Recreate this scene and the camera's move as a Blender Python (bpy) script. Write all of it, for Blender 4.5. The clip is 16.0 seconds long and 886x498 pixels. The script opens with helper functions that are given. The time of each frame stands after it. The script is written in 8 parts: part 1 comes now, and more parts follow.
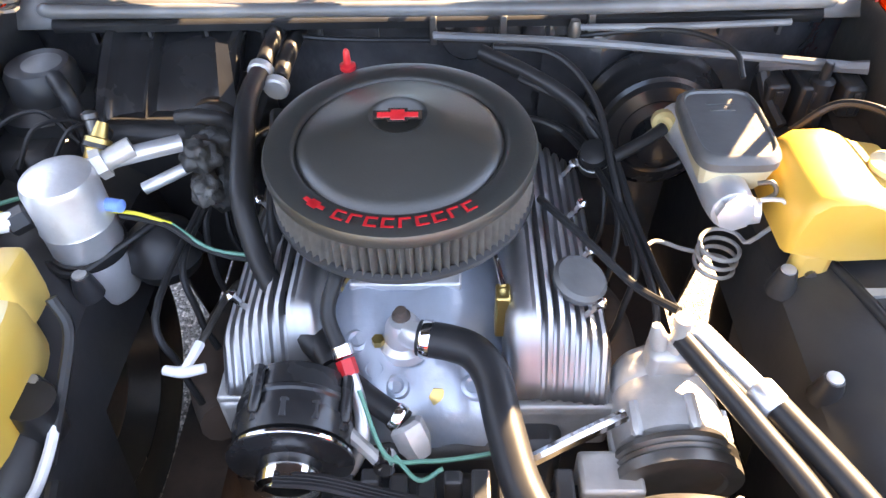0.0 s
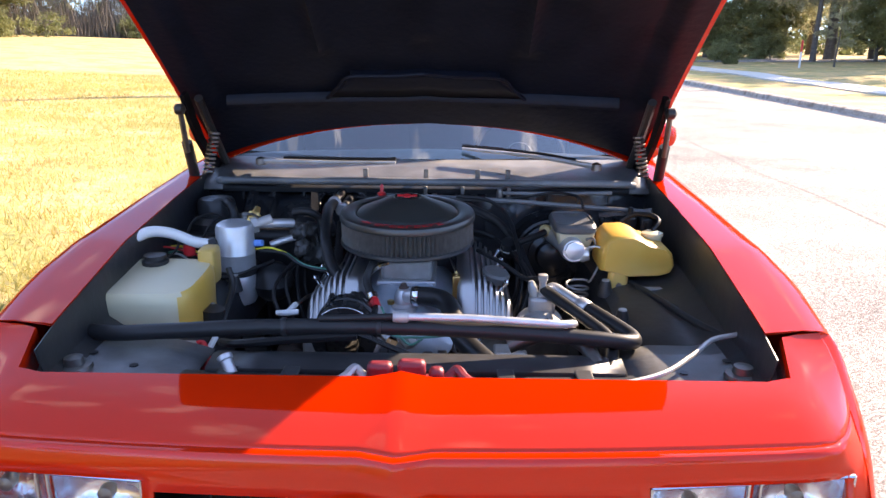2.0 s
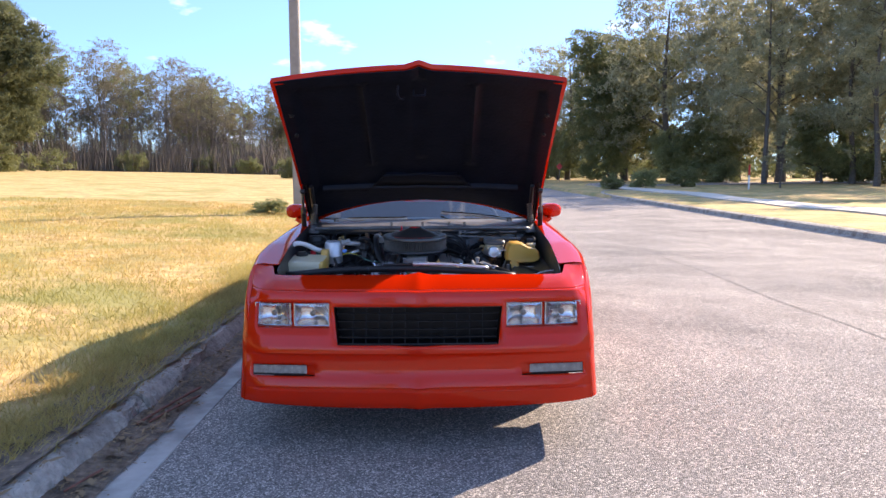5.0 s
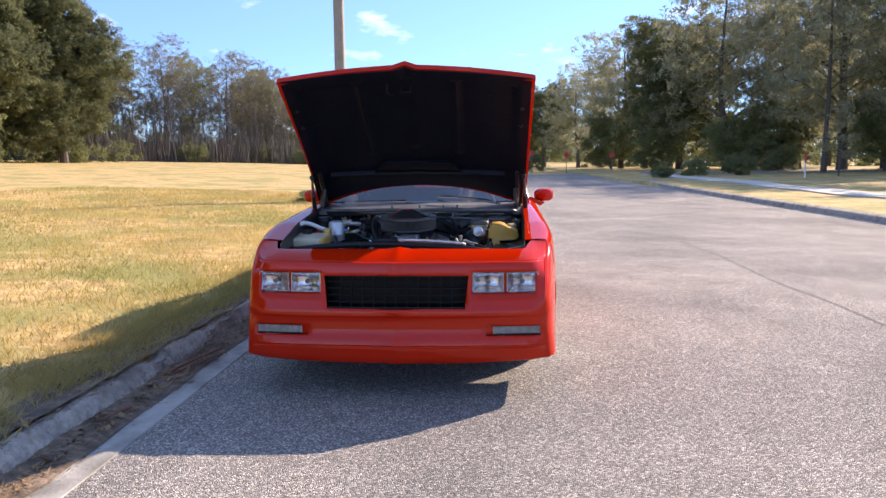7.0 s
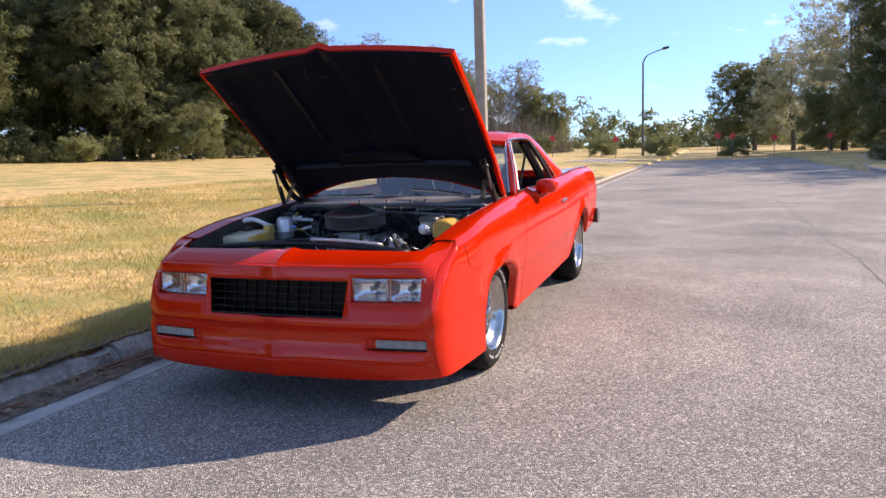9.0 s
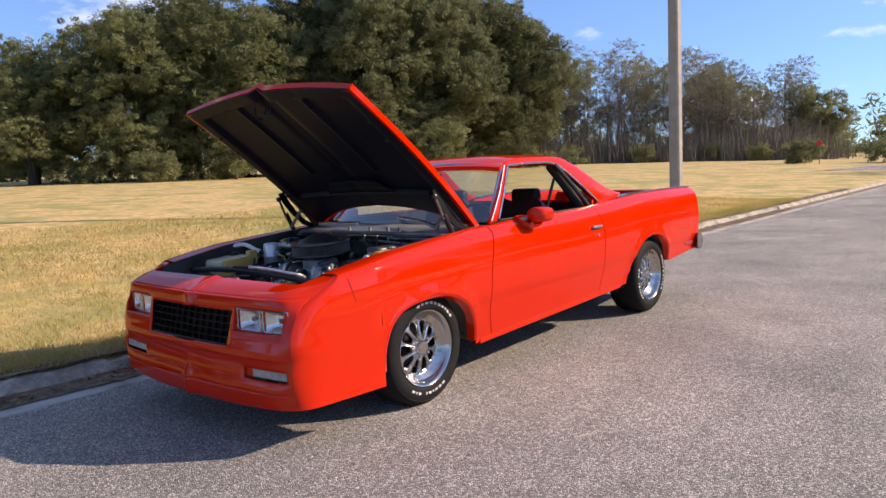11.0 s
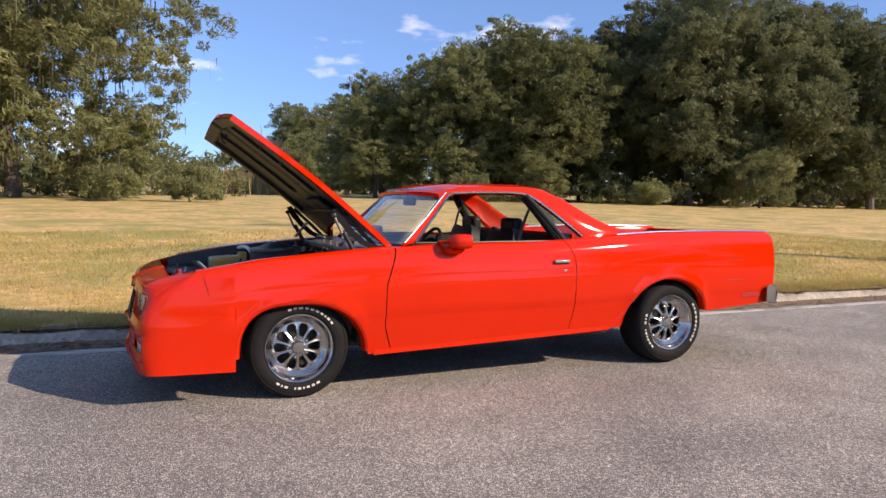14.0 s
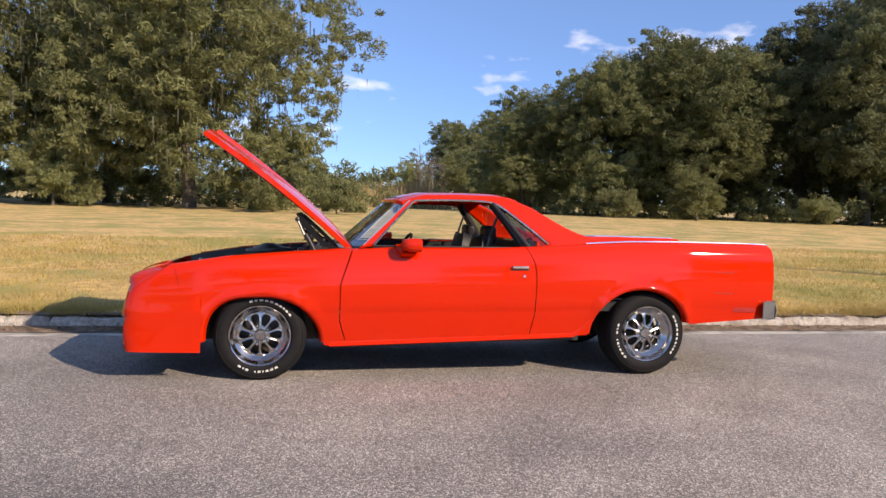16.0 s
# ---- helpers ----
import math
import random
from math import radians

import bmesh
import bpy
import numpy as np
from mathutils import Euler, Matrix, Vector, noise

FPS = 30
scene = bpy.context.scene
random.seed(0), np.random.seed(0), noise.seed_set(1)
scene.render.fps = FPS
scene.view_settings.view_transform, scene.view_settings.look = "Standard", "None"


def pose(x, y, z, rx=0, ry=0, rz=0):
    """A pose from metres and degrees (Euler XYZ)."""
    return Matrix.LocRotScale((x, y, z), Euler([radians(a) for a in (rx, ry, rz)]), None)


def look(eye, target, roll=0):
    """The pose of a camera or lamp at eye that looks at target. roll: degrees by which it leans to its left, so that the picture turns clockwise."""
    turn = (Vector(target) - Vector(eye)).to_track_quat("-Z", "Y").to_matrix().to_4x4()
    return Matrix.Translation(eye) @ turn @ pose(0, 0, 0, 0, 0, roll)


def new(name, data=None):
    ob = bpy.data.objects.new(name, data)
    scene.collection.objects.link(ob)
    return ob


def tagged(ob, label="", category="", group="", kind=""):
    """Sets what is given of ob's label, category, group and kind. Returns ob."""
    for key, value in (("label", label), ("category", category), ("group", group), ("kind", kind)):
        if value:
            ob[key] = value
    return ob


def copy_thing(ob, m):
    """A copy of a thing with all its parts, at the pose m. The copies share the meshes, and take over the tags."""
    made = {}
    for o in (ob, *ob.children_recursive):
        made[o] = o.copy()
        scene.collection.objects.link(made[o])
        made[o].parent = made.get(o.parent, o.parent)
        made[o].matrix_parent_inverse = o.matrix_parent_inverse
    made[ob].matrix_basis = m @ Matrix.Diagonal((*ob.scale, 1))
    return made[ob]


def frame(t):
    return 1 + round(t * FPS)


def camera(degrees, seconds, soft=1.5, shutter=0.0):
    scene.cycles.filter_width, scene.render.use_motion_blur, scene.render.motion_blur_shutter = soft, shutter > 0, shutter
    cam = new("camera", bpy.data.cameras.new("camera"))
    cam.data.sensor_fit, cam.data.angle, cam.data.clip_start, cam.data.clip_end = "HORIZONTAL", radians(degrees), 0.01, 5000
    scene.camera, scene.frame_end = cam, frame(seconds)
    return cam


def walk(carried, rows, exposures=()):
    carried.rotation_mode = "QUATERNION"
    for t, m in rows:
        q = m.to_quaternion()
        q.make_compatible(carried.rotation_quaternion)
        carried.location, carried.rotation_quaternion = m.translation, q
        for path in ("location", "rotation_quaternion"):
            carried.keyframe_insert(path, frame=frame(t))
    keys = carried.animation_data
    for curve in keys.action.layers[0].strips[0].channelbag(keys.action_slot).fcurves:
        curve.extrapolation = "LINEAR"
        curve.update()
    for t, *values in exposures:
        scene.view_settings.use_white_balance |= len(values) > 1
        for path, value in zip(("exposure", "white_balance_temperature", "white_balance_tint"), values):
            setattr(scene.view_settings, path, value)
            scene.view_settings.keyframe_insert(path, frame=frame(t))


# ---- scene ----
cam = camera(63.1, 16.0)
PATH = [
    (0, (0.043, -0.786, 1.496), (-0.004, 0.633, 0.087), -1.8),
    (0.5, (0.06, -0.941, 1.463), (0.006, 0.623, 0.218), -1.6),
    (1, (0.061, -1.22, 1.435), (0.0, 0.505, 0.425), -1.7),
    (1.5, (0.069, -1.566, 1.411), (0.031, 0.291, 0.669), -0.8),
    (2, (0.086, -1.942, 1.369), (0.063, -0.02, 0.814), 0.5),
    (2.3, (0.093, -2.155, 1.353), (0.06, -0.209, 0.894), 0.3),
    (2.5, (0.062, -2.31, 1.354), (0.045, -0.355, 0.93), 0.8),
    (3, (0.038, -2.705, 1.346), (0.017, -0.732, 1.021), 0.5),
    (3.1, (0.047, -2.759, 1.354), (0.024, -0.784, 1.039), 0.2),
    (3.5, (0.08, -3.09, 1.319), (0.064, -1.107, 1.059), 0.3),
    (4, (0.084, -3.456, 1.3), (0.082, -1.468, 1.079), 0.2),
    (4.2, (0.078, -3.618, 1.286), (0.085, -1.63, 1.072), 0.2),
    (6.3, (0.139, -4.716, 1.3), (0.169, -2.73, 1.069), -0.5),
    (6.5, (0.214, -4.691, 1.28), (0.209, -2.704, 1.045), -0.4),
    (7, (0.508, -4.739, 1.278), (0.376, -2.758, 1.034), -0.5),
    (7.5, (0.834, -4.661, 1.261), (0.566, -2.694, 1.012), -0.6),
    (8, (1.171, -4.477, 1.278), (0.769, -2.534, 1.022), -0.9),
    (8.5, (1.597, -4.226, 1.273), (1.057, -2.317, 1.012), -1.4),
    (9, (1.961, -3.938, 1.253), (1.285, -2.075, 0.989), -1.9),
    (9.2, (2.108, -3.818, 1.269), (1.37, -1.978, 1.008), -2.2),
    (11.3, (3.691, -2.782, 1.307), (2.327, -1.333, 1.105), -2.3),
    (11.5, (3.811, -2.643, 1.302), (2.397, -1.243, 1.107), -2.0),
    (12, (4.118, -2.311, 1.281), (2.59, -1.032, 1.1), -1.1),
    (12.5, (4.476, -1.977, 1.268), (2.849, -0.826, 1.1), -0.3),
    (13, (4.788, -1.674, 1.268), (3.082, -0.642, 1.115), 0.3),
    (13.5, (5.04, -1.329, 1.266), (3.267, -0.414, 1.129), 0.6),
    (14, (5.332, -0.997, 1.246), (3.505, -0.193, 1.123), 0.8),
    (14.5, (5.525, -0.678, 1.228), (3.655, 0.023, 1.115), 1.0),
    (15, (5.718, -0.328, 1.236), (3.811, 0.265, 1.13), 1.3),
    (15.5, (5.971, 0.009, 1.233), (4.032, 0.49, 1.134), 1.6),
    (16, (6.1, 0.298, 1.211), (4.138, 0.676, 1.122), 1.6),
]
walk(cam, [(t, look(eye, aim, lean)) for t, eye, aim, lean in PATH],
     exposures=((0, 3.75, 12200, 20), (0.6, 3.75, 12000, 20), (1.1, 3.38, 11200, 20), (1.6, 2.62, 9300, 20), (2.2, 1.78, 7600, 20), (3.5, 1.42, 7350, 20), (7, 0.98, 7350, 20), (9, 0.80, 7400, 20), (12.5, 0.40, 7650, 18), (16, 0.40, 7650, 18)))

# ---- light ----
SUN = Vector((1.32, 1.15, 1.0)).normalized()
world = bpy.data.worlds.new("sky")
scene.world = world
world.use_nodes = True
wn, wl = world.node_tree.nodes, world.node_tree.links
wn.clear()
sky = wn.new("ShaderNodeTexSky")
sky.sky_type = "NISHITA"
sky.sun_disc = False
sky.sun_elevation = math.asin(SUN.z)
sky.sun_rotation = math.atan2(SUN.x, SUN.y)
sky.air_density, sky.dust_density, sky.ozone_density = 0.9, 0.05, 3.0
sky.altitude = 1200
coord = wn.new("ShaderNodeTexCoord")
stretch = wn.new("ShaderNodeMapping")
stretch.inputs["Scale"].default_value = (1.0, 1.0, 2.6)
cloud = wn.new("ShaderNodeTexNoise")
cloud.inputs["Scale"].default_value = 6.0
cloud.inputs["Detail"].default_value = 7.0
cloud.inputs["Roughness"].default_value = 0.52
cover = wn.new("ShaderNodeValToRGB")
cover.color_ramp.elements[0].position = 0.585
cover.color_ramp.elements[0].color = (0, 0, 0, 1)
cover.color_ramp.elements[1].position = 0.74
cover.color_ramp.elements[1].color = (0.85, 0.85, 0.85, 1)
blend = wn.new("ShaderNodeMixRGB")
blend.inputs[2].default_value = (8.0, 8.2, 8.6, 1)
# less glare near the horizon, a fuller blue overhead
split = wn.new("ShaderNodeSeparateXYZ")
grade = wn.new("ShaderNodeValToRGB")
grade.color_ramp.elements[0].position = 0.0
grade.color_ramp.elements[0].color = (0.40, 0.60, 0.92, 1)
grade.color_ramp.elements[1].position = 0.75
grade.color_ramp.elements[1].color = (1.7, 1.65, 1.6, 1)
middle = grade.color_ramp.elements.new(0.28)
middle.color = (0.80, 0.98, 1.22, 1)
graded = wn.new("ShaderNodeMixRGB")
graded.blend_type = "MULTIPLY"
graded.inputs[0].default_value = 1.0
back = wn.new("ShaderNodeBackground")
back.inputs["Strength"].default_value = 0.14
wout = wn.new("ShaderNodeOutputWorld")
wl.new(coord.outputs["Generated"], stretch.inputs["Vector"])
wl.new(stretch.outputs["Vector"], cloud.inputs["Vector"])
wl.new(cloud.outputs["Fac"], cover.inputs["Fac"])
wl.new(cover.outputs["Color"], blend.inputs[0])
wl.new(coord.outputs["Generated"], split.inputs[0])
wl.new(split.outputs["Z"], grade.inputs["Fac"])
wl.new(sky.outputs["Color"], graded.inputs[1])
wl.new(grade.outputs["Color"], graded.inputs[2])
wl.new(graded.outputs[0], blend.inputs[1])
wl.new(blend.outputs[0], back.inputs["Color"])
wl.new(back.outputs[0], wout.inputs["Surface"])
sun_data = bpy.data.lights.new("sun", "SUN")
sun_data.energy, sun_data.angle, sun_data.color = 4.9, radians(0.55), (1.0, 0.90, 0.76)
sun = new("sun", sun_data)
sun.matrix_world = look(SUN * 60, (0, 0, 0))


# ---- materials ----
def mat(name, color, rough=0.5, metal=0.0, vary=0.12, scale=8.0, bump=0.0, bump_scale=60.0, coat=0.0,
        second=None, second_scale=2.0, second_at=(0.45, 0.65), spec=0.5, per_piece=0.0, rough_vary=0.08):
    m = bpy.data.materials.new(name)
    m.use_nodes = True
    n, l = m.node_tree.nodes, m.node_tree.links
    b = n["Principled BSDF"]
    b.inputs["Roughness"].default_value = rough
    b.inputs["Metallic"].default_value = metal
    b.inputs["Specular IOR Level"].default_value = spec
    b.inputs["Coat Weight"].default_value = coat
    b.inputs["Coat Roughness"].default_value = 0.04
    tc = n.new("ShaderNodeTexCoord")
    fine = n.new("ShaderNodeTexNoise")
    fine.inputs["Scale"].default_value = scale
    fine.inputs["Detail"].default_value = 6
    l.new(tc.outputs["Object"], fine.inputs["Vector"])
    ramp = n.new("ShaderNodeValToRGB")
    c = np.array(color)
    ramp.color_ramp.elements[0].position, ramp.color_ramp.elements[1].position = 0.3, 0.7
    ramp.color_ramp.elements[0].color = (*(c * (1 - vary)), 1)
    ramp.color_ramp.elements[1].color = (*np.minimum(c * (1 + vary), 1), 1)
    l.new(fine.outputs["Fac"], ramp.inputs["Fac"])
    out = ramp.outputs["Color"]
    if second is not None:
        big = n.new("ShaderNodeTexNoise")
        big.inputs["Scale"].default_value = second_scale
        big.inputs["Detail"].default_value = 5
        l.new(tc.outputs["Object"], big.inputs["Vector"])
        r2 = n.new("ShaderNodeValToRGB")
        r2.color_ramp.elements[0].position, r2.color_ramp.elements[1].position = second_at
        l.new(big.outputs["Fac"], r2.inputs["Fac"])
        mx = n.new("ShaderNodeMixRGB")
        mx.inputs[2].default_value = (*second, 1)
        l.new(r2.outputs["Color"], mx.inputs[0])
        l.new(out, mx.inputs[1])
        out = mx.outputs[0]
    if per_piece:
        geo = n.new("ShaderNodeNewGeometry")
        oi = n.new("ShaderNodeObjectInfo")
        add = n.new("ShaderNodeMath")
        add.operation = "ADD"
        l.new(geo.outputs["Random Per Island"], add.inputs[0])
        l.new(oi.outputs["Random"], add.inputs[1])
        ma = n.new("ShaderNodeMapRange")
        ma.inputs["From Max"].default_value = 2.0
        ma.inputs["To Min"].default_value = 1 - per_piece
        ma.inputs["To Max"].default_value = 1 + per_piece
        l.new(add.outputs[0], ma.inputs["Value"])
        hsv = n.new("ShaderNodeHueSaturation")
        l.new(ma.outputs[0], hsv.inputs["Value"])
        l.new(out, hsv.inputs["Color"])
        out = hsv.outputs[0]
    l.new(out, b.inputs["Base Color"])
    if rough_vary:
        rr = n.new("ShaderNodeMapRange")
        rr.inputs["To Min"].default_value = max(rough - rough_vary, 0.02)
        rr.inputs["To Max"].default_value = min(rough + rough_vary, 1)
        l.new(fine.outputs["Fac"], rr.inputs["Value"])
        l.new(rr.outputs[0], b.inputs["Roughness"])
    if bump:
        grain = n.new("ShaderNodeTexNoise")
        grain.inputs["Scale"].default_value = bump_scale
        grain.inputs["Detail"].default_value = 4
        l.new(tc.outputs["Object"], grain.inputs["Vector"])
        bp = n.new("ShaderNodeBump")
        bp.inputs["Strength"].default_value = 1.0
        bp.inputs["Distance"].default_value = bump
        l.new(grain.outputs["Fac"], bp.inputs["Height"])
        l.new(bp.outputs[0], b.inputs["Normal"])
    return m


def leaf_mat(name, color, second):
    m = mat(name, color, rough=0.65, vary=0.25, scale=0.6, second=second, second_scale=0.3, per_piece=0.4, spec=0.25)
    n, l = m.node_tree.nodes, m.node_tree.links
    b = n["Principled BSDF"]
    col = b.inputs["Base Color"].links[0].from_socket
    tr = n.new("ShaderNodeBsdfTranslucent")
    l.new(col, tr.inputs["Color"])
    ms = n.new("ShaderNodeMixShader")
    ms.inputs[0].default_value = 0.45
    l.new(b.outputs[0], ms.inputs[1])
    l.new(tr.outputs[0], ms.inputs[2])
    l.new(ms.outputs[0], n["Material Output"].inputs["Surface"])
    return m


def glass_mat(name, color, rough=0.0, ior=1.6):
    m = bpy.data.materials.new(name)
    m.use_nodes = True
    n, l = m.node_tree.nodes, m.node_tree.links
    n.remove(n["Principled BSDF"])
    clear = n.new("ShaderNodeBsdfTransparent")
    clear.inputs["Color"].default_value = (*color, 1)
    gl = n.new("ShaderNodeBsdfGlossy")
    gl.inputs["Roughness"].default_value = rough
    lw = n.new("ShaderNodeLayerWeight")
    lw.inputs["Blend"].default_value = 0.5
    pw = n.new("ShaderNodeMath")
    pw.operation = "POWER"
    pw.inputs[1].default_value = 4.0
    l.new(lw.outputs["Facing"], pw.inputs[0])
    fr = n.new("ShaderNodeMath")
    fr.operation = "MULTIPLY_ADD"
    fr.inputs[1].default_value = 0.75
    fr.inputs[2].default_value = ((ior - 1) / (ior + 1)) ** 2
    l.new(pw.outputs[0], fr.inputs[0])
    ms = n.new("ShaderNodeMixShader")
    l.new(fr.outputs[0], ms.inputs[0])
    l.new(clear.outputs[0], ms.inputs[1])
    l.new(gl.outputs[0], ms.inputs[2])
    l.new(ms.outputs[0], n["Material Output"].inputs["Surface"])
    return m


def asphalt_mat():
    m = mat("asphalt", (0.335, 0.310, 0.286), rough=0.9, vary=0.16, scale=1.7, spec=0.18, rough_vary=0.05, second=(0.205, 0.196, 0.191), second_scale=0.45, second_at=(0.44, 0.72))
    n, l = m.node_tree.nodes, m.node_tree.links
    b = n["Principled BSDF"]
    base = b.inputs["Base Color"].links[0].from_socket
    tc = n.new("ShaderNodeTexCoord")
    v = n.new("ShaderNodeTexVoronoi")
    v.inputs["Scale"].default_value = 155.0
    l.new(tc.outputs["Object"], v.inputs["Vector"])
    sep = n.new("ShaderNodeSeparateColor")
    l.new(v.outputs["Color"], sep.inputs[0])
    r = n.new("ShaderNodeValToRGB")
    e = r.color_ramp.elements
    e[0].position, e[0].color = 0.0, (0.38, 0.38, 0.38, 1)
    e[1].position, e[1].color = 1.0, (2.3, 2.2, 2.08, 1)
    k = e.new(0.72)
    k.color = (0.95, 0.95, 0.95, 1)
    l.new(sep.outputs[0], r.inputs["Fac"])
    mul = n.new("ShaderNodeMixRGB")
    mul.blend_type = "MULTIPLY"
    mul.inputs[0].default_value = 1.0
    l.new(base, mul.inputs[1])
    l.new(r.outputs["Color"], mul.inputs[2])
    l.new(mul.outputs[0], b.inputs["Base Color"])
    bp = n.new("ShaderNodeBump")
    bp.inputs["Distance"].default_value = 0.004
    l.new(v.outputs["Distance"], bp.inputs["Height"])
    bp.invert = True
    l.new(bp.outputs[0], b.inputs["Normal"])
    return m


M_PAINT = mat("orange_red_paint", (0.565, 0.018, 0.002), rough=0.45, vary=0.03, scale=3, coat=0.75, rough_vary=0.03, spec=0.0, bump=0.00025, bump_scale=5)
M_BLACKP = mat("black_paint", (0.035, 0.035, 0.037), rough=0.36, vary=0.25, scale=14, bump=0.0006, bump_scale=40)
M_BAY = mat("dusty_black_metal", (0.026, 0.026, 0.028), rough=0.34, spec=0.35, vary=0.3, scale=9, second=(0.042, 0.038, 0.034), second_scale=5, bump=0.001, bump_scale=30)
M_RUBBER = mat("black_rubber", (0.016, 0.016, 0.017), rough=0.42, spec=0.3, vary=0.2, scale=20)
M_TYRE = mat("tyre_rubber", (0.010, 0.010, 0.011), rough=0.75, spec=0.18, vary=0.2, scale=30, bump=0.0008, bump_scale=90)
M_PLASTIC = mat("black_plastic", (0.02, 0.02, 0.021), rough=0.36, spec=0.35, vary=0.2, scale=25)
M_HOODIN = mat("hood_underside", (0.007, 0.009, 0.016), rough=0.42, spec=0.13, vary=0.25, scale=10, bump=0.0015, bump_scale=50)
# dusty grey, with sunlight put into the colour for cowl and wings
M_COWL = mat("dusty_sunlit_grey_metal", (0.135, 0.135, 0.138), rough=0.42, vary=0.25, scale=16, second=(0.085, 0.083, 0.082), second_scale=6, bump=0.0008, bump_scale=50)
M_TRIM = mat("bright_moulding", (0.50, 0.50, 0.51), rough=0.25, metal=1.0, vary=0.08, scale=12)
M_CHROME = mat("chrome", (0.82, 0.82, 0.83), rough=0.09, metal=1.0, vary=0.04, rough_vary=0.04)
M_ALU = mat("cast_aluminium", (0.58, 0.585, 0.60), rough=0.34, metal=0.6, vary=0.1, scale=20, bump=0.0006, bump_scale=120)
M_RIM = mat("polished_rim", (0.48, 0.47, 0.46), rough=0.17, metal=1.0, vary=0.12, scale=25, rough_vary=0.1)
M_POLALU = mat("polished_aluminium", (0.42, 0.42, 0.43), rough=0.46, metal=1.0, vary=0.08, scale=14)
M_ALUDULL = mat("dull_aluminium", (0.45, 0.445, 0.44), rough=0.45, metal=0.45, vary=0.15, scale=24, second=(0.35, 0.33, 0.3), second_scale=9, bump=0.001, bump_scale=80)
M_BLUEALU = mat("painted_manifold", (0.40, 0.465, 0.54), rough=0.33, metal=0.4, vary=0.1, scale=16, bump=0.0008, bump_scale=90)
M_STEEL = mat("dark_steel", (0.18, 0.17, 0.16), rough=0.45, metal=0.9, vary=0.25, scale=22)
M_RUST = mat("rusty_iron", (0.07, 0.045, 0.035), rough=0.8, vary=0.4, scale=14, second=(0.03, 0.028, 0.027), second_scale=7, bump=0.001)
M_YELLOW = mat("yellowed_plastic", (0.64, 0.36, 0.065), rough=0.42, vary=0.1, scale=5, second=(0.62, 0.43, 0.17), second_scale=4, second_at=(0.45, 0.8))
M_CREAM = mat("aged_white_plastic", (0.58, 0.50, 0.33), rough=0.42, vary=0.06, scale=6, second=(0.58, 0.40, 0.14), second_scale=4, second_at=(0.5, 0.8))
M_WHITE = mat("white_plastic", (0.75, 0.75, 0.74), rough=0.4, vary=0.06, scale=10)
M_WHITELET = mat("raised_white_rubber", (0.55, 0.55, 0.53), rough=0.6, vary=0.1, scale=30)
M_RED = mat("red_plastic", (0.6, 0.02, 0.025), rough=0.35, vary=0.08, scale=20)
M_DARKRED = mat("dark_red_latch", (0.2, 0.02, 0.03), rough=0.45, vary=0.3, scale=18)
M_BLUEP = mat("blue_plastic", (0.12, 0.32, 0.75), rough=0.4)
M_BRASS = mat("brass", (0.62, 0.42, 0.16), rough=0.35, metal=1.0, vary=0.2, scale=20)
M_GREENW = mat("green_wire", (0.05, 0.22, 0.16), rough=0.5)
M_YELLOWW = mat("yellow_wire", (0.75, 0.6, 0.05), rough=0.5)
M_SEAT = mat("black_vinyl", (0.010, 0.010, 0.011), rough=0.5, spec=0.25, vary=0.2, scale=18, bump=0.001, bump_scale=80)
M_PLEAT = mat("filter_gauze", (0.13, 0.123, 0.115), rough=0.6, metal=0.3, vary=0.2, scale=60)
M_BARS = mat("grille_bar", (0.010, 0.010, 0.012), rough=0.45, spec=0.2, vary=0.2, scale=20)
M_FIREWALL = mat("satin_black_firewall", (0.06, 0.062, 0.068), rough=0.24, vary=0.4, scale=9, coat=0.3, second=(0.03, 0.03, 0.033), second_scale=6, bump=0.012, bump_scale=13)
M_SEAL = mat("greyed_rubber", (0.17, 0.17, 0.17), rough=0.35, vary=0.2, scale=15, second=(0.09, 0.09, 0.092), second_scale=4)
M_GLOSSP = mat("glossy_black_paint", (0.017, 0.017, 0.018), rough=0.26, spec=0.35, vary=0.3, scale=14, coat=0.12, bump=0.0006, bump_scale=30)
M_TAR = mat("tarry_tape", (0.03, 0.029, 0.028), rough=0.5, vary=0.4, scale=30, second=(0.07, 0.065, 0.06), second_scale=20, bump=0.004, bump_scale=60)
M_TAN = mat("tan_plastic", (0.50, 0.36, 0.16), rough=0.5, vary=0.15, scale=20)
M_LIDGREY = mat("grey_moulded_plastic", (0.085, 0.085, 0.085), rough=0.35, vary=0.15, scale=30, bump=0.0005, bump_scale=120)
M_GRILLE = mat("grille_black", (0.005, 0.005, 0.006), rough=0.45, spec=0.2, vary=0.2, scale=20)
M_GLASS = glass_mat("window_glass", (0.80, 0.86, 0.84))
M_SCREEN = glass_mat("windscreen_glass", (0.86, 0.92, 0.90), ior=3.0)
M_TINT = glass_mat("tinted_glass", (0.32, 0.36, 0.36))
M_LENS = glass_mat("lamp_glass", (0.93, 0.95, 0.97), rough=0.05)
M_REFL = mat("lamp_reflector", (0.80, 0.81, 0.83), rough=0.26, metal=1.0, vary=0.1, scale=14, bump=0.003, bump_scale=26)
M_BUMPER = mat("grey_bumper_metal", (0.22, 0.22, 0.225), rough=0.3, metal=0.7, vary=0.2, scale=10)
M_FOG = mat("ribbed_clear_plastic", (0.45, 0.43, 0.40), rough=0.25, vary=0.2, scale=40, coat=0.5)
M_AMBER = mat("side_marker_red", (0.35, 0.02, 0.015), rough=0.25, coat=0.4)
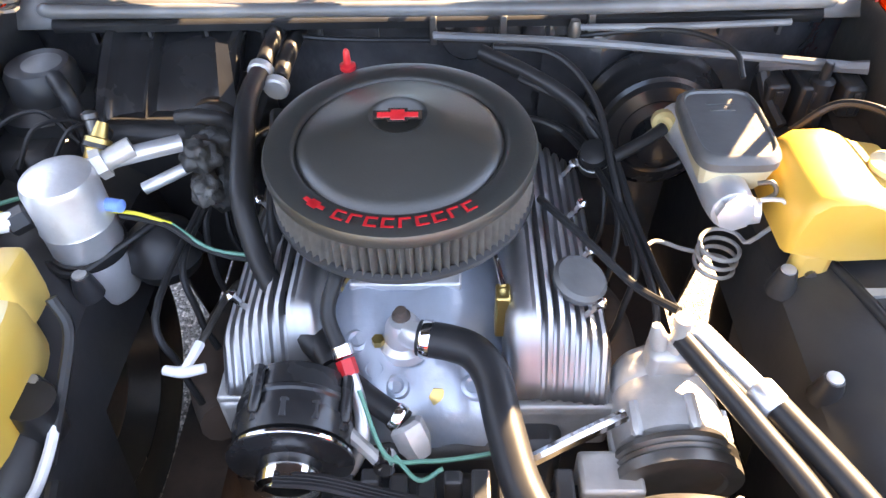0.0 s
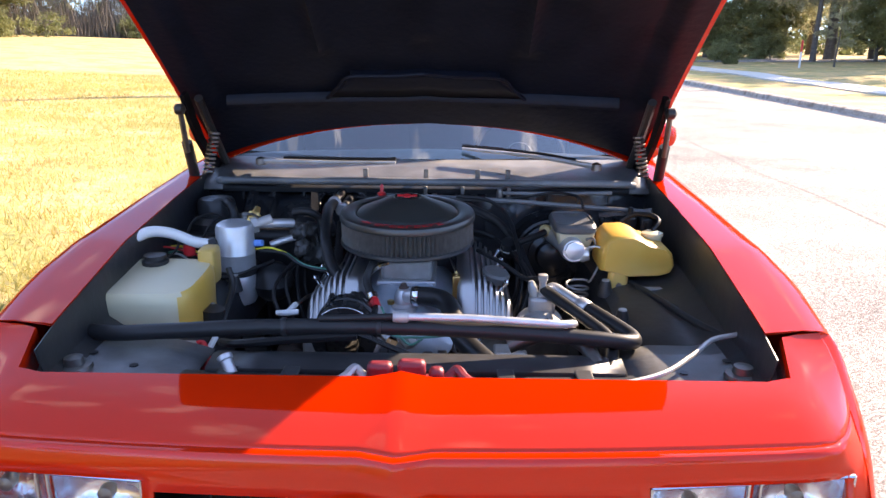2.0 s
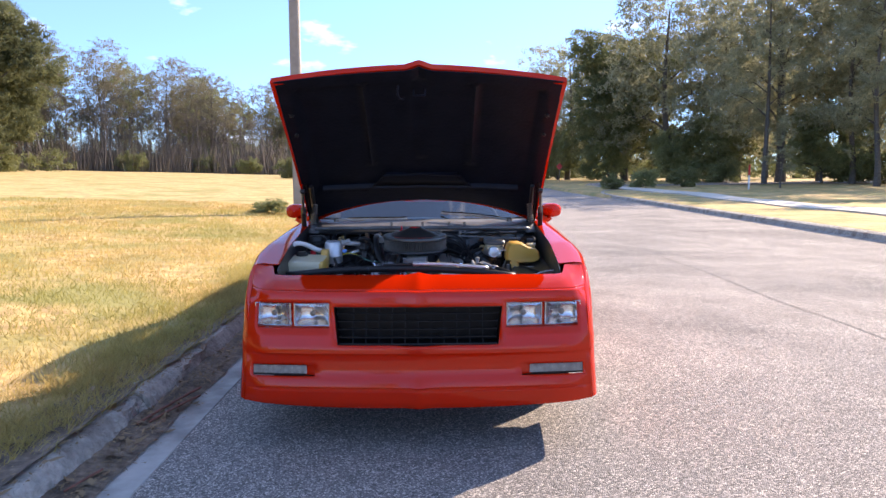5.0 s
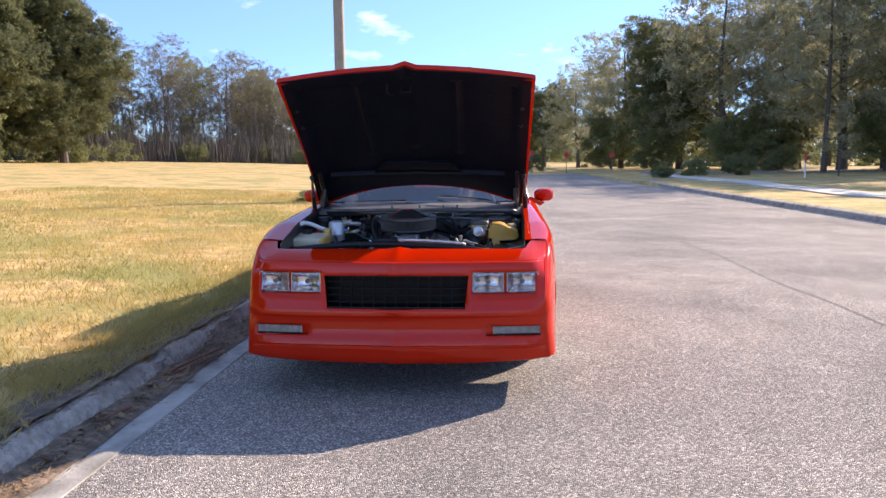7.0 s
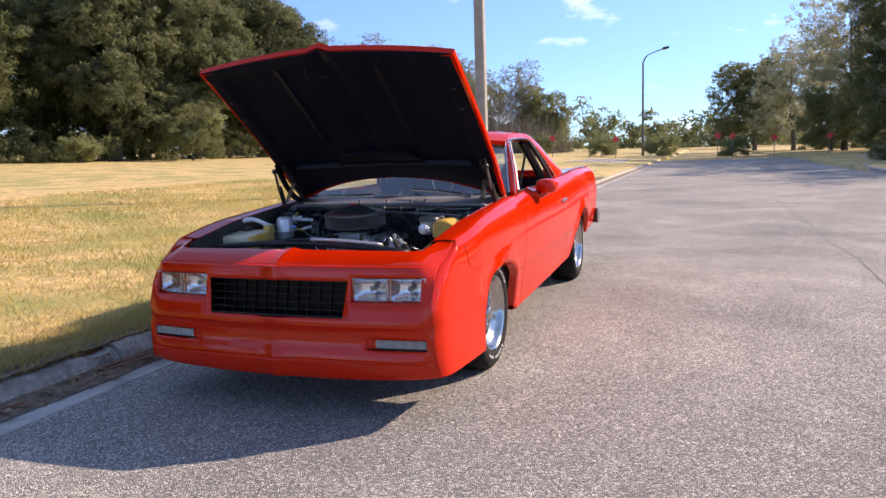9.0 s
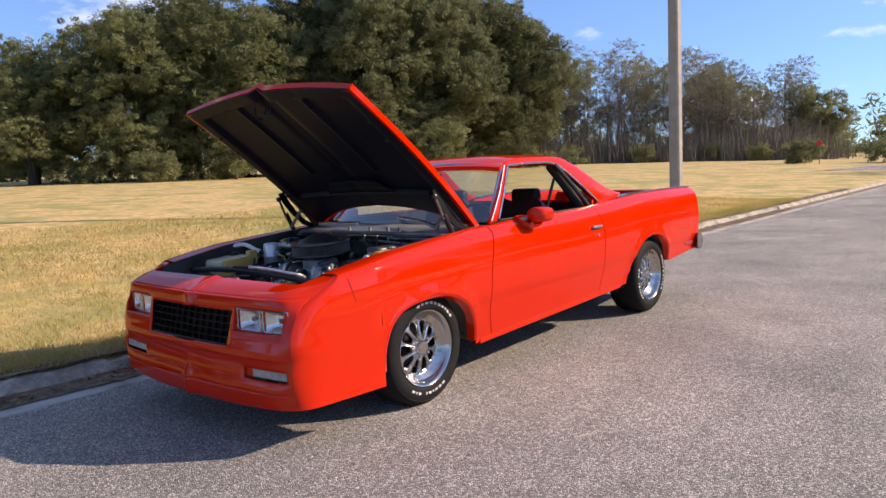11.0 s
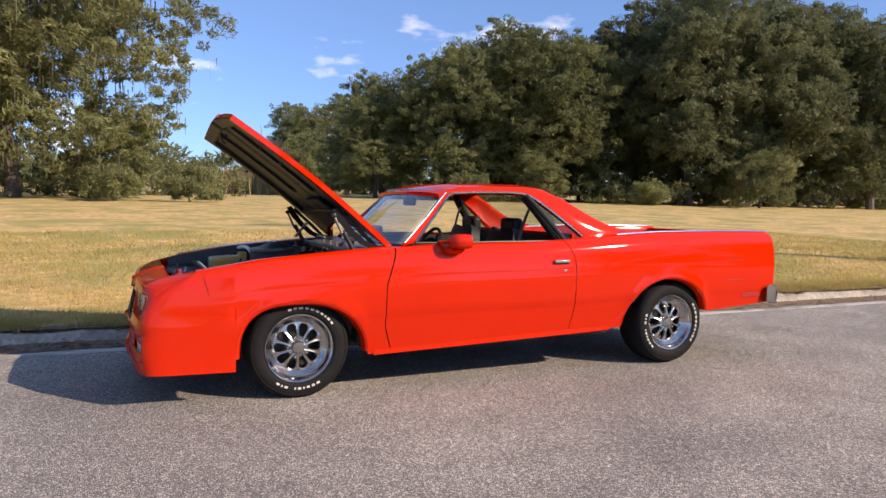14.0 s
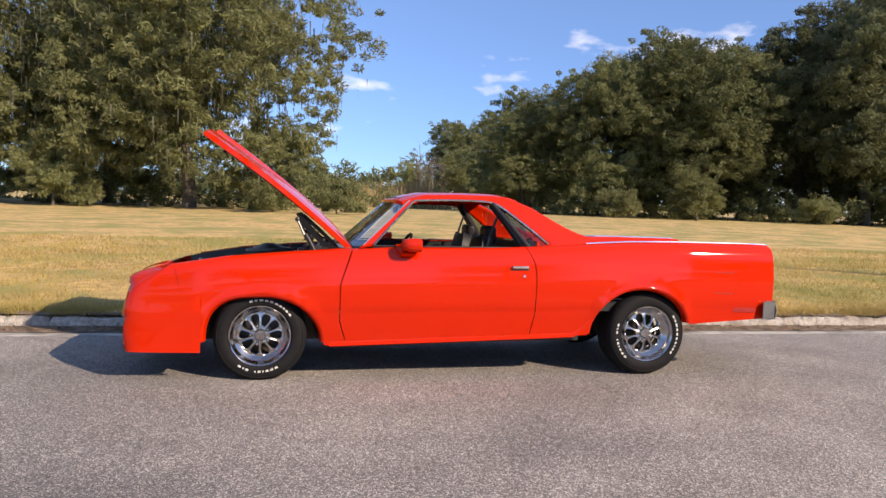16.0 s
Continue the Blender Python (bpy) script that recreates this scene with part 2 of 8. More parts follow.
M_MIRROR = mat("mirror_glass", (0.9, 0.9, 0.9), rough=0.02, metal=1.0, vary=0.0, rough_vary=0)
M_ASPHALT = asphalt_mat()
M_CONC = mat("weathered_concrete", (0.44, 0.40, 0.35), rough=0.9, vary=0.3, scale=22, second=(0.22, 0.18, 0.145), second_scale=3.5, second_at=(0.48, 0.7), bump=0.03, bump_scale=55)
M_GUTTER = mat("gutter_concrete", (0.40, 0.385, 0.355), rough=0.85, vary=0.12, scale=11, second=(0.2, 0.19, 0.17), second_scale=3, bump=0.003, bump_scale=60)
M_GUTTERD = mat("crack_filler", (0.15, 0.145, 0.14), rough=0.9, vary=0.3, scale=20)
M_WALKWAY = mat("pale_concrete", (0.55, 0.52, 0.46), rough=0.85, vary=0.1, scale=4)
M_DIRT = mat("dark_soil_litter", (0.20, 0.145, 0.105), rough=0.95, vary=0.5, scale=30, second=(0.095, 0.07, 0.052), second_scale=7, bump=0.012, bump_scale=35)
M_GROUND = mat("dry_grass_ground", (0.53, 0.36, 0.15), rough=0.95, vary=0.34, scale=5, second=(0.29, 0.265, 0.085), second_scale=0.8, second_at=(0.44, 0.62), bump=0.03, bump_scale=14)
M_BLADE = leaf_mat("grass_blades", (0.50, 0.375, 0.135), (0.32, 0.295, 0.09))
M_BARK = mat("grey_bark", (0.11, 0.095, 0.08), rough=0.9, vary=0.3, scale=9, bump=0.02, bump_scale=14)
M_POLEM = mat("weathered_pole", (0.30, 0.27, 0.235), rough=0.85, vary=0.15, scale=5, bump=0.003, bump_scale=20)
M_LEAF = leaf_mat("oak_leaves", (0.19, 0.205, 0.092), (0.11, 0.125, 0.054))
M_LEAFD = leaf_mat("dark_oak_leaves", (0.18, 0.195, 0.095), (0.115, 0.13, 0.066))
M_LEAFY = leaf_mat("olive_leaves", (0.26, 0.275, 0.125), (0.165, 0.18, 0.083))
M_LEAFB = leaf_mat("faded_winter_leaves", (0.25, 0.225, 0.15), (0.17, 0.15, 0.10))
M_TWIG = mat("bare_twigs", (0.17, 0.145, 0.12), rough=0.9, vary=0.25, scale=1.0, per_piece=0.3)
M_MOSS = leaf_mat("hanging_moss", (0.15, 0.15, 0.115), (0.11, 0.11, 0.085))
# leaf colour lifted and greyed to stand for glare and haze towards the sun
M_LEAFH = leaf_mat("haze_paled_leaves", (0.40, 0.39, 0.24), (0.28, 0.28, 0.17))
M_REED = mat("dry_reeds", (0.33, 0.25, 0.12), rough=0.9, vary=0.2, scale=2, per_piece=0.3)


# ---- building helpers ----
def part(name, bm, material, parent=None, label="", smooth=True, solid=0.0, bevel=0.0, offset=0.0, crisp=True, face=None):
    bmesh.ops.recalc_face_normals(bm, faces=bm.faces)
    if face is not None and sum(f.normal.dot(Vector(face)) * f.calc_area() for f in bm.faces) < 0:
        bmesh.ops.reverse_faces(bm, faces=bm.faces)
    me = bpy.data.meshes.new(name)
    bm.to_mesh(me)
    bm.free()
    me.materials.append(material)
    ob = new(name, me)
    if parent is not None:
        ob.parent = parent
    if label:
        ob["label"] = label
    if solid:
        s = ob.modifiers.new("thickness", "SOLIDIFY")
        s.thickness, s.offset = solid, offset
        if smooth and crisp:
            e = ob.modifiers.new("crisp", "EDGE_SPLIT")
            e.split_angle = radians(40)
    if bevel:
        v = ob.modifiers.new("edges", "BEVEL")
        v.width, v.segments, v.limit_method, v.angle_limit = bevel, 2, "ANGLE", radians(40)
    if smooth:
        me.polygons.foreach_set("use_smooth", [True] * len(me.polygons))
        me.set_sharp_from_angle(angle=radians(38))
    return ob


def thing(name, label, category, at=(0, 0, 0), group="", kind=""):
    ob = new(name)
    ob.location = at
    return tagged(ob, label, category, group, kind)


def bx(bm, x0, x1, y0, y1, z0, z1, m=None):
    r = bmesh.ops.create_cube(bm, size=1.0)["verts"]
    k = Matrix.Translation(((x0 + x1) / 2, (y0 + y1) / 2, (z0 + z1) / 2)) @ Matrix.Diagonal((abs(x1 - x0), abs(y1 - y0), abs(z1 - z0), 1))
    bmesh.ops.transform(bm, matrix=(m @ k) if m else k, verts=r)
    return bm


def box(x0, x1, y0, y1, z0, z1, m=None):
    return bx(bmesh.new(), x0, x1, y0, y1, z0, z1, m)


def spline(pts, n=8):
    """Catmull-Rom through the points."""
    p = [Vector(q) for q in pts]
    if len(p) < 3:
        return p
    p = [2 * p[0] - p[1]] + p + [2 * p[-1] - p[-2]]
    out = []
    for i in range(1, len(p) - 2):
        for k in range(n):
            t = k / n
            a, b, c, d = p[i - 1], p[i], p[i + 1], p[i + 2]
            out.append(0.5 * ((2 * b) + (c - a) * t + (2 * a - 5 * b + 4 * c - d) * t * t + (3 * b - a - 3 * c + d) * t ** 3))
    out.append(p[-2])
    return out


def tube(bm, pts, r, seg=10, smooth=6, caps=True):
    """A round tube along a smoothed line; r may be a number or one per given point."""
    n = len(pts)
    path = spline(pts, smooth) if smooth > 1 else [Vector(q) for q in pts]
    rs = [r] * n if isinstance(r, (int, float)) else list(r)
    m = len(path)
    side = None
    rings = []
    for i, q in enumerate(path):
        d = (path[min(i + 1, m - 1)] - path[max(i - 1, 0)]).normalized()
        if side is None:
            side = d.orthogonal().normalized()
        side = (side - d * side.dot(d)).normalized()
        up = d.cross(side)
        f = i / max(m - 1, 1) * (n - 1)
        k = min(int(f), n - 2)
        rad = rs[k] + (rs[k + 1] - rs[k]) * (f - k)
        rings.append([bm.verts.new(q + (side * math.cos(a) + up * math.sin(a)) * rad) for a in (2 * math.pi * j / seg for j in range(seg))])
    for a, b in zip(rings, rings[1:]):
        for j in range(seg):
            bm.faces.new((a[j], a[(j + 1) % seg], b[(j + 1) % seg], b[j]))
    if caps:
        bm.faces.new(rings[0][::-1])
        bm.faces.new(rings[-1])
    return bm


def pipe(pts, r, seg=10, smooth=6):
    return tube(bmesh.new(), pts, r, seg, smooth)


def lathe(bm, profile, m=None, seg=32, caps=True):
    """Turns (radius, height) pairs round z."""
    m = m or Matrix()
    rings = []
    for r, h in profile:
        rings.append([bm.verts.new(m @ Vector((r * math.cos(a), r * math.sin(a), h))) for a in (2 * math.pi * j / seg for j in range(seg))])
    for a, b in zip(rings, rings[1:]):
        for j in range(seg):
            bm.faces.new((a[j], a[(j + 1) % seg], b[(j + 1) % seg], b[j]))
    if caps:
        bm.faces.new(rings[0][::-1])
        bm.faces.new(rings[-1])
    return bm


def turned(profile, m=None, seg=32, caps=True):
    return lathe(bmesh.new(), profile, m, seg, caps)


def along(a, b):
    """A frame whose z runs from a to b, with its origin at a."""
    a, b = Vector(a), Vector(b)
    return Matrix.Translation(a) @ (b - a).to_track_quat("Z", "Y").to_matrix().to_4x4()


def rod(bm, a, b, r, seg=10):
    return lathe(bm, [(r, 0), (r, (Vector(b) - Vector(a)).length)], along(a, b), seg)


def sheet(bm, rows, skip=None, mirror=False):
    """A surface through rows of points; skip(i, j) leaves cells open."""
    v = [[bm.verts.new(q) for q in row] for row in rows]
    for i in range(len(v) - 1):
        for j in range(len(v[0]) - 1):
            if not (skip and skip(i, j)):
                bm.faces.new((v[i][j], v[i][j + 1], v[i + 1][j + 1], v[i + 1][j]))
    return bm


def lerp(x, table):
    xs, ys = zip(*table)
    return float(np.interp(x, xs, ys))


def both(f):
    """Builds the same part for both flanks: f(side) with side 1 and -1."""
    return [f(1), f(-1)]


def raw(name, verts, faces, material, parent=None, smooth=False):
    me = bpy.data.meshes.new(name)
    me.from_pydata(verts, [], faces)
    me.materials.append(material)
    if smooth:
        me.polygons.foreach_set("use_smooth", [True] * len(me.polygons))
    ob = new(name, me)
    if parent is not None:
        ob.parent = parent
    return ob


# ---- ground, road, kerbs ----
def rise(x, y):
    """Height of the land: level under the road, a field that climbs gently behind the near kerb."""
    if x < -1.5:
        d = -1.5 - x
        return 0.13 + 0.037 * d * (1 - min(d, 90) / 260) + 0.03 * noise.noise(Vector((x * 0.25, y * 0.25, 0))) * min(d, 3)
    if x > 8.1:
        d = x - 8.1
        return 0.12 + 0.010 * min(d, 60) + 0.03 * noise.noise(Vector((x * 0.2, y * 0.2, 4))) * min(d, 3)
    return -0.06


def build_ground():
    xs = np.unique(np.concatenate([np.linspace(-900, -60, 12), np.linspace(-60, -10, 26), np.linspace(-10, -1.6, 22), [-1.52, -1.45, -1.0, 3, 7.9, 8.06, 8.2], np.linspace(8.6, 40, 24), np.linspace(40, 900, 10)]))
    ys = np.unique(np.concatenate([np.linspace(-900, -40, 8), np.linspace(-40, 60, 81), np.linspace(60, 160, 21), np.linspace(160, 900, 8)]))
    verts = [(x, y, rise(x, y) - (0.06 if -1.55 < x < -1.4 else 0.0)) for y in ys for x in xs]
    w = len(xs)
    faces = [(j * w + i, j * w + i + 1, (j + 1) * w + i + 1, (j + 1) * w + i) for j in range(len(ys) - 1) for i in range(w - 1)]
    tagged(raw("ground", verts, faces, M_GROUND, smooth=True), "field of dry yellowed grass", "ground", kind="structure")


def build_road():
    bm = bmesh.new()
    sheet(bm, [[(-1.15, y, 0), (1.5, y, 0.004), (3.5, y, 0.006), (6, y, 0.004), (7.9, y, 0)] for y in np.linspace(-60, 45, 22)])
    tagged(part("road", bm, M_ASPHALT), "worn grey asphalt street with exposed aggregate", "road", kind="structure")
    bm = bmesh.new()
    sheet(bm, [[(x, y, 0.004 + rise(min(max(x, -1.4), 8), y) * 0 + (rise(x, y) + 0.02 if (x < -1.4 or x > 8) else 0)) for x in (-7, -4, -1.4, 3, 8, 14, 25, 60, 120)] for y in (45, 49, 53, 58)])
    tagged(part("cross_street", bm, M_ASPHALT), "grey asphalt cross street at the end", "road", kind="structure")
    # crack along the middle of the road
    bm = bmesh.new()
    rows = []
    for i in range(160):
        y = -12 + i * 0.35
        x = 3.47 + 0.03 * math.sin(y * 1.7) + 0.04 * noise.noise(Vector((0, y * 0.8, 0)))
        w = 0.008 + 0.006 * noise.noise(Vector((3, y * 2.1, 0)))
        rows.append([(x - w, y, 0.0095), (x + w, y, 0.0095)])
    sheet(bm, rows)
    tagged(part("road_seam", bm, M_GUTTERD), "dark sealed seam along the road", "road seam", kind="structure")


def kerb_block(name, length, prof, seed, parent):
    """A length of weathered kerb, worn along its edges."""
    rng = random.Random(seed)
    n = max(4, int(length / 0.025)) if length < 4 else 40
    rows = []
    for i in range(n + 1):
        y = length * i / n
        row = []
        for k, (x, z) in enumerate(prof):
            a = 1.3 * noise.noise(Vector((x * 9 + seed, y * 3.1, z * 9))) + 0.9 * noise.noise(Vector((x * 25, y * 13, z * 25 + seed)))
            chip = (max(0, noise.noise(Vector((seed * 3.1, y * 3.4, 0))) - 0.12) * 0.10 + max(0, noise.noise(Vector((seed * 1.7, y * 14, x * 20))) - 0.1) * 0.05) if 0 < k < len(prof) - 1 else 0
            row.append((x + 0.009 * a + chip * 0.55 * (-1 if x > -1.5 else 1), y, z + 0.009 * a - chip * 0.5))
        rows.append(row)
    bm = sheet(bmesh.new(), rows)
    for row in (0, n):
        vs = [v for v in bm.verts][row * len(prof):(row + 1) * len(prof)]
        bm.faces.new(vs)
    return part(name, bm, M_CONC, parent)


def build_kerbs():
    left = thing("kerb_near", "low weathered concrete kerb with broken edges beside the field", "kerb", (0, 0, 0), kind="structure")
    prof = [(-1.64, -0.05), (-1.64, 0.10), (-1.60, 0.128), (-1.545, 0.135), (-1.50, 0.125), (-1.455, 0.085), (-1.43, 0.02), (-1.42, -0.05)]
    y, k = -9.0, 0
    while y < 42:
        ln = random.Random(k).uniform(1.2, 2.9) if y < 14 else 6.0
        b = kerb_block("kerb_stone", ln - 0.015, prof, k, left)
        b.location = (0.02 * math.sin(k * 2.2), y, 0.008 * math.sin(k * 3.7))
        y += ln
        k += 1
    right = thing("kerb_far", "straight concrete kerb across the road", "kerb", (0, 0, 0), kind="structure")
    pts = [(8.0, -40), (8.0, 0), (8.0, 20), (8.1, 28), (8.6, 33), (9.8, 37), (12, 40.5), (16, 43), (24, 44.2), (60, 44.6)]
    bm = bmesh.new()
    path = spline([(x, y, 0) for x, y in pts], 5)
    rows = []
    for i, q in enumerate(path):
        d = (path[min(i + 1, len(path) - 1)] - path[max(i - 1, 0)]).normalized()
        nrm = Vector((d.y, -d.x, 0))
        rows.append([q + nrm * o + Vector((0, 0, z)) for o, z in ((-0.12, 0.0), (-0.1, 0.012), (0.0, 0.02), (0.03, 0.12), (0.09, 0.15), (0.2, 0.15), (0.2, 0.0))])
    sheet(bm, rows)
    part("kerb_run", bm, M_CONC, right)
    bm = sheet(bmesh.new(), [[(-1.37, y, 0.012), (-1.26, y, 0.008), (-1.14, y, 0.006), (-1.13, y, -0.02)] for y in np.linspace(-30, 44, 60)])
    tagged(part("gutter", bm, M_GUTTER), "pale concrete gutter strip along the kerb", "gutter", kind="structure")
    rows = []
    for y in np.linspace(-10, 40, 260):
        w = 0.045 * noise.noise(Vector((0, y * 1.3, 0))) + 0.02 * noise.noise(Vector((0, y * 6, 2)))
        rows.append([(-1.45, y, 0.05), (-1.38, y, 0.035 + w * 0.2), (-1.32, y, 0.026), (-1.265 + w, y, 0.0155)])
    tagged(part("gutter_litter", sheet(bmesh.new(), rows), M_DIRT), "dark soil and leaf litter in the gutter", "soil", kind="structure")
    rows = []
    for y in np.linspace(-9, 24, 330):
        e = 0.10 * noise.noise(Vector((1, y * 0.9, 0))) + 0.05 * noise.noise(Vector((2, y * 3.7, 0)))
        row = []
        for x in (-2.0 + e * 1.5, -1.88 + e, -1.78 + e * 0.6, -1.68, -1.62, -1.565 + e * 0.35):
            u = noise.noise(Vector((x * 8, y * 8, 3))) * 0.018
            row.append((x, y, (rise(x, y) - 0.012 if x < -1.87 + e else rise(min(x, -1.6), y) + 0.008 + u)))
        row.append((-1.515 + 0.03 * noise.noise(Vector((7, y * 4, 0))), y, 0.152 + 0.012 * noise.noise(Vector((9, y * 5, 0)))))
        rows.append(row)
    tagged(part("verge_soil", sheet(bmesh.new(), rows), M_DIRT), "bare dark soil along the back of the kerb", "soil", kind="structure")
    rows = []
    for y in np.linspace(-20, 45, 66):
        x0 = 11.0
        rows.append([(x0, y, rise(x0, y) - 0.05), (x0, y, rise(x0, y) + 0.05), (x0 + 1.3, y, rise(x0 + 1.3, y) + 0.05), (x0 + 1.3, y, rise(x0 + 1.3, y) - 0.05)])
    tagged(part("pavement", sheet(bmesh.new(), rows), M_WALKWAY), "pale concrete footpath across the road", "footpath", kind="structure")


build_ground()
build_road()
build_kerbs()


# ---- the car: shell ----
car = thing("pickup_car", "bright orange-red coupe pickup with open hood, parked by the kerb", "car")


def ztop(y):
    return lerp(y, [(-0.92, 0.74), (-0.84, 0.775), (-0.72, 0.80), (-0.62, 0.822), (-0.24, 0.885), (0.15, 0.92), (0.6, 0.955), (1.0, 0.975), (1.6, 0.982), (2.0, 0.995), (2.4, 1.02), (2.8, 1.043), (3.3, 1.05), (4.0, 1.047), (4.1, 1.03)])


def wmax(y):
    return lerp(y, [(-0.92, 0.838), (-0.84, 0.848), (-0.6, 0.877), (-0.41, 0.898), (-0.2, 0.899), (0.5, 0.902), (1.2, 0.905), (2.5, 0.905), (3.3, 0.895), (4.0, 0.868)])


P_S = [(0, 0.918), (0.12, 0.937), (0.3, 0.965), (0.40, 0.979), (0.418, 0.986), (0.55, 0.994), (0.685, 1.0), (0.705, 0.995), (0.78, 0.991), (0.86, 0.980), (0.93, 0.962), (0.975, 0.935), (1.0, 0.898)]
P_F = [(0, 1.02), (0.12, 1.012), (0.3, 1.0), (0.46, 0.998), (0.52, 0.99), (0.64, 0.985), (0.76, 0.98), (0.86, 0.972), (0.93, 0.964), (0.975, 0.955), (1.0, 0.945)]
P_N = [(0.55, 0.994), (0.685, 1.0), (0.705, 0.996), (0.78, 0.993), (0.86, 0.988), (0.93, 0.98), (0.97, 0.97), (1.0, 0.95)]


def section(s, y):
    """Share of the full width at that height: upright skirts before the front wheel, a crisp shoulder on the fenders."""
    x = lerp(s, P_S)
    n = lerp(y, [(-0.45, 1.0), (0.0, 0.55), (0.6, 0.0)])
    if s > 0.55:
        x += (lerp(s, P_N) - x) * n
    else:
        x += (1.0 - x) * lerp(y, [(-0.37, 1.0), (-0.25, 0.0)])
    return x + (lerp(s, P_F) - x) * lerp(y, [(-0.86, 1.0), (-0.35, 0.0)])


def bay_x(y):
    """Half width of the hood opening."""
    return lerp(y, [(-0.78, 0.69), (-0.6, 0.705), (-0.2, 0.722), (0.42, 0.735), (0.6, 0.74)])


def flank(y, z):
    """Half width of the body at that place."""
    s = min(max((z - 0.22) / (ztop(y) - 0.22), 0), 1)
    x = wmax(y) * section(s, y)
    for yc, zc in ((0.025, 0.27), (2.90, 0.33)):
        d = math.hypot((y - yc) / 0.43, (z - zc) / 0.37)
        x += 0.021 * max(0, 1 - abs(d - 1.02) / 0.13) * min(max((z - 0.40) / 0.16, 0), 1)
    return x


ARCHES = ((0.025, 0.27, 0.425, 0.364), (2.90, 0.33, 0.43, 0.379))


def zlow(y):
    base = lerp(y, [(-0.86, 0.195), (-0.40, 0.187), (-0.385, 0.187), (0.45, 0.255), (0.62, 0.262), (2.3, 0.318), (2.5, 0.33), (3.3, 0.41), (4.06, 0.46)])
    for yc, zc, ry, rz in ARCHES:
        k = (y - yc) / ry
        if abs(k) < 1:
            n = 2.9 if k < 0 and yc < 1 else 2.0
            base = max(base, zc + rz * (1 - abs(k) ** n) ** (1 / n))
    return base


def bend(y, z):
    """Door shut lines curve a little."""
    f = lerp(z, [(0.28, 0.05), (0.43, 0.0), (0.71, 0.0), (0.95, 0.085)]) * max(0, 1 - abs(y - 0.56) / (0.3 if y > 0.56 else 0.085))
    r = lerp(z, [(0.35, -0.03), (0.5, 0.0), (0.8, 0.0), (0.88, -0.012), (1.0, -0.07)]) * max(0, 1 - abs(y - 2.03) / 0.3)
    return y + f + r


def stations(y0, y1, step=0.07):
    ys = list(np.linspace(y0, y1, max(2, int((y1 - y0) / step) + 1)))
    for yc, zc, ry, rz in ARCHES:
        ys += [yc + ry * c for c in [math.cos(a) for a in np.linspace(0, math.pi, 25)] + [-0.995, -0.98, -0.94] if y0 < yc + ry * c < y1]
        ys += [y for y in (yc - ry - 0.004, yc + ry + 0.004) if y0 < y < y1]
    return sorted(set(round(float(y), 5) for y in ys))


SIDE_EDGE = [(0.19, -0.893), (0.23, -0.90), (0.31, -0.916), (0.387, -0.924), (0.43, -0.914), (0.452, -0.905), (0.48, -0.914), (0.515, -0.918), (0.57, -0.908), (0.622, -0.89), (0.665, -0.862), (0.70, -0.832), (0.735, -0.778), (0.762, -0.728), (0.795, -0.67), (0.822, -0.62)]


def yside(z):
    """Where the front corner of the body lies at that height."""
    return lerp(z, SIDE_EDGE)


def nose_side(y, z):
    s = min(max((z - 0.22) / 0.602, 0), 1)
    return wmax(max(y, -0.92)) * section(s, y)


LEVELS = (0, 0.06, 0.12, 0.2, 0.3, 0.36, 0.40, 0.418, 0.48, 0.55, 0.62, 0.685, 0.705, 0.74, 0.78, 0.82, 0.86, 0.895, 0.93, 0.955, 0.975, 1.0)


def flank_panel(name, side, y0, y1, label=""):
    rows = []
    if y0 < -0.5:
        for u in (1.0, 0.985, 0.95, 0.9, 0.8, 0.65, 0.5, 0.35, 0.2, 0.1):
            cols = []
            for s in LEVELS:
                z = max(0.22 + 0.602 * s, 0.195)
                y = -0.62 + (yside(z) + 0.62) * u
                cols.append((side * (nose_side(y, z) - 0.03 * u ** 8), y, z))
            x = nose_side(-0.62, 0.822)
            rows.append(cols + [(side * (x - 0.016), -0.62, 0.829), (side * (x - 0.05), -0.62, 0.830), (side * bay_x(-0.62), -0.62, 0.824)])
    for y in stations(y0, y1):
        a, b = zlow(y), ztop(y)
        cols = []
        for s in LEVELS:
            z = max(0.22 + (b - 0.22) * s, a)
            cols.append((side * flank(y, z), bend(y, z), z))
        x = flank(y, b)
        cols += [(side * (x - 0.016), y, b + 0.007), (side * (x - 0.05), y, b + 0.009), (side * bay_x(y), y, b + 0.002)] if y < 0.6 else [(side * (x - 0.02), bend(y, b), b + 0.004)]
        rows.append(cols)
    width = max(len(r) for r in rows)
    rows = [r + [r[-1]] * (width - len(r)) for r in rows]
    bm = sheet(bmesh.new(), rows)
    bmesh.ops.remove_doubles(bm, verts=bm.verts, dist=0.0005)
    return part(name, bm, M_PAINT, car, label, solid=0.006, offset=-1, face=(side, 0, 0))


def arch_at(k, a, inset=0.0):
    """A point of the wheel opening; the front one is squarer ahead of the wheel."""
    yc, zc, ry, rz = ARCHES[k]
    n = 2.9 if k == 0 and math.cos(a) < 0 else 2.0
    c, s = math.cos(a), max(math.sin(a), 0.0)
    return yc + (ry - inset) * math.copysign(abs(c) ** (2 / n), c), zc + (rz - inset) * s ** (2 / n)


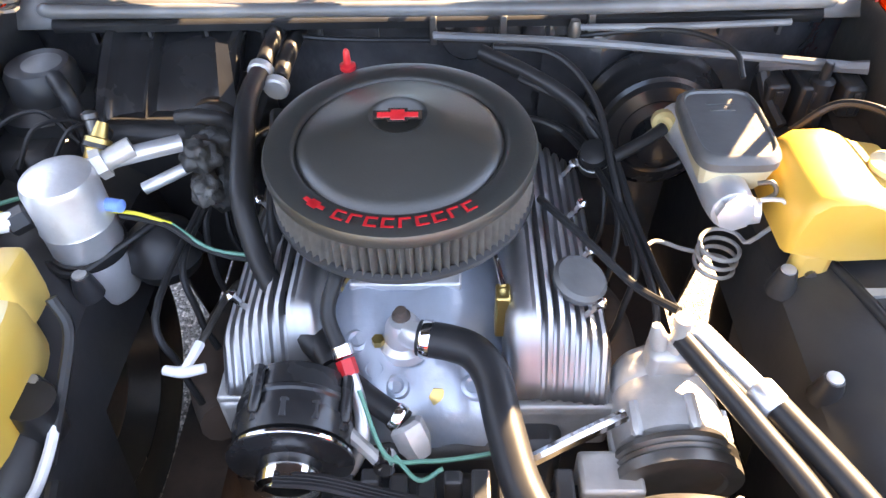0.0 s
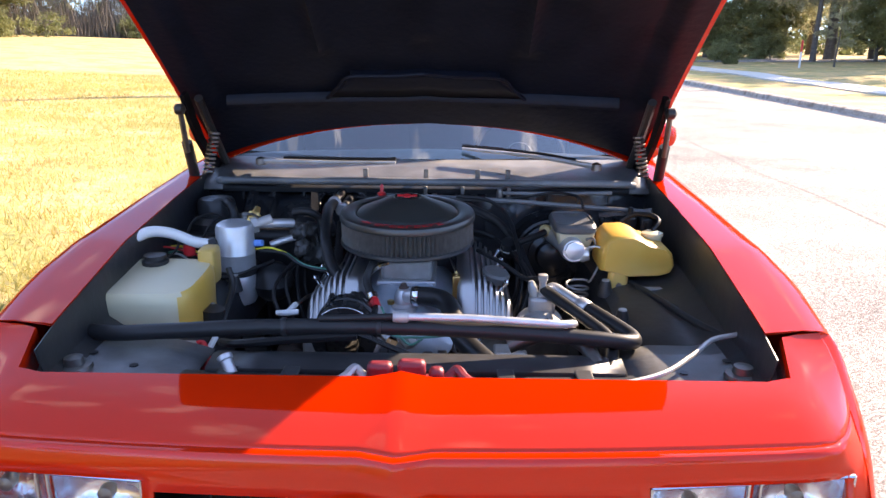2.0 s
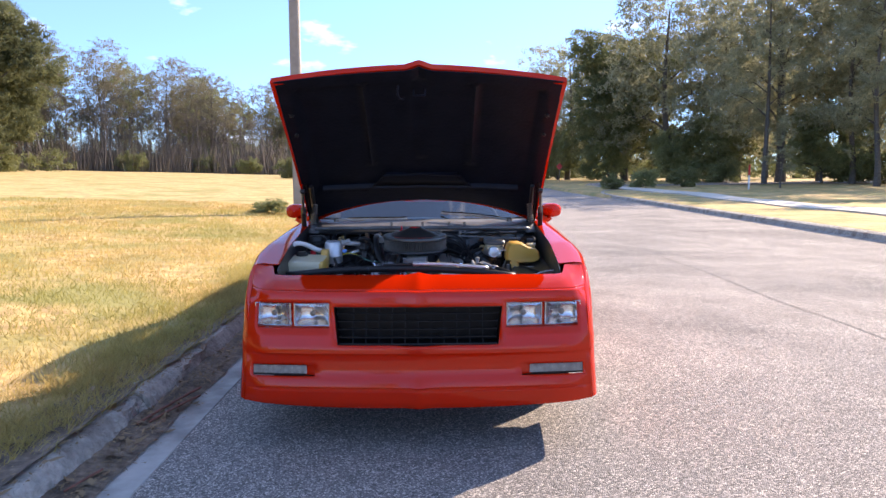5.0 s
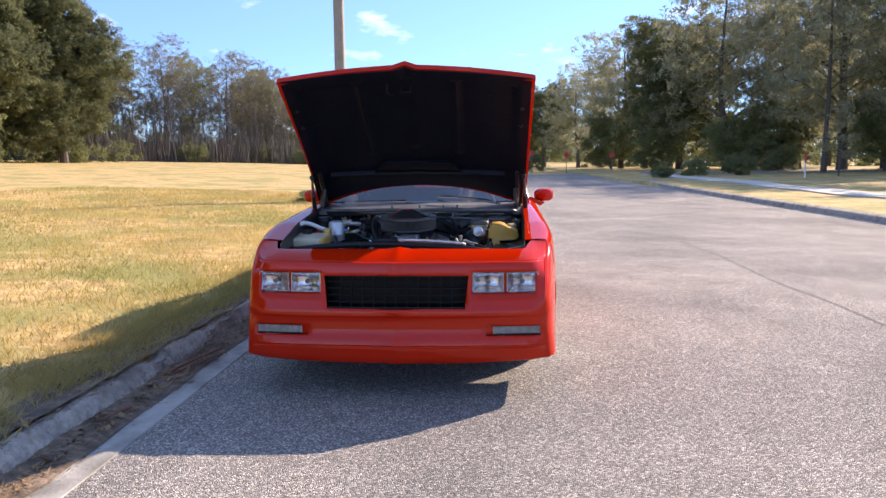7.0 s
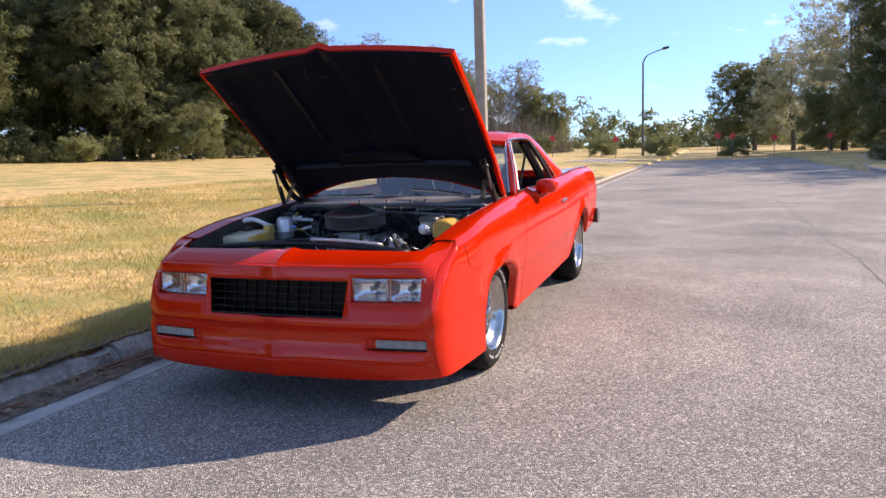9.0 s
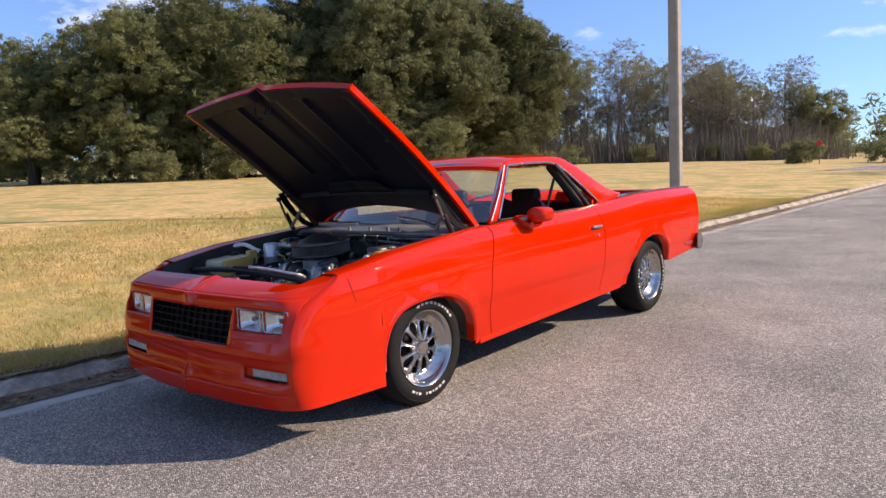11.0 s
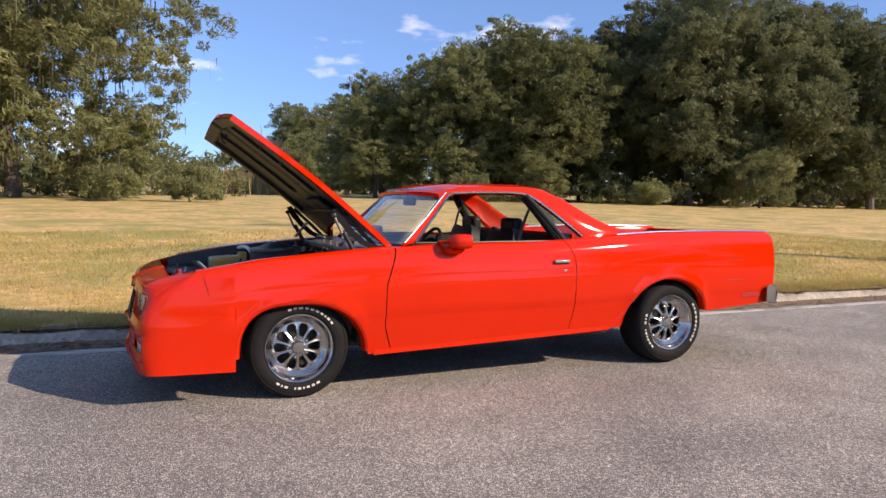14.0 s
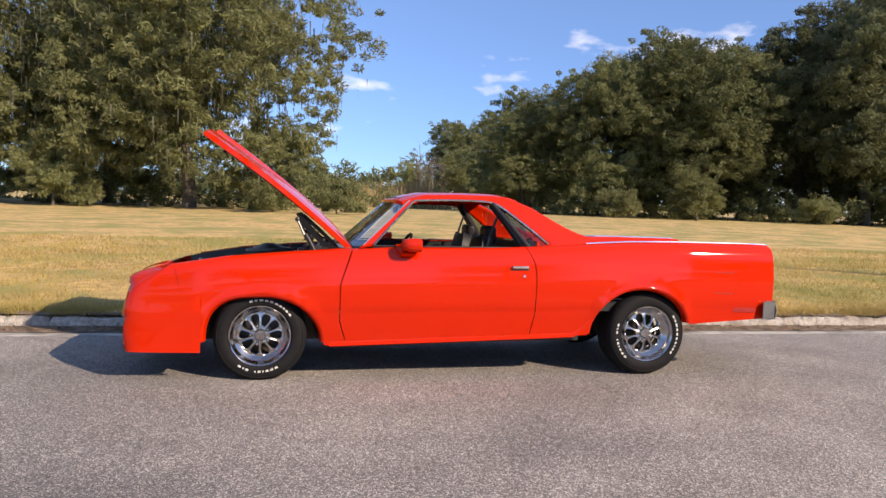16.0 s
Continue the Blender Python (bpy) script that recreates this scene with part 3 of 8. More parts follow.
def arch_lip(side, k):
    yc, zc, ry, rz = ARCHES[k]
    rows = []
    for a in np.linspace(0.02, math.pi - 0.02, 40):
        y, z = arch_at(k, a)
        if z < zlow(yc + math.copysign(ry + 0.012, math.cos(a))) - 0.003:
            continue
        x = flank(y, z)
        iy, iz = arch_at(k, a, 0.03)
        rows.append([(side * (x + 0.002), y, z), (side * (x - 0.006), iy * 0.5 + y * 0.5, iz * 0.5 + z * 0.5), (side * (x - 0.05), iy, iz)])
    return part("arch_lip", sheet(bmesh.new(), rows), M_PAINT, car)


def wheel_well(side, k):
    yc, zc, ry, rz = ARCHES[k]
    rows = []
    x1 = 0.42 if k else 0.56
    for a in np.linspace(0.0, math.pi, 30):
        y, z = arch_at(k, a, -0.004)
        z = max(z, zlow(yc + math.copysign(ry + 0.012, math.cos(a))) + 0.004)
        rows.append([(side * (flank(y, max(z, 0.3)) - 0.03), y, z), (side * x1, y, z), (side * (x1 - 0.005), y * 0.85 + yc * 0.15, z * 0.85 + zc * 0.15)])
    return part("wheel_well", sheet(bmesh.new(), rows), M_BAY, car, solid=0.004, crisp=False)


for side in (1, -1):
    flank_panel("fender", side, -0.62, 0.556)
    flank_panel("door", side, 0.563, 2.024)
    flank_panel("bedside", side, 2.031, 4.05)
    for k in (0, 1):
        arch_lip(side, k)
        wheel_well(side, k)

# front fascia: one moulded piece with openings for the grille, lamps and fog lamps
F_ROWS = [(0.739, 0.066), (0.735, 0.055), (0.727, 0.050), (0.70, 0.048), (0.685, 0.046), (0.667, 0.042),
          (0.57, 0.022), (0.53, 0.012), (0.495, 0.004), (0.480, -0.001), (0.456, -0.001), (0.449, 0.010), (0.435, 0.017), (0.415, 0.019), (0.397, 0.020), (0.345, 0.016),
          (0.333, 0.009), (0.295, 0.004), (0.288, 0.010), (0.281, 0.010), (0.275, 0.003), (0.235, 0.007), (0.205, 0.014), (0.197, 0.022), (0.193, 0.06)]
F_COLS = [0.0, 0.02, 0.06, 0.12, 0.18, 0.24, 0.30, 0.36, 0.39, 0.408, 0.45, 0.48, 0.53, 0.583, 0.63, 0.68, 0.73, 0.765, 0.79, 0.81, 0.826, 0.835]


def nose_y(x, z, dy):
    k = abs(x)
    prow = -0.018 * max(0, 1 - k / 0.06) * (1 if z > 0.47 or z < 0.3 else 0.4)
    return -0.995 + dy + 0.05 * (k / 0.8) ** 2 + prow


def lamp_y(k):
    return -0.945 + 0.07 * (k / 0.8) ** 2


def fascia_point(c, z, dy):
    side = 1 if c >= 0 else -1
    k = abs(c)
    x = k
    if 0.34 < k < 0.40 and z < 0.66:
        x += lerp(z, [(0.42, 0.0), (0.495, -0.020), (0.667, 0.0)]) * (k - 0.34) / 0.05
    y = nose_y(k, z, dy)
    ridge = 0.012 * max(0, 1 - k / 0.05) if z > 0.74 else 0
    if k > 0.70:
        w = (k - 0.70) / 0.135
        edge = yside(z)
        x = 0.70 + w * (nose_side(edge, z) - 0.031 - 0.70)
        y = y * (1 - w ** 2) + edge * w ** 2
    lift = lerp(z, [(0.19, 0.026), (0.30, 0.0)]) * (k / 0.835) ** 3 - (0.004 if z < 0.24 else 0.0)
    return (side * x, y, z + ridge + lift)


def build_fascia():
    cols = [-c for c in F_COLS[:0:-1]] + F_COLS
    rows = [[fascia_point(c, z, dy) for c in cols] for z, dy in F_ROWS]

    def skip(i, j):
        zc = (F_ROWS[i][0] + F_ROWS[i + 1][0]) / 2
        xc = abs(cols[j] + cols[j + 1]) / 2
        if 0.495 < zc < 0.667 and xc < 0.39:
            return True
        if 0.57 < zc < 0.685 and 0.408 < xc < 0.765:
            return True
        return 0.345 < zc < 0.397 and 0.48 < xc < 0.79
    part("front_fascia", sheet(bmesh.new(), rows, skip), M_PAINT, car, "orange-red moulded front fascia", solid=0.006, offset=-1, face=(0, -1, 0.2), crisp=False)
    # sloping header panel from the crease back to the hood opening
    edge_x = nose_side(-0.62, 0.822) - 0.03
    rows = []
    for v in (0, 0.06, 0.2, 0.4, 0.6, 0.8, 0.94, 1.0):
        row = []
        for c, p in zip(cols, [fascia_point(c, *F_ROWS[0]) for c in cols]):
            k = abs(c) / 0.835
            w = min(max((k - 0.87) / 0.05, 0), 1)
            back = Vector((c / 0.835 * edge_x, -0.765 + 0.145 * w, 0.790 + 0.032 * w + 0.012 * max(0, 1 - abs(c) / 0.05)))
            q = Vector(p).lerp(back, v)
            q.z += 0.008 * math.sin(math.pi * v)
            ez = F_ROWS[0][0] + v * (0.826 - F_ROWS[0][0])
            edge = Vector((math.copysign(nose_side(yside(ez), min(ez, 0.822)) - 0.03 + 0.012 * v, c), yside(ez), ez))
            q = q.lerp(edge, min(max((k - 0.93) / 0.07, 0), 1))
            row.append(q)
        rows.append(row)
    rows.append([q + Vector((0, 0.006, -0.006)) for q in rows[-1]])
    rows.append([q + Vector((0, 0.004, -0.06)) for q in rows[-1]])
    part("header_panel", sheet(bmesh.new(), rows), M_PAINT, car, "orange-red header panel with a centre ridge", solid=0.004, offset=-1, face=(0, -0.3, 1), crisp=False)
    # sides of the lamp and grille openings
    for side in (1, -1):
        ring = [(0.408, 0.57)] + [(k, 0.57) for k in (0.48, 0.583, 0.68)] + [(0.765, 0.57), (0.765, 0.62), (0.765, 0.685)] + [(k, 0.685) for k in (0.68, 0.583, 0.48)] + [(0.408, 0.685), (0.408, 0.62), (0.408, 0.57)]
        rows = []
        for k, z in ring:
            dy = float(np.interp(-z, [-r[0] for r in F_ROWS], [r[1] for r in F_ROWS]))
            p = fascia_point(side * k, z, dy)
            rows.append([p, (side * k, lamp_y(k) + 0.035, z)])
        part("lamp_bucket", sheet(bmesh.new(), rows), M_PAINT, car, "recessed painted lamp opening")
    rows = []
    for k, z in [(x, 0.495) for x in np.linspace(-0.39, 0.39, 9)] + [(0.39, 0.57)] + [(x, 0.667) for x in np.linspace(0.39, -0.39, 9)] + [(-0.39, 0.57), (-0.39, 0.495)]:
        dy = float(np.interp(-z, [-r[0] for r in F_ROWS], [r[1] for r in F_ROWS]))
        p = fascia_point(k, z, dy)
        rows.append([p, (p[0], -0.865 + 0.05 * (k / 0.8) ** 2, z)])
    part("grille_opening", sheet(bmesh.new(), rows), M_GRILLE, car)
    # dark backing behind the openings
    bm = sheet(bmesh.new(), [[(x, -0.80 + 0.06 * (x / 0.8) ** 2, z) for x in np.linspace(-0.78, 0.78, 17)] for z in (0.765, 0.6, 0.45, 0.3)])
    part("radiator_shroud", bm, M_GRILLE, car)


def build_grille():
    def half(z):
        return lerp(z, [(0.495, 0.362), (0.667, 0.384)])
    g = part("grille", sheet(bmesh.new(), [[(x, -0.865 + 0.075 * (x / 0.8) ** 2, z) for x in np.linspace(-0.40, 0.40, 9)] for z in (0.72, 0.46)]), M_GRILLE, car, "black egg-crate grille")
    for i in range(11):
        x = -0.30 + 0.06 * i
        y = -0.935 + 0.05 * (x / 0.8) ** 2
        rows = [[(x + o, y + d - (0.667 - z) * 0.25, z) for o, d in ((-0.0018, 0.02), (-0.0018, 0), (0.0018, 0), (0.0018, 0.02))] for z in (0.495, 0.57, 0.667)]
        part("vertical_bar", sheet(bmesh.new(), rows), M_GRILLE, g, smooth=False)
    for i in range(1, 5):
        z = 0.495 + 0.0344 * i
        bm = sheet(bmesh.new(), [[(x, -0.938 + 0.05 * (x / 0.8) ** 2 - (0.667 - z) * 0.25 + o, z + h) for x in np.linspace(-half(z), half(z), 13)] for o, h in ((0.02, 0.0018), (0, 0.0018), (0, -0.0018), (0.02, -0.0018))])
        part("horizontal_bar", bm, M_BARS, g)
    bm = bmesh.new()
    for z in (0.664, 0.498):
        tube(bm, [(x, -0.938 + 0.05 * (x / 0.8) ** 2 - (0.667 - z) * 0.25, z) for x in np.linspace(-half(z), half(z), 9)], 0.004, 6)
    part("surround", bm, M_PLASTIC, g)


def headlight(xa, xb):
    side = 1 if xa > 0 else -1
    lo, hi = sorted((abs(xa), abs(xb)))

    def P(k, z, d):
        return (side * k, lamp_y(k) + d, z)
    h = part("headlight", sheet(bmesh.new(), [[P(lo + (hi - lo) * u, 0.572 + 0.111 * v, 0.014 + 0.05 * (1 - (2 * u - 1) ** 4) * (1 - (2 * v - 1) ** 4)) for u in np.linspace(0, 1, 13)] for v in np.linspace(0, 1, 9)]), M_REFL, car, "rectangular sealed-beam headlight")
    a, b = lo + 0.003, hi - 0.003
    bm = bmesh.new()
    ring = [P(a, 0.575, -0.004), P(b, 0.575, -0.004), P(b, 0.680, -0.004), P(a, 0.680, -0.004), P(a, 0.575, -0.004)]
    for p, q in zip(ring, ring[1:]):
        rod(bm, p, q, 0.0036, 6)
    part("bezel", bm, M_TRIM, h)
    mid = (lo + hi) / 2
    part("bulb_shield", turned([(0.004, 0.0), (0.013, 0.004), (0.014, 0.02), (0.010, 0.03)], along(P(mid, 0.627, 0.02), P(mid, 0.627, 0.06)), 14), M_STEEL, h)
    lens = part("lens", sheet(bmesh.new(), [[P(lo + (hi - lo) * u, 0.574 + 0.107 * v, -0.002 - 0.006 * (1 - (2 * u - 1) ** 4) - 0.0007 * math.sin(u * 75)) for u in np.linspace(0, 1, 73)] for v in np.linspace(0, 1, 7)]), M_LENS, h)
    lens.visible_shadow = False


def fog_lamp(side):
    def P(k, z, d):
        return (side * k, nose_y(k, z, 0.028) + d, z)
    f = part("fog_lamp", sheet(bmesh.new(), [[P(k, z, 0.02) for k in np.linspace(0.47, 0.79, 12)] for z in (0.34, 0.402)]), M_BAY, car, "smoked clear fog lamp")
    bm = sheet(bmesh.new(), [[P(0.522 + 0.262 * i / 88, z, 0.006 + (0.005 if i % 2 else 0.0)) for i in range(89)] for z in (0.352, 0.372, 0.391)])
    part("ribbed_lens", bm, M_FOG, f, smooth=False, solid=0.004)
    part("scoop", sheet(bmesh.new(), [[P(0.475, 0.397, 0.0), P(0.475, 0.345, 0.004)], [P(0.53, 0.397, 0.016), P(0.53, 0.345, 0.016)]]), M_PAINT, f)


build_fascia()
for side in (1, -1):
    pts = [(-0.585, 0.985), (-0.575, 0.93), (-0.565, 0.86), (-0.55, 0.76)]
    line = []
    for y, u in pts:
        z = 0.22 + (ztop(y) - 0.22) * u
        line.append((side * (flank(y, z) + 0.0005), y, z))
    part("nose_seam", pipe(line, 0.0012, 5, 4), M_GRILLE, car, "thin dark seam")
build_grille()
for side in (1, -1):
    headlight(side * 0.410, side * 0.579)
    headlight(side * 0.593, side * 0.764)
    part("lamp_divider", sheet(bmesh.new(), [[(side * k, lamp_y(k) + d, z) for k, d in ((0.579, 0.03), (0.5805, 0.010), (0.5915, 0.010), (0.593, 0.03))] for z in (0.571, 0.684)]), M_PAINT, car, "painted bar between the headlights")
    fog_lamp(side)


# hood, raised on its rear hinges
HOOD = Matrix.Translation((0, 0.64, 0.965)) @ Matrix.Rotation(math.atan2(1.772 - 0.965, 0.40 + 0.64), 4, Vector((-1, 0, 0)))


def hood_at(x, d, h):
    """d runs from the hinge to the tip, h stands off the outer skin."""
    return HOOD @ Vector((x, -d, h))


def build_hood():
    L = 1.31

    def rear(x):
        return 0.185 * (1 - (abs(x) / 0.77) ** 2.2)

    def skin(x, d):
        s = d / L
        crown = 0.045 * (1 - (abs(x) / 0.77) ** 2.4) + 0.028 * math.sin(math.pi * s) + 0.03 * max(0, 1 - abs(x) / 0.07) * s
        return crown
    rows = []
    for d in np.linspace(0, L, 22):
        rows.append([])
        d_row = d
        for x in np.concatenate([np.linspace(-0.77, -0.1, 10), [-0.07, -0.035, 0, 0.035, 0.07], np.linspace(0.1, 0.77, 10)]):
            w = lerp(d_row, [(0, 0.75), (0.3, 0.765), (L, 0.77)]) / 0.77
            d = rear(x) + (L - rear(x)) * d_row / L
            tip = 0.055 * (1 - (abs(x) / 0.77) ** 1.3) * (d / L) ** 3
            rows[-1].append(hood_at(x * w, d + tip, skin(x, d)))
    hood = part("hood", sheet(bmesh.new(), rows), M_PAINT, car, "raised orange-red hood with black underside", solid=0.004, offset=1)
    # turned-down rim
    bm = bmesh.new()
    edge = [r[0] for r in rows] + rows[-1][1:-1] + [r[-1] for r in rows[::-1]] + rows[0][-2::-1]
    n = HOOD.to_3x3() @ Vector((0, 0, -1))
    mid = hood_at(0, 0.65, 0)
    inner = [p + n * 0.03 for p in edge]
    flange = [p + n * 0.03 + (mid - p).normalized() * 0.025 for p in edge]
    sheet(bm, [edge, inner, flange])
    part("rim", bm, M_PAINT, hood, solid=0.003)
    # inner frame
    rows = []
    for d_row in np.linspace(0.012, L - 0.016, 64):
        row = []
        for x in np.linspace(-0.752, 0.752, 61):
            k = abs(x)
            d = rear(x) + 0.01 + (L + 0.008 - rear(x)) * d_row / L
            s = d / L
            depth = -0.030 + skin(x, d) * 0.7
            recess = 0.020
            if k > 0.67 or d > L - 0.08:
                recess = 0.0
            if abs(k - 0.30) < 0.022 and d > 0.55:
                recess = 0.003
            if k < 0.02 and d > 0.6:
                recess = 0.008
            if d < 0.335:
                recess = 0.004
            tip = 0.05 * (1 - (k / 0.77) ** 1.3) * s ** 3
            row.append(hood_at(x, d + tip, depth + recess))
        rows.append(row)
    part("inner_panel", sheet(bmesh.new(), rows), M_HOODIN, hood, "black padded underside", solid=0.004)
    def under(x, d, h):
        return hood_at(x, d, -0.030 + skin(x, d) * 0.7 + h)
    part("cross_rib", sheet(bmesh.new(), [[under(x, d, h) for x in np.linspace(-0.625, 0.605, 31)] for d, h in ((0.328, 0.015), (0.333, -0.006), (0.340, -0.012), (0.352, -0.012), (0.360, -0.004), (0.366, 0.015))]), M_HOODIN, hood, solid=0.003)
    rows = []
    for u in np.linspace(-1, 1, 25):
        top = 0.215 + 0.09
        x0, x1 = u * 0.305, u * 0.225
        rows.append([under(x0, 0.366, -0.004), under(x0 * 0.5 + x1 * 0.5, 0.42, -0.006), under(x1, 0.462, -0.006), under(x1, 0.470, 0.018)])
    part("scoop_cover", sheet(bmesh.new(), rows), M_HOODIN, hood, solid=0.003, crisp=False)
    for sx in (1, -1):
        part("rib_edge", pipe([under(sx * 0.31, 0.36, -0.004), under(sx * 0.265, 0.42, -0.006), under(sx * 0.225, 0.465, -0.004), under(sx * 0.1, 0.470, -0.004), under(0, 0.472, -0.004)], 0.006, 6), M_HOODIN, hood)
    # latch striker and safety hook under the tip
    bm = bmesh.new()
    for x in (-0.03, 0.03):
        rod(bm, hood_at(x, L - 0.075, -0.005), hood_at(x, L - 0.085, -0.04), 0.005, 8)
    rod(bm, hood_at(-0.03, L - 0.085, -0.04), hood_at(0.03, L - 0.085, -0.04), 0.005, 8)
    part("striker", bm, M_HOODIN, hood)
    part("safety_hook", pipe([hood_at(-0.11, L - 0.05, 0.0), hood_at(-0.115, L - 0.075, -0.03), hood_at(-0.10, L - 0.105, -0.045), hood_at(-0.08, L - 0.11, -0.04)], 0.006, 8), M_HOODIN, hood)
    for side in (1, -1):
        plate = [(0.235, 1.205), (0.275, 1.13), (0.345, 1.05), (0.43, 0.975), (0.53, 0.935), (0.62, 0.93), (0.62, 0.955), (0.545, 0.965), (0.46, 1.0), (0.385, 1.065), (0.325, 1.14), (0.275, 1.215)]
        bm = bmesh.new()
        bm.faces.new([bm.verts.new((side * 0.722, y, z)) for y, z in plate])
        part("hinge_plate", bm, M_GRILLE, hood, "pressed steel hinge plate", solid=0.014, smooth=False)
        coil = [(side * (0.685 + 0.016 * math.cos(k * 0.9)), 0.30 + 0.1 * k / 70 + 0.016 * math.sin(k * 0.9), 0.96 + 0.12 * k / 70) for k in range(70)]
        part("hinge_spring", pipe(coil, 0.004, 5, 1), M_STEEL, hood, "coiled hinge spring")
        part("hinge", pipe([hood_at(side * 0.69, 0.42, -0.035), hood_at(side * 0.70, 0.2, -0.05), (side * 0.70, 0.60, 0.90)], 0.014, 8, 3), M_BAY, hood)
        for d in (1.06, 0.9):
            part("bumper_stop", turned([(0.011, 0), (0.011, 0.012), (0.006, 0.016)], along(hood_at(side * 0.70, d, -0.026), hood_at(side * 0.70, d, -0.06)), 10), M_RUBBER, hood)
    for side in (1, -1):
        top = Vector((side * 0.735, 0.245, 1.165))
        low = Vector((side * 0.755, 0.40, 0.89))
        s = part("gas_strut", pipe([top, (top + low) / 2 + Vector((0, -0.015, 0))], 0.009, 8, 1), M_STEEL, car, "black hood support strut")
        part("strut_body", pipe([(top + low) / 2 + Vector((0, -0.015, 0.03)), low + Vector((0, 0.0, 0.0))], 0.0165, 10, 1), M_PLASTIC, s)
        part("ball_end", turned([(0.004, -0.018), (0.017, -0.01), (0.017, 0.01), (0.004, 0.018)], along(top, top + Vector((side, 0, 0))), 10), M_PLASTIC, s)


build_hood()


# greenhouse
CABIN_CURVE = np.polyfit([0.95, 1.0, 1.1, 1.2, 1.34, 1.42], [0.80, 0.785, 0.75, 0.71, 0.645, 0.60], 3)


def cabin_x(z):
    return float(np.polyval(CABIN_CURVE, z))


WINDOW = [(0.80, 0.985), (0.95, 1.15), (1.10, 1.308), (1.16, 1.325), (1.4, 1.335), (1.62, 1.335), (1.72, 1.325), (1.80, 1.29), (1.95, 1.18), (2.07, 1.085), (2.15, 1.02), (2.10, 0.995), (1.7, 0.985), (1.2, 0.982)]


WIN_EDGE = [(0.80, 0.985), (0.95, 1.15), (1.10, 1.308), (1.16, 1.325), (1.4, 1.335), (1.62, 1.335), (1.72, 1.325), (1.80, 1.29), (1.95, 1.18), (2.07, 1.085), (2.15, 1.02), (2.12, 0.998), (2.02, 0.988)]
OUT_EDGE = [(0.69, 0.965), (0.90, 1.155), (1.07, 1.328), (1.15, 1.360), (1.4, 1.380), (1.62, 1.383), (1.75, 1.382), (1.86, 1.372), (2.04, 1.30), (2.22, 1.195), (2.58, 1.068), (2.50, 1.03), (2.02, 0.983)]


def cabin_side(side):
    """Pillar, roof rail and sail as one smooth ring of sheet metal round the window."""
    rows = []
    for k in range(len(WIN_EDGE) - 1):
        for f in np.linspace(0, 1, 5)[:-1] if k < len(WIN_EDGE) - 2 else np.linspace(0, 1, 5):
            i = Vector(WIN_EDGE[k]).lerp(Vector(WIN_EDGE[k + 1]), f)
            o = Vector(OUT_EDGE[k]).lerp(Vector(OUT_EDGE[k + 1]), f)
            if k == 9:
                o.y -= 0.022 * math.sin(math.pi * f)
            row = []
            for u in np.linspace(0, 1, 8):
                q = i.lerp(o, u)
                belly = 0.006 * math.sin(math.pi * u) if 5 < k < 11 else 0.0
                row.append((side * (cabin_x(q.y) + belly), q.x, q.y))
            rows.append(row)
    ob = part("cabin_side", sheet(bmesh.new(), rows), M_PAINT, car)
    me = ob.data
    mean = sum(p.normal.x for p in me.polygons) * side
    if mean < 0:
        me.flip_normals()
    s = ob.modifiers.new("thickness", "SOLIDIFY")
    s.thickness, s.offset = 0.03, -1
    up = [(y, z) for y, z in WINDOW[:11]]
    part("window_trim", pipe([(side * (cabin_x(z) + 0.003), y, z + 0.004) for y, z in up], 0.0085, 6, 3), M_TRIM, car, "bright window moulding")
    part("pillar_trim", sheet(bmesh.new(), [[(side * (cabin_x(z) + 0.004), y + d, z + 0.9 * d * 0) for d in (0.0, 0.009)] for y, z in ((0.715, 0.985), (0.82, 1.085), (0.905, 1.165), (0.99, 1.25), (1.075, 1.332))]), M_TRIM, car, "bright pillar moulding", solid=0.006)
    part("belt_trim", pipe([(side * (cabin_x(0.985) + 0.006), y, 0.984 + 0.006 * (y - 0.8)) for y in (0.8, 1.2, 1.7, 2.1)], 0.006, 6, 3), M_PLASTIC, car)
    # black post between door glass and quarter glass
    part("door_post", pipe([(side * cabin_x(1.325), 1.73, 1.325), (side * cabin_x(1.16), 1.86, 1.16), (side * cabin_x(0.985), 2.0, 0.985)], 0.017, 8, 3), M_PLASTIC, car)
    bm = bmesh.new()
    q = [(1.755, 1.312), (1.80, 1.285), (1.95, 1.178), (2.07, 1.083), (2.14, 1.02), (2.09, 0.99), (2.01, 0.986), (1.87, 1.16)]
    bm.faces.new([bm.verts.new((side * (cabin_x(z) - 0.012), y, z)) for y, z in q])
    g = part("quarter_glass", bm, M_TINT, car, "dark tinted quarter glass", smooth=False)
    g.visible_shadow = False


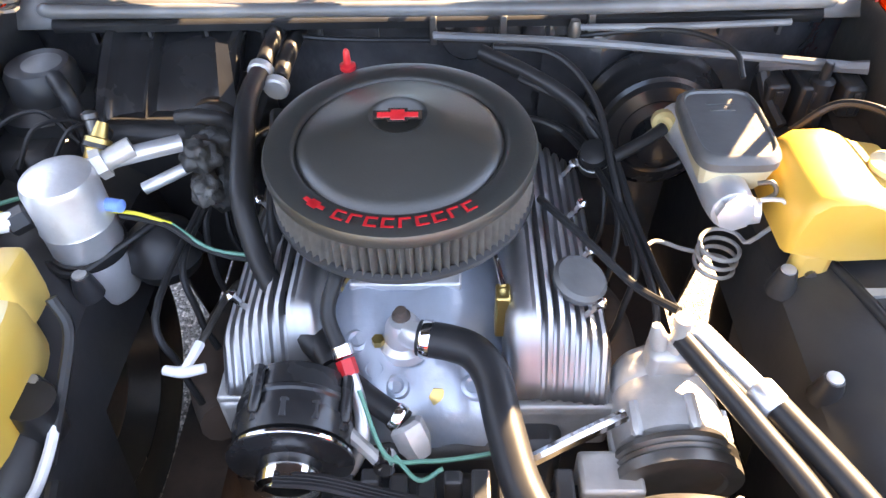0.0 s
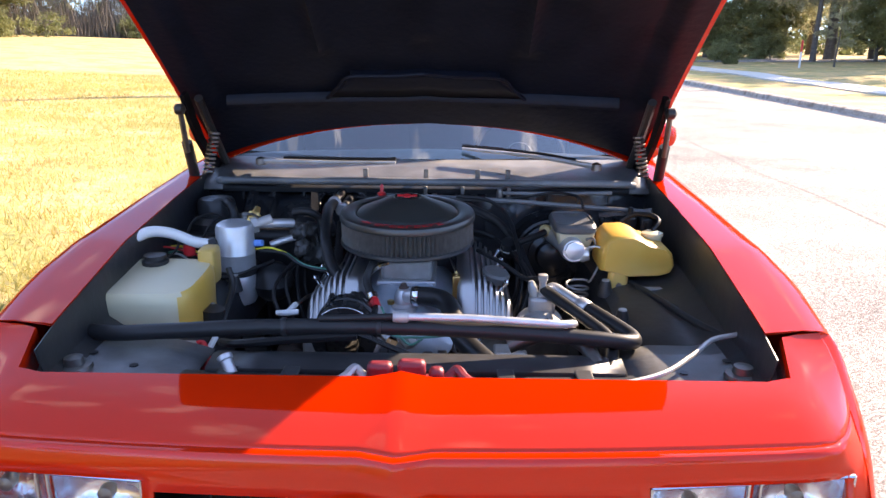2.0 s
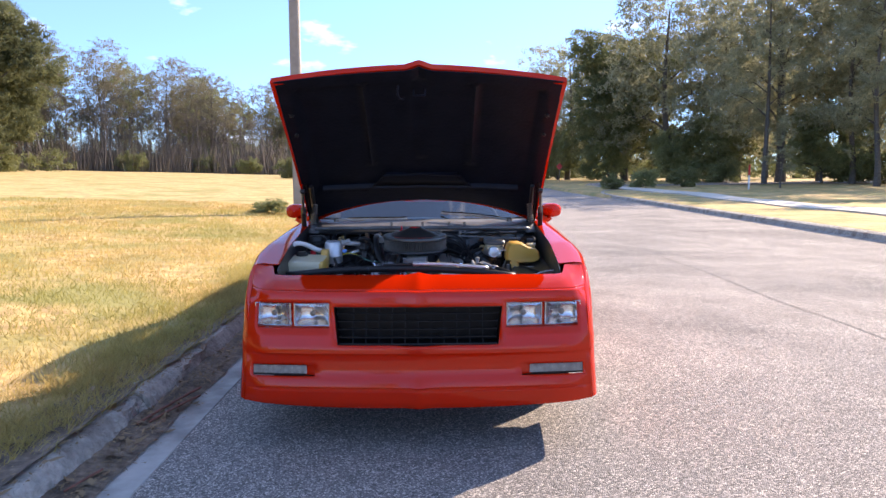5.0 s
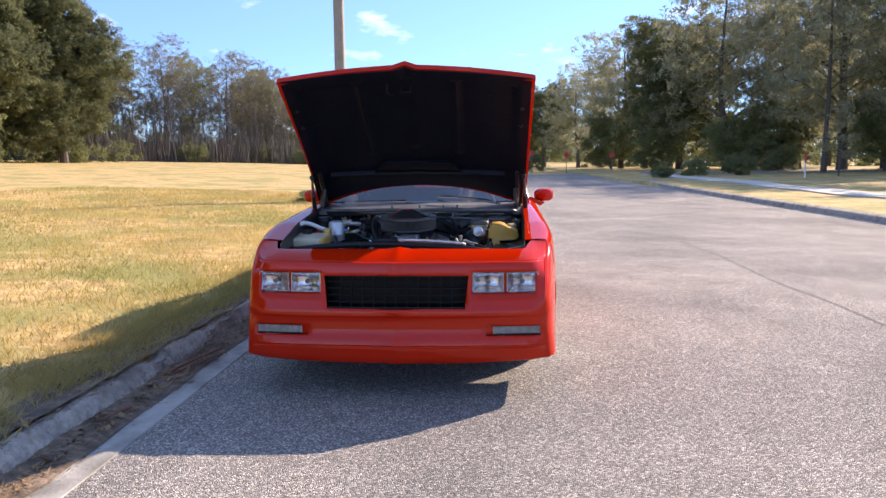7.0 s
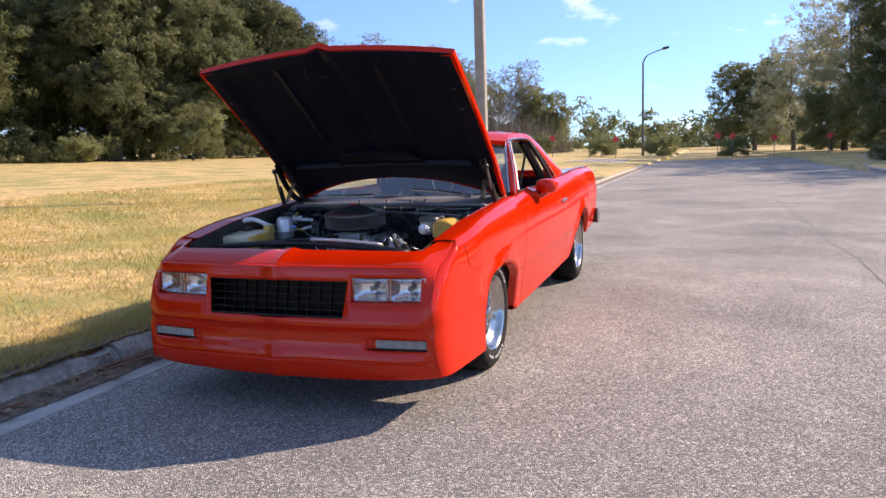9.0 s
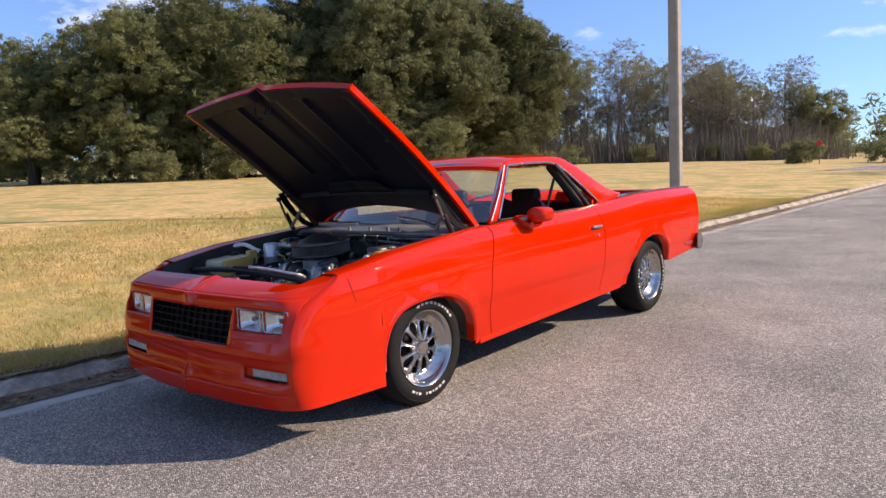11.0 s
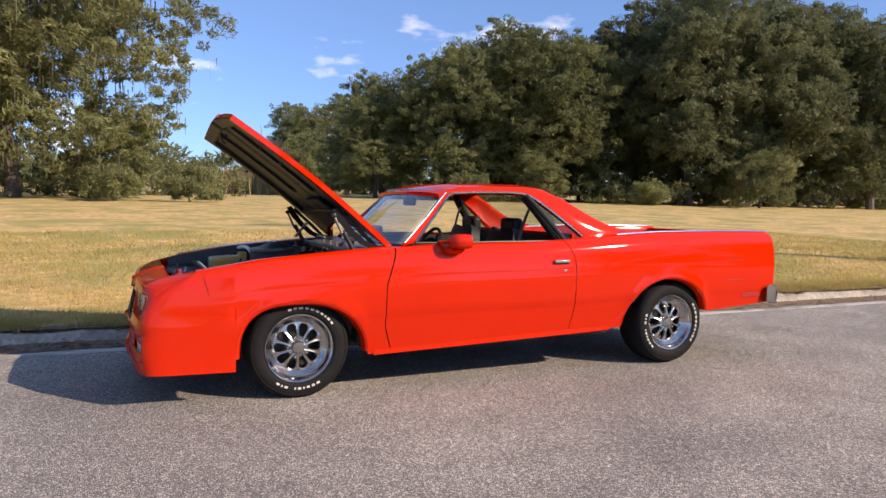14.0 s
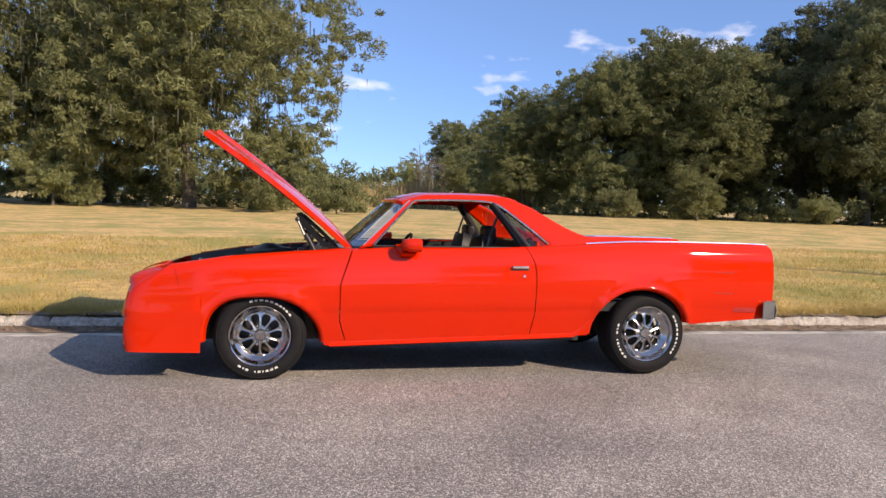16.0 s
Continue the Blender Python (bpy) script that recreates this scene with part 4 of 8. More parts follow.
def build_roof():
    rows = []
    for y in np.linspace(1.02, 1.93, 16):
        row = []
        for x in np.linspace(-1, 1, 17):
            edge = lerp(y, [(1.02, 1.318), (1.09, 1.345), (1.2, 1.372), (1.45, 1.382), (1.75, 1.382), (1.86, 1.372), (1.93, 1.35)])
            w = cabin_x(edge) - 0.004
            crown = 0.028 * (1 - x ** 4) * lerp(y, [(1.02, 0.8), (1.2, 1.0), (1.8, 1.0), (1.93, 0.9)])
            bow = -0.075 * (1 - x * x) * max(0, 1 - (y - 1.02) / 0.35)
            row.append((x * w, y + bow, edge + crown + 0.002))
        rows.append(row)
    part("roof", sheet(bmesh.new(), rows), M_PAINT, car, solid=0.03, offset=-1)
    # windscreen
    rows = []
    for v in np.linspace(0, 1, 9):
        row = []
        for u in np.linspace(-1, 1, 15):
            base = Vector((u * 0.745, 0.755 - 0.20 * (1 - u * u), 0.972))
            top = Vector((u * 0.632, 1.075 - 0.09 * (1 - u * u), 1.325 + 0.028 * (1 - u ** 4)))
            row.append(base.lerp(top, v))
        rows.append(row)
    w = part("windscreen", sheet(bmesh.new(), rows), M_SCREEN, car, "clear windscreen")
    w.visible_shadow = False
    bm = bmesh.new()
    tube(bm, [r[0] for r in rows] + rows[-1][1:-1] + [r[-1] for r in rows[::-1]], 0.012, 8, 2)
    part("windscreen_trim", bm, M_TRIM, car, "bright windscreen moulding")
    # rear window between the sail panels
    rows = [[(u * 0.60, 1.92 + 0.05 * (1 - u * u) - 0.0 * v + 0.14 * (1 - v), 1.02 + 0.33 * v) for u in np.linspace(-1, 1, 9)] for v in (0, 0.5, 1)]
    r = part("rear_window", sheet(bmesh.new(), rows), M_GLASS, car, "rear window behind the seats")
    r.visible_shadow = False


for side in (1, -1):
    cabin_side(side)
build_roof()


def build_bed():
    for side in (1, -1):
        bm = bmesh.new()
        rows = []
        for y in np.linspace(2.5, 4.04, 18):
            z = ztop(y)
            x = flank(y, z)
            rows.append([(side * (x - 0.01), y, z), (side * (x - 0.03), y, z + 0.008), (side * (x - 0.10), y, z + 0.006), (side * (x - 0.115), y, z - 0.015), (side * (x - 0.13), y, 0.60)])
        sheet(bm, rows)
        part("bed_rail", bm, M_PAINT, car, solid=0.004)
    for side in (1, -1):
        part("rail_trim", pipe([(side * (flank(y, ztop(y)) - 0.012), y, ztop(y) + 0.012) for y in np.linspace(2.45, 4.03, 9)], 0.007, 6, 2), M_CHROME, car, "bright bed rail moulding")
        part("bed_cap", sheet(bmesh.new(), [[(side * (flank(y, ztop(y)) - 0.035), y, ztop(y) + 0.012), (side * (flank(y, ztop(y)) - 0.1), y, ztop(y) + 0.012)] for y in np.linspace(2.5, 3.15, 6)]), M_CHROME, car, "polished cap on the bed rail", solid=0.004)
    bm = sheet(bmesh.new(), [[(x, y, 0.60) for x in (-0.78, 0, 0.78)] for y in (2.05, 3.0, 4.0)])
    part("bed_floor", bm, M_BAY, car, solid=0.01)
    part("bed_front", sheet(bmesh.new(), [[(x, 2.07, z) for x in (-0.78, 0, 0.78)] for z in (0.6, 1.0, 1.04)]), M_PAINT, car, solid=0.02)
    rows = [[(u * (flank(4.02, z) - 0.012), 4.032 + dy - 0.03 * u ** 4, z) for u in np.linspace(-1, 1, 13)] for z, dy in ((1.022, -0.06), (1.026, -0.02), (0.99, 0.0), (0.8, 0.01), (0.62, 0.0), (0.46, -0.05))]
    part("tailgate", sheet(bmesh.new(), rows), M_PAINT, car, solid=0.02)
    rows = []
    for x in np.linspace(-1, 1, 25):
        k = abs(x)
        back = -0.07 * max(0, (k - 0.86) / 0.14) ** 2
        rows.append([(x * 0.885, 4.05 + back, 0.60), (x * 0.89, 4.12 + back, 0.595), (x * 0.895, 4.135 + back, 0.53), (x * 0.89, 4.13 + back, 0.46), (x * 0.88, 4.06 + back, 0.45)])
    b = part("rear_bumper", sheet(bmesh.new(), rows), M_BUMPER, car, "grey steel rear bumper", solid=0.006)
    for side in (1, -1):
        part("end_cap", sheet(bmesh.new(), [[(side * 0.887, y, z) for y in (3.95, 4.05)] for z in (0.46, 0.595)]), M_BUMPER, b, solid=0.012)
        part("side_marker", box(side * 0.86, side * (flank(3.8, 0.53) + 0.004), 3.70, 3.90, 0.51, 0.545), M_AMBER, car, "dark red side marker", bevel=0.004)


def tail_caps():
    for side in (1, -1):
        part("tail_cap", box(side * (flank(4.0, ztop(4.0)) - 0.115), side * (flank(4.0, ztop(4.0)) - 0.012), 3.98, 4.046, 0.955, 1.046), M_PAINT, car, bevel=0.012)


def build_underbody():
    bm = bmesh.new()
    bx(bm, -0.70, 0.70, 0.55, 2.45, 0.26, 0.31)
    bx(bm, -0.75, 0.75, 2.3, 4.0, 0.50, 0.58)
    part("floor_pan", bm, M_BAY, car, smooth=False)
    bm = bmesh.new()
    for side in (1, -1):
        bx(bm, side * 0.36, side * 0.46, -0.75, 2.4, 0.24, 0.36)
        bx(bm, side * 0.36, side * 0.46, 2.3, 3.9, 0.44, 0.54)
    bx(bm, -0.42, 0.42, -0.16, 0.08, 0.20, 0.30)
    part("chassis_frame", bm, M_RUST, car, smooth=False)
    bm = bmesh.new()
    rod(bm, (-0.7, 2.972, 0.33), (0.7, 2.972, 0.33), 0.045)
    lathe(bm, [(0.02, -0.12), (0.13, -0.06), (0.15, 0.0), (0.13, 0.06), (0.02, 0.12)], along((0, 2.972, 0.33), (0, 4, 0.33)), 16)
    part("rear_axle", bm, M_RUST, car)
    part("exhaust_pipe", pipe([(0.3, 0.3, 0.25), (0.3, 2.2, 0.24), (0.32, 2.6, 0.40)], 0.03, 10), M_RUST, car)


build_bed()
tail_caps()
build_underbody()


# ---- wheels ----
def build_wheel(wide):
    """A wheel whose outer face looks along +x, its centre at the origin."""
    m = Matrix.Rotation(radians(90), 4, "Y")
    w = thing("wheel", "", "")
    R, h = 0.328, wide / 2
    prof = [(0.208, -h + 0.02), (0.22, -h + 0.005), (0.26, -h - 0.006), (0.295, -h + 0.004), (0.318, -h + 0.02), (R, -h + 0.045), (R + 0.002, 0), (R, h - 0.045), (0.318, h - 0.02), (0.308, h - 0.009), (0.300, h - 0.002), (0.297, h - 0.0045), (0.285, h + 0.003),
            (0.262, h + 0.006), (0.236, h + 0.003), (0.226, h - 0.001), (0.224, h - 0.004), (0.214, h - 0.010), (0.208, h - 0.02)]
    part("tyre", turned(prof, m, 72, caps=False), M_TYRE, w, "black tyre with raised white letters")
    prof = [(0.150, h - 0.074), (0.158, h - 0.070), (0.166, h - 0.064), (0.176, h - 0.054), (0.186, h - 0.046), (0.192, h - 0.040), (0.200, h - 0.024), (0.204, h - 0.014), (0.210, h - 0.006), (0.217, h - 0.001), (0.219, h - 0.004), (0.217, h - 0.010)]
    part("rim", turned(prof, m, 72, caps=False), M_RIM, w, "wide polished rim lip")
    part("barrel", turned([(0.205, -h + 0.02), (0.180, -0.03), (0.150, h - 0.074)], m, 48, caps=False), M_BAY, w)
    part("brake_drum", turned([(0.12, -0.06), (0.15, -0.05), (0.15, -0.03), (0.05, -0.02)], m, 32), M_BAY, w)
    face = h - 0.062
    for i in range(10):
        a = 2 * math.pi * i / 10
        bm = bmesh.new()
        rows = []
        for r, ww, x in ((0.040, 0.0125, face + 0.014), (0.058, 0.0145, face + 0.014), (0.076, 0.0115, face + 0.011), (0.096, 0.0105, face + 0.007), (0.114, 0.0115, face + 0.003), (0.130, 0.0145, face), (0.140, 0.021, face - 0.002), (0.147, 0.034, face - 0.003), (0.152, 0.047, face - 0.004), (0.158, 0.052, face - 0.006)):
            rows.append([(x - 0.030, -ww, r), (x - 0.006, -ww * 0.96, r), (x, -ww * 0.62, r), (x - 0.003, 0, r), (x, ww * 0.62, r), (x - 0.006, ww * 0.96, r), (x - 0.030, ww, r)])
        sheet(bm, rows)
        bmesh.ops.transform(bm, matrix=Matrix.Rotation(a, 4, "X"), verts=bm.verts)
        part("spoke", bm, M_RIM, w, solid=0.002)
    part("hub", turned([(0.07, face - 0.03), (0.07, face + 0.002), (0.064, face + 0.009), (0.046, face + 0.012), (0.042, face + 0.018), (0.040, face + 0.030), (0.033, face + 0.037), (0.001, face + 0.039)], m, 32), M_RIM, w, "polished hub with centre cap")
    for i in range(5):
        a = 2 * math.pi * (i + 0.5) / 5
        c = Vector((face + 0.004, 0.068 * math.cos(a), 0.068 * math.sin(a)))
        s = part("lug_seat", turned([(0.017, 0), (0.017, 0.008), (0.013, 0.009), (0.012, 0.002)], along(c, c + Vector((1, 0, 0))), 14, caps=False), M_BAY, w)
        part("lug_nut", turned([(0.0095, 0), (0.0095, 0.014), (0.006, 0.02)], along(c, c + Vector((1, 0, 0))), 6), M_CHROME, s)
    return w


def letter_bars(w, wide, start, widths):
    """The raised white maker's mark on the sidewall, as plain blocks."""
    a = start
    x = wide / 2 + 0.0035
    for k, ww in enumerate(widths):
        if ww > 0:
            bm = bmesh.new()
            rows = []
            for t in np.linspace(0, ww, 4):
                th = radians(a + t)
                rows.append([(x + dx, r * math.sin(th), r * math.cos(th)) for r, dx in ((0.249, -0.003), (0.2500, 0.003), (0.256, 0.0042), (0.2625, 0.002), (0.264, -0.003))])
            part("raised_mark", sheet(bm, rows), M_WHITELET, w, solid=0.0015)
        a += abs(ww) + 3.0


FRONT_W, REAR_W = 0.235, 0.265


def place_wheels():
    for y, z, wide, spin, off in ((0.0, 0.326, FRONT_W, 0, 0.838), (2.972, 0.334, REAR_W, 73, 0.842)):
        w = build_wheel(wide)
        letter_bars(w, wide, -17 + spin, [5, 4.5, 6, 5, 5, 5, 4, 2.2, 4.5, 4.5])
        letter_bars(w, wide, 150 + spin, [5, 4.5, 4.5, 2, 4.5, 2, -4, 4.5, 2, 5])
        for side in (1, -1):
            k = w if side == 1 else copy_thing(w, Matrix())
            k.parent = car
            k.location = (side * (off - wide / 2), y, z)
            k.rotation_euler = (0, 0, 0 if side == 1 else math.pi)
            for key in ("label", "category", "group"):
                if key in k:
                    del k[key]
            k["label"] = "wide polished slotted wheel with raised-letter tyre"


place_wheels()


# ---- engine bay ----
def bay_walls():
    for side in (1, -1):
        rows = []
        for y in np.linspace(-0.70, 0.42, 24):
            top = ztop(y)
            x = bay_x(y) + 0.073
            hump = 0.03 * math.exp(-((y - 0.05) / 0.3) ** 2)
            low = 0.60 if -0.22 < y < 0.16 else 0.34
            rows.append([(side * (x - 0.073), y, top - 0.002), (side * (x - 0.078), y, top - 0.03), (side * (x - 0.085), y, 0.75 + hump), (side * (x - 0.12), y, 0.725 + hump), (side * 0.63, y, 0.715 + hump),
                         (side * 0.54, y, 0.705 + hump), (side * 0.505, y, 0.68 + hump), (side * 0.488, y, 0.63), (side * 0.475, y, low)])
        part("inner_fender", sheet(bmesh.new(), rows), M_BAY, car, "black painted inner fender", solid=0.003)
        for y, x, z in ((-0.08, 0.506, 0.735), (-0.25, 0.515, 0.715), (0.12, 0.56, 0.742)):
            b = part("apron_stud", turned([(0.022, -0.03), (0.016, 0.0), (0.013, 0.012), (0.005, 0.013)], Matrix.Translation((side * x, y, z)), 14), M_BAY, car)
            part("washer", turned([(0.0105, 0.012), (0.0105, 0.015), (0.004, 0.016)], Matrix.Translation((side * x, y, z)), 14), M_ALUDULL, b)
    # firewall and cowl
    rows = []
    for z in np.linspace(0.3, 0.87, 20):
        rows.append([(x, 0.44 + 0.02 * math.sin(x * 9) - 0.014 * noise.noise(Vector((x * 7, z * 9, 0))) - 0.006 * noise.noise(Vector((x * 19, z * 19, 5))), z) for x in np.linspace(-0.79, 0.79, 70)])
    rows += [[(x, y, z) for x in np.linspace(-0.79, 0.79, 70)] for y, z in ((0.425, 0.885), (0.40, 0.893), (0.385, 0.90))]
    part("firewall", sheet(bmesh.new(), rows), M_FIREWALL, car, "dented satin black firewall with cables", solid=0.004)
    rows = [[(x, y + 0.05 * (x / 0.76) ** 2 * min(k, 3) / 3, z) for x in np.linspace(-0.76, 0.76, 21)] for k, (y, z) in enumerate(((0.372, 0.895), (0.376, 0.915), (0.40, 0.925), (0.43, 0.934), (0.50, 0.95), (0.58, 0.966)))]
    part("cowl_panel", sheet(bmesh.new(), rows), M_COWL, car, "dusty grey cowl panel below the windscreen, lightened for sunlight", solid=0.003, crisp=False)
    part("cowl_seal", pipe([(-0.70, 0.43, 0.90), (-0.675, 0.39, 0.922), (-0.62, 0.375, 0.926), (-0.3, 0.362, 0.929), (0.2, 0.355, 0.930), (0.6, 0.37, 0.926), (0.67, 0.385, 0.92), (0.695, 0.43, 0.90)], 0.0125, 10), M_SEAL, car, "greyed rubber seal along the cowl")
    cowl_details()
    # bulges on the firewall, cable and clips
    for x, z, r in ((0.06, 0.84, 0.05), (-0.12, 0.84, 0.055), (0.20, 0.84, 0.04)):
        part("firewall_bulge", turned([(r, 0), (r * 0.97, 0.006), (r * 0.85, 0.011), (r * 0.4, 0.014), (0.004, 0.0145)], along((x, 0.435, z), (x, 0.2, z + 0.02)), 20), M_FIREWALL, car)
    rows = [[(x, 0.43 - 0.05 * k * max(0, 1 - abs(x - 0.30) / 0.10), z) for x in np.linspace(0.20, 0.40, 9)] for z, k in ((0.62, 0.2), (0.72, 0.8), (0.80, 1.0), (0.86, 0.6), (0.90, 0.0))]
    part("firewall_fold", sheet(bmesh.new(), rows), M_FIREWALL, car, solid=0.004)
    for x, z in ((0.03, 0.875), (0.10, 0.885), (0.115, 0.87), (0.13, 0.88), (0.16, 0.875), (0.27, 0.87), (0.33, 0.885)):
        part("firewall_screw", turned([(0.007, 0), (0.007, 0.006), (0.003, 0.008)], along((x, 0.425, z), (x, 0.2, z)), 8), M_BLACKP, car)
    part("pale_tag", box(0.02, 0.036, 0.405, 0.411, 0.865, 0.895), M_ALUDULL, car, bevel=0.003)
    part("long_cable", pipe([(-0.38, 0.40, 0.885), (-0.2, 0.37, 0.872), (0.0, 0.365, 0.868), (0.2, 0.36, 0.87), (0.33, 0.345, 0.89), (0.42, 0.30, 0.91), (0.475, 0.24, 0.91), (0.485, 0.2, 0.885)], 0.0045, 8), M_RUBBER, car)
    for x in (0.0, 0.12, 0.27):
        part("cable_clip", box(x - 0.006, x + 0.006, 0.355, 0.385, 0.862, 0.915), M_STEEL, car, bevel=0.002)
    for x in (-0.2, 0.0, 0.27, 0.17):
        part("cowl_bracket", box(x - 0.008, x + 0.008, 0.41, 0.425, 0.93, 0.962), M_STEEL, car, bevel=0.002)


def cowl_details():
    for x in np.arange(-0.60, 0.62, 0.1):
        part("cowl_rib", box(x - 0.003, x + 0.003, 0.376, 0.392, 0.862, 0.905), M_BLACKP, car)
    part("plenum_lip", sheet(bmesh.new(), [[(x, y, z) for x in np.linspace(-0.66, 0.66, 9)] for y, z in ((0.372, 0.912), (0.362, 0.905), (0.366, 0.892), (0.40, 0.886))]), M_PLASTIC, car, crisp=False, solid=0.003)
    for pts, r, m in (([(0.24, 0.345, 0.898), (0.40, 0.34, 0.90), (0.60, 0.345, 0.902)], 0.006, M_SEAL), ([(0.0, 0.35, 0.884), (0.25, 0.335, 0.876), (0.45, 0.31, 0.868), (0.70, 0.275, 0.858)], 0.0075, M_SEAL)):
        part("cowl_strip", pipe(pts, r, 8), m, car, "grey metal strip under the cowl")
    part("linkage_joint", turned([(0.010, -0.02), (0.012, 0.0), (0.008, 0.016)], Matrix.Translation((0.24, 0.345, 0.895)), 10), M_STEEL, car)


def heater_box():
    b = part("heater_case", box(-0.62, -0.30, 0.20, 0.40, 0.5, 0.80), M_PLASTIC, car, "black moulded heater and air conditioning case", bevel=0.02)
    rows = []
    for y, z in ((0.415, 0.885), (0.40, 0.888), (0.36, 0.875), (0.32, 0.852), (0.28, 0.825), (0.24, 0.795), (0.225, 0.775), (0.22, 0.70)):
        row = []
        for x in np.linspace(-0.575, -0.325, 26):
            u = (x + 0.575) / 0.25
            lift = 0.022 * max(0, 1 - abs(u - 0.06) / 0.07) + 0.016 * max(0, 1 - abs(u - 0.94) / 0.08) + 0.012 * max(0, 1 - abs(u - 0.36) / 0.04) - 0.010 * math.sin(math.pi * u)
            row.append((x - 0.03 * (0.41 - y), y - lift * 0.5, z + lift))
        rows.append(row)
    part("sloped_cover", sheet(bmesh.new(), rows), M_GLOSSP, b, "glossy sloped case cover", solid=0.008, crisp=False)
    part("evaporator_housing", box(-0.76, -0.60, 0.12, 0.36, 0.55, 0.80), M_PLASTIC, b, bevel=0.03)
    bl = part("blower_motor", turned([(0.09, 0), (0.088, 0.03), (0.06, 0.045), (0.058, 0.085), (0.05, 0.098), (0.02, 0.10)], Matrix.Translation((-0.655, 0.27, 0.79)), 28), M_PLASTIC, b)
    part("motor_cap", turned([(0.040, 0.0), (0.043, 0.008), (0.040, 0.018), (0.028, 0.023), (0.004, 0.024)], Matrix.Translation((-0.648, 0.27, 0.868)), 24), M_COWL, b, "scuffed metal motor cap")
    part("cooling_tube", pipe([(-0.61, 0.23, 0.885), (-0.585, 0.2, 0.875), (-0.575, 0.19, 0.83), (-0.58, 0.2, 0.79)], 0.014, 10), M_RUBBER, b)
    for x in (-0.7, -0.66, -0.62):
        part("case_rib", box(x - 0.004, x + 0.004, 0.10, 0.13, 0.6, 0.8), M_PLASTIC, b)
    bp = part("evaporator_fitting", turned([(0.055, 0), (0.05, 0.03), (0.03, 0.045), (0.028, 0.07)], along((-0.36, 0.22, 0.79), (-0.38, 0.1, 0.83)), 18), M_RUBBER, car, "tarry insulated evaporator fittings")
    part("lower_fitting", turned([(0.035, 0), (0.03, 0.05)], along((-0.35, 0.17, 0.74), (-0.41, 0.08, 0.76)), 14), M_RUBBER, bp)
    rng = random.Random(5)
    for k, (p, r) in enumerate((((-0.335, 0.15, 0.80), 0.045), ((-0.325, 0.10, 0.765), 0.04), ((-0.35, 0.09, 0.83), 0.03), ((-0.345, 0.06, 0.79), 0.026))):
        bm = bmesh.new()
        bmesh.ops.create_icosphere(bm, subdivisions=4, radius=r)
        for v in bm.verts:
            n = v.co.normalized()
            v.co *= 1 + 0.35 * noise.noise(n * 1.6 + Vector((k, 0, 0))) + 0.12 * noise.noise(n * 5 + Vector((0, k, 0)))
        bmesh.ops.translate(bm, vec=p, verts=bm.verts)
        part("tar_wrap", bm, M_TAR, bp, "lumpy black insulation tape")
    part("dark_tube", pipe([(-0.38, 0.12, 0.88), (-0.34, 0.115, 0.885), (-0.305, 0.13, 0.86), (-0.295, 0.12, 0.81)], 0.012, 10), M_RUBBER, bp)
    # added strip in the place of a sunlit triangle on the case cover
    bm = bmesh.new()
    bm.faces.new([bm.verts.new(q) for q in ((-0.36, 0.30, 0.905), (-0.34, 0.30, 0.90), (-0.318, 0.20, 0.815), (-0.345, 0.19, 0.815))])
    part("sun_patch_strip", bm, M_PLASTIC, b, "black strip added at the sunlit triangle of the case", solid=0.003, smooth=False)
    for k in range(3):
        part("case_wire", pipe([(-0.70 + 0.05 * k, 0.10, 0.80), (-0.68 + 0.06 * k, 0.14, 0.85), (-0.62 + 0.05 * k, 0.17, 0.86 - 0.02 * k), (-0.56, 0.14, 0.82 - 0.02 * k)], 0.004, 6), M_RUBBER, car)
    g = part("switch_lug", turned([(0.010, 0), (0.010, 0.03), (0.013, 0.032), (0.013, 0.04), (0.005, 0.044)], along((-0.53, 0.14, 0.83), (-0.535, 0.16, 0.88)), 10), M_STEEL, car)


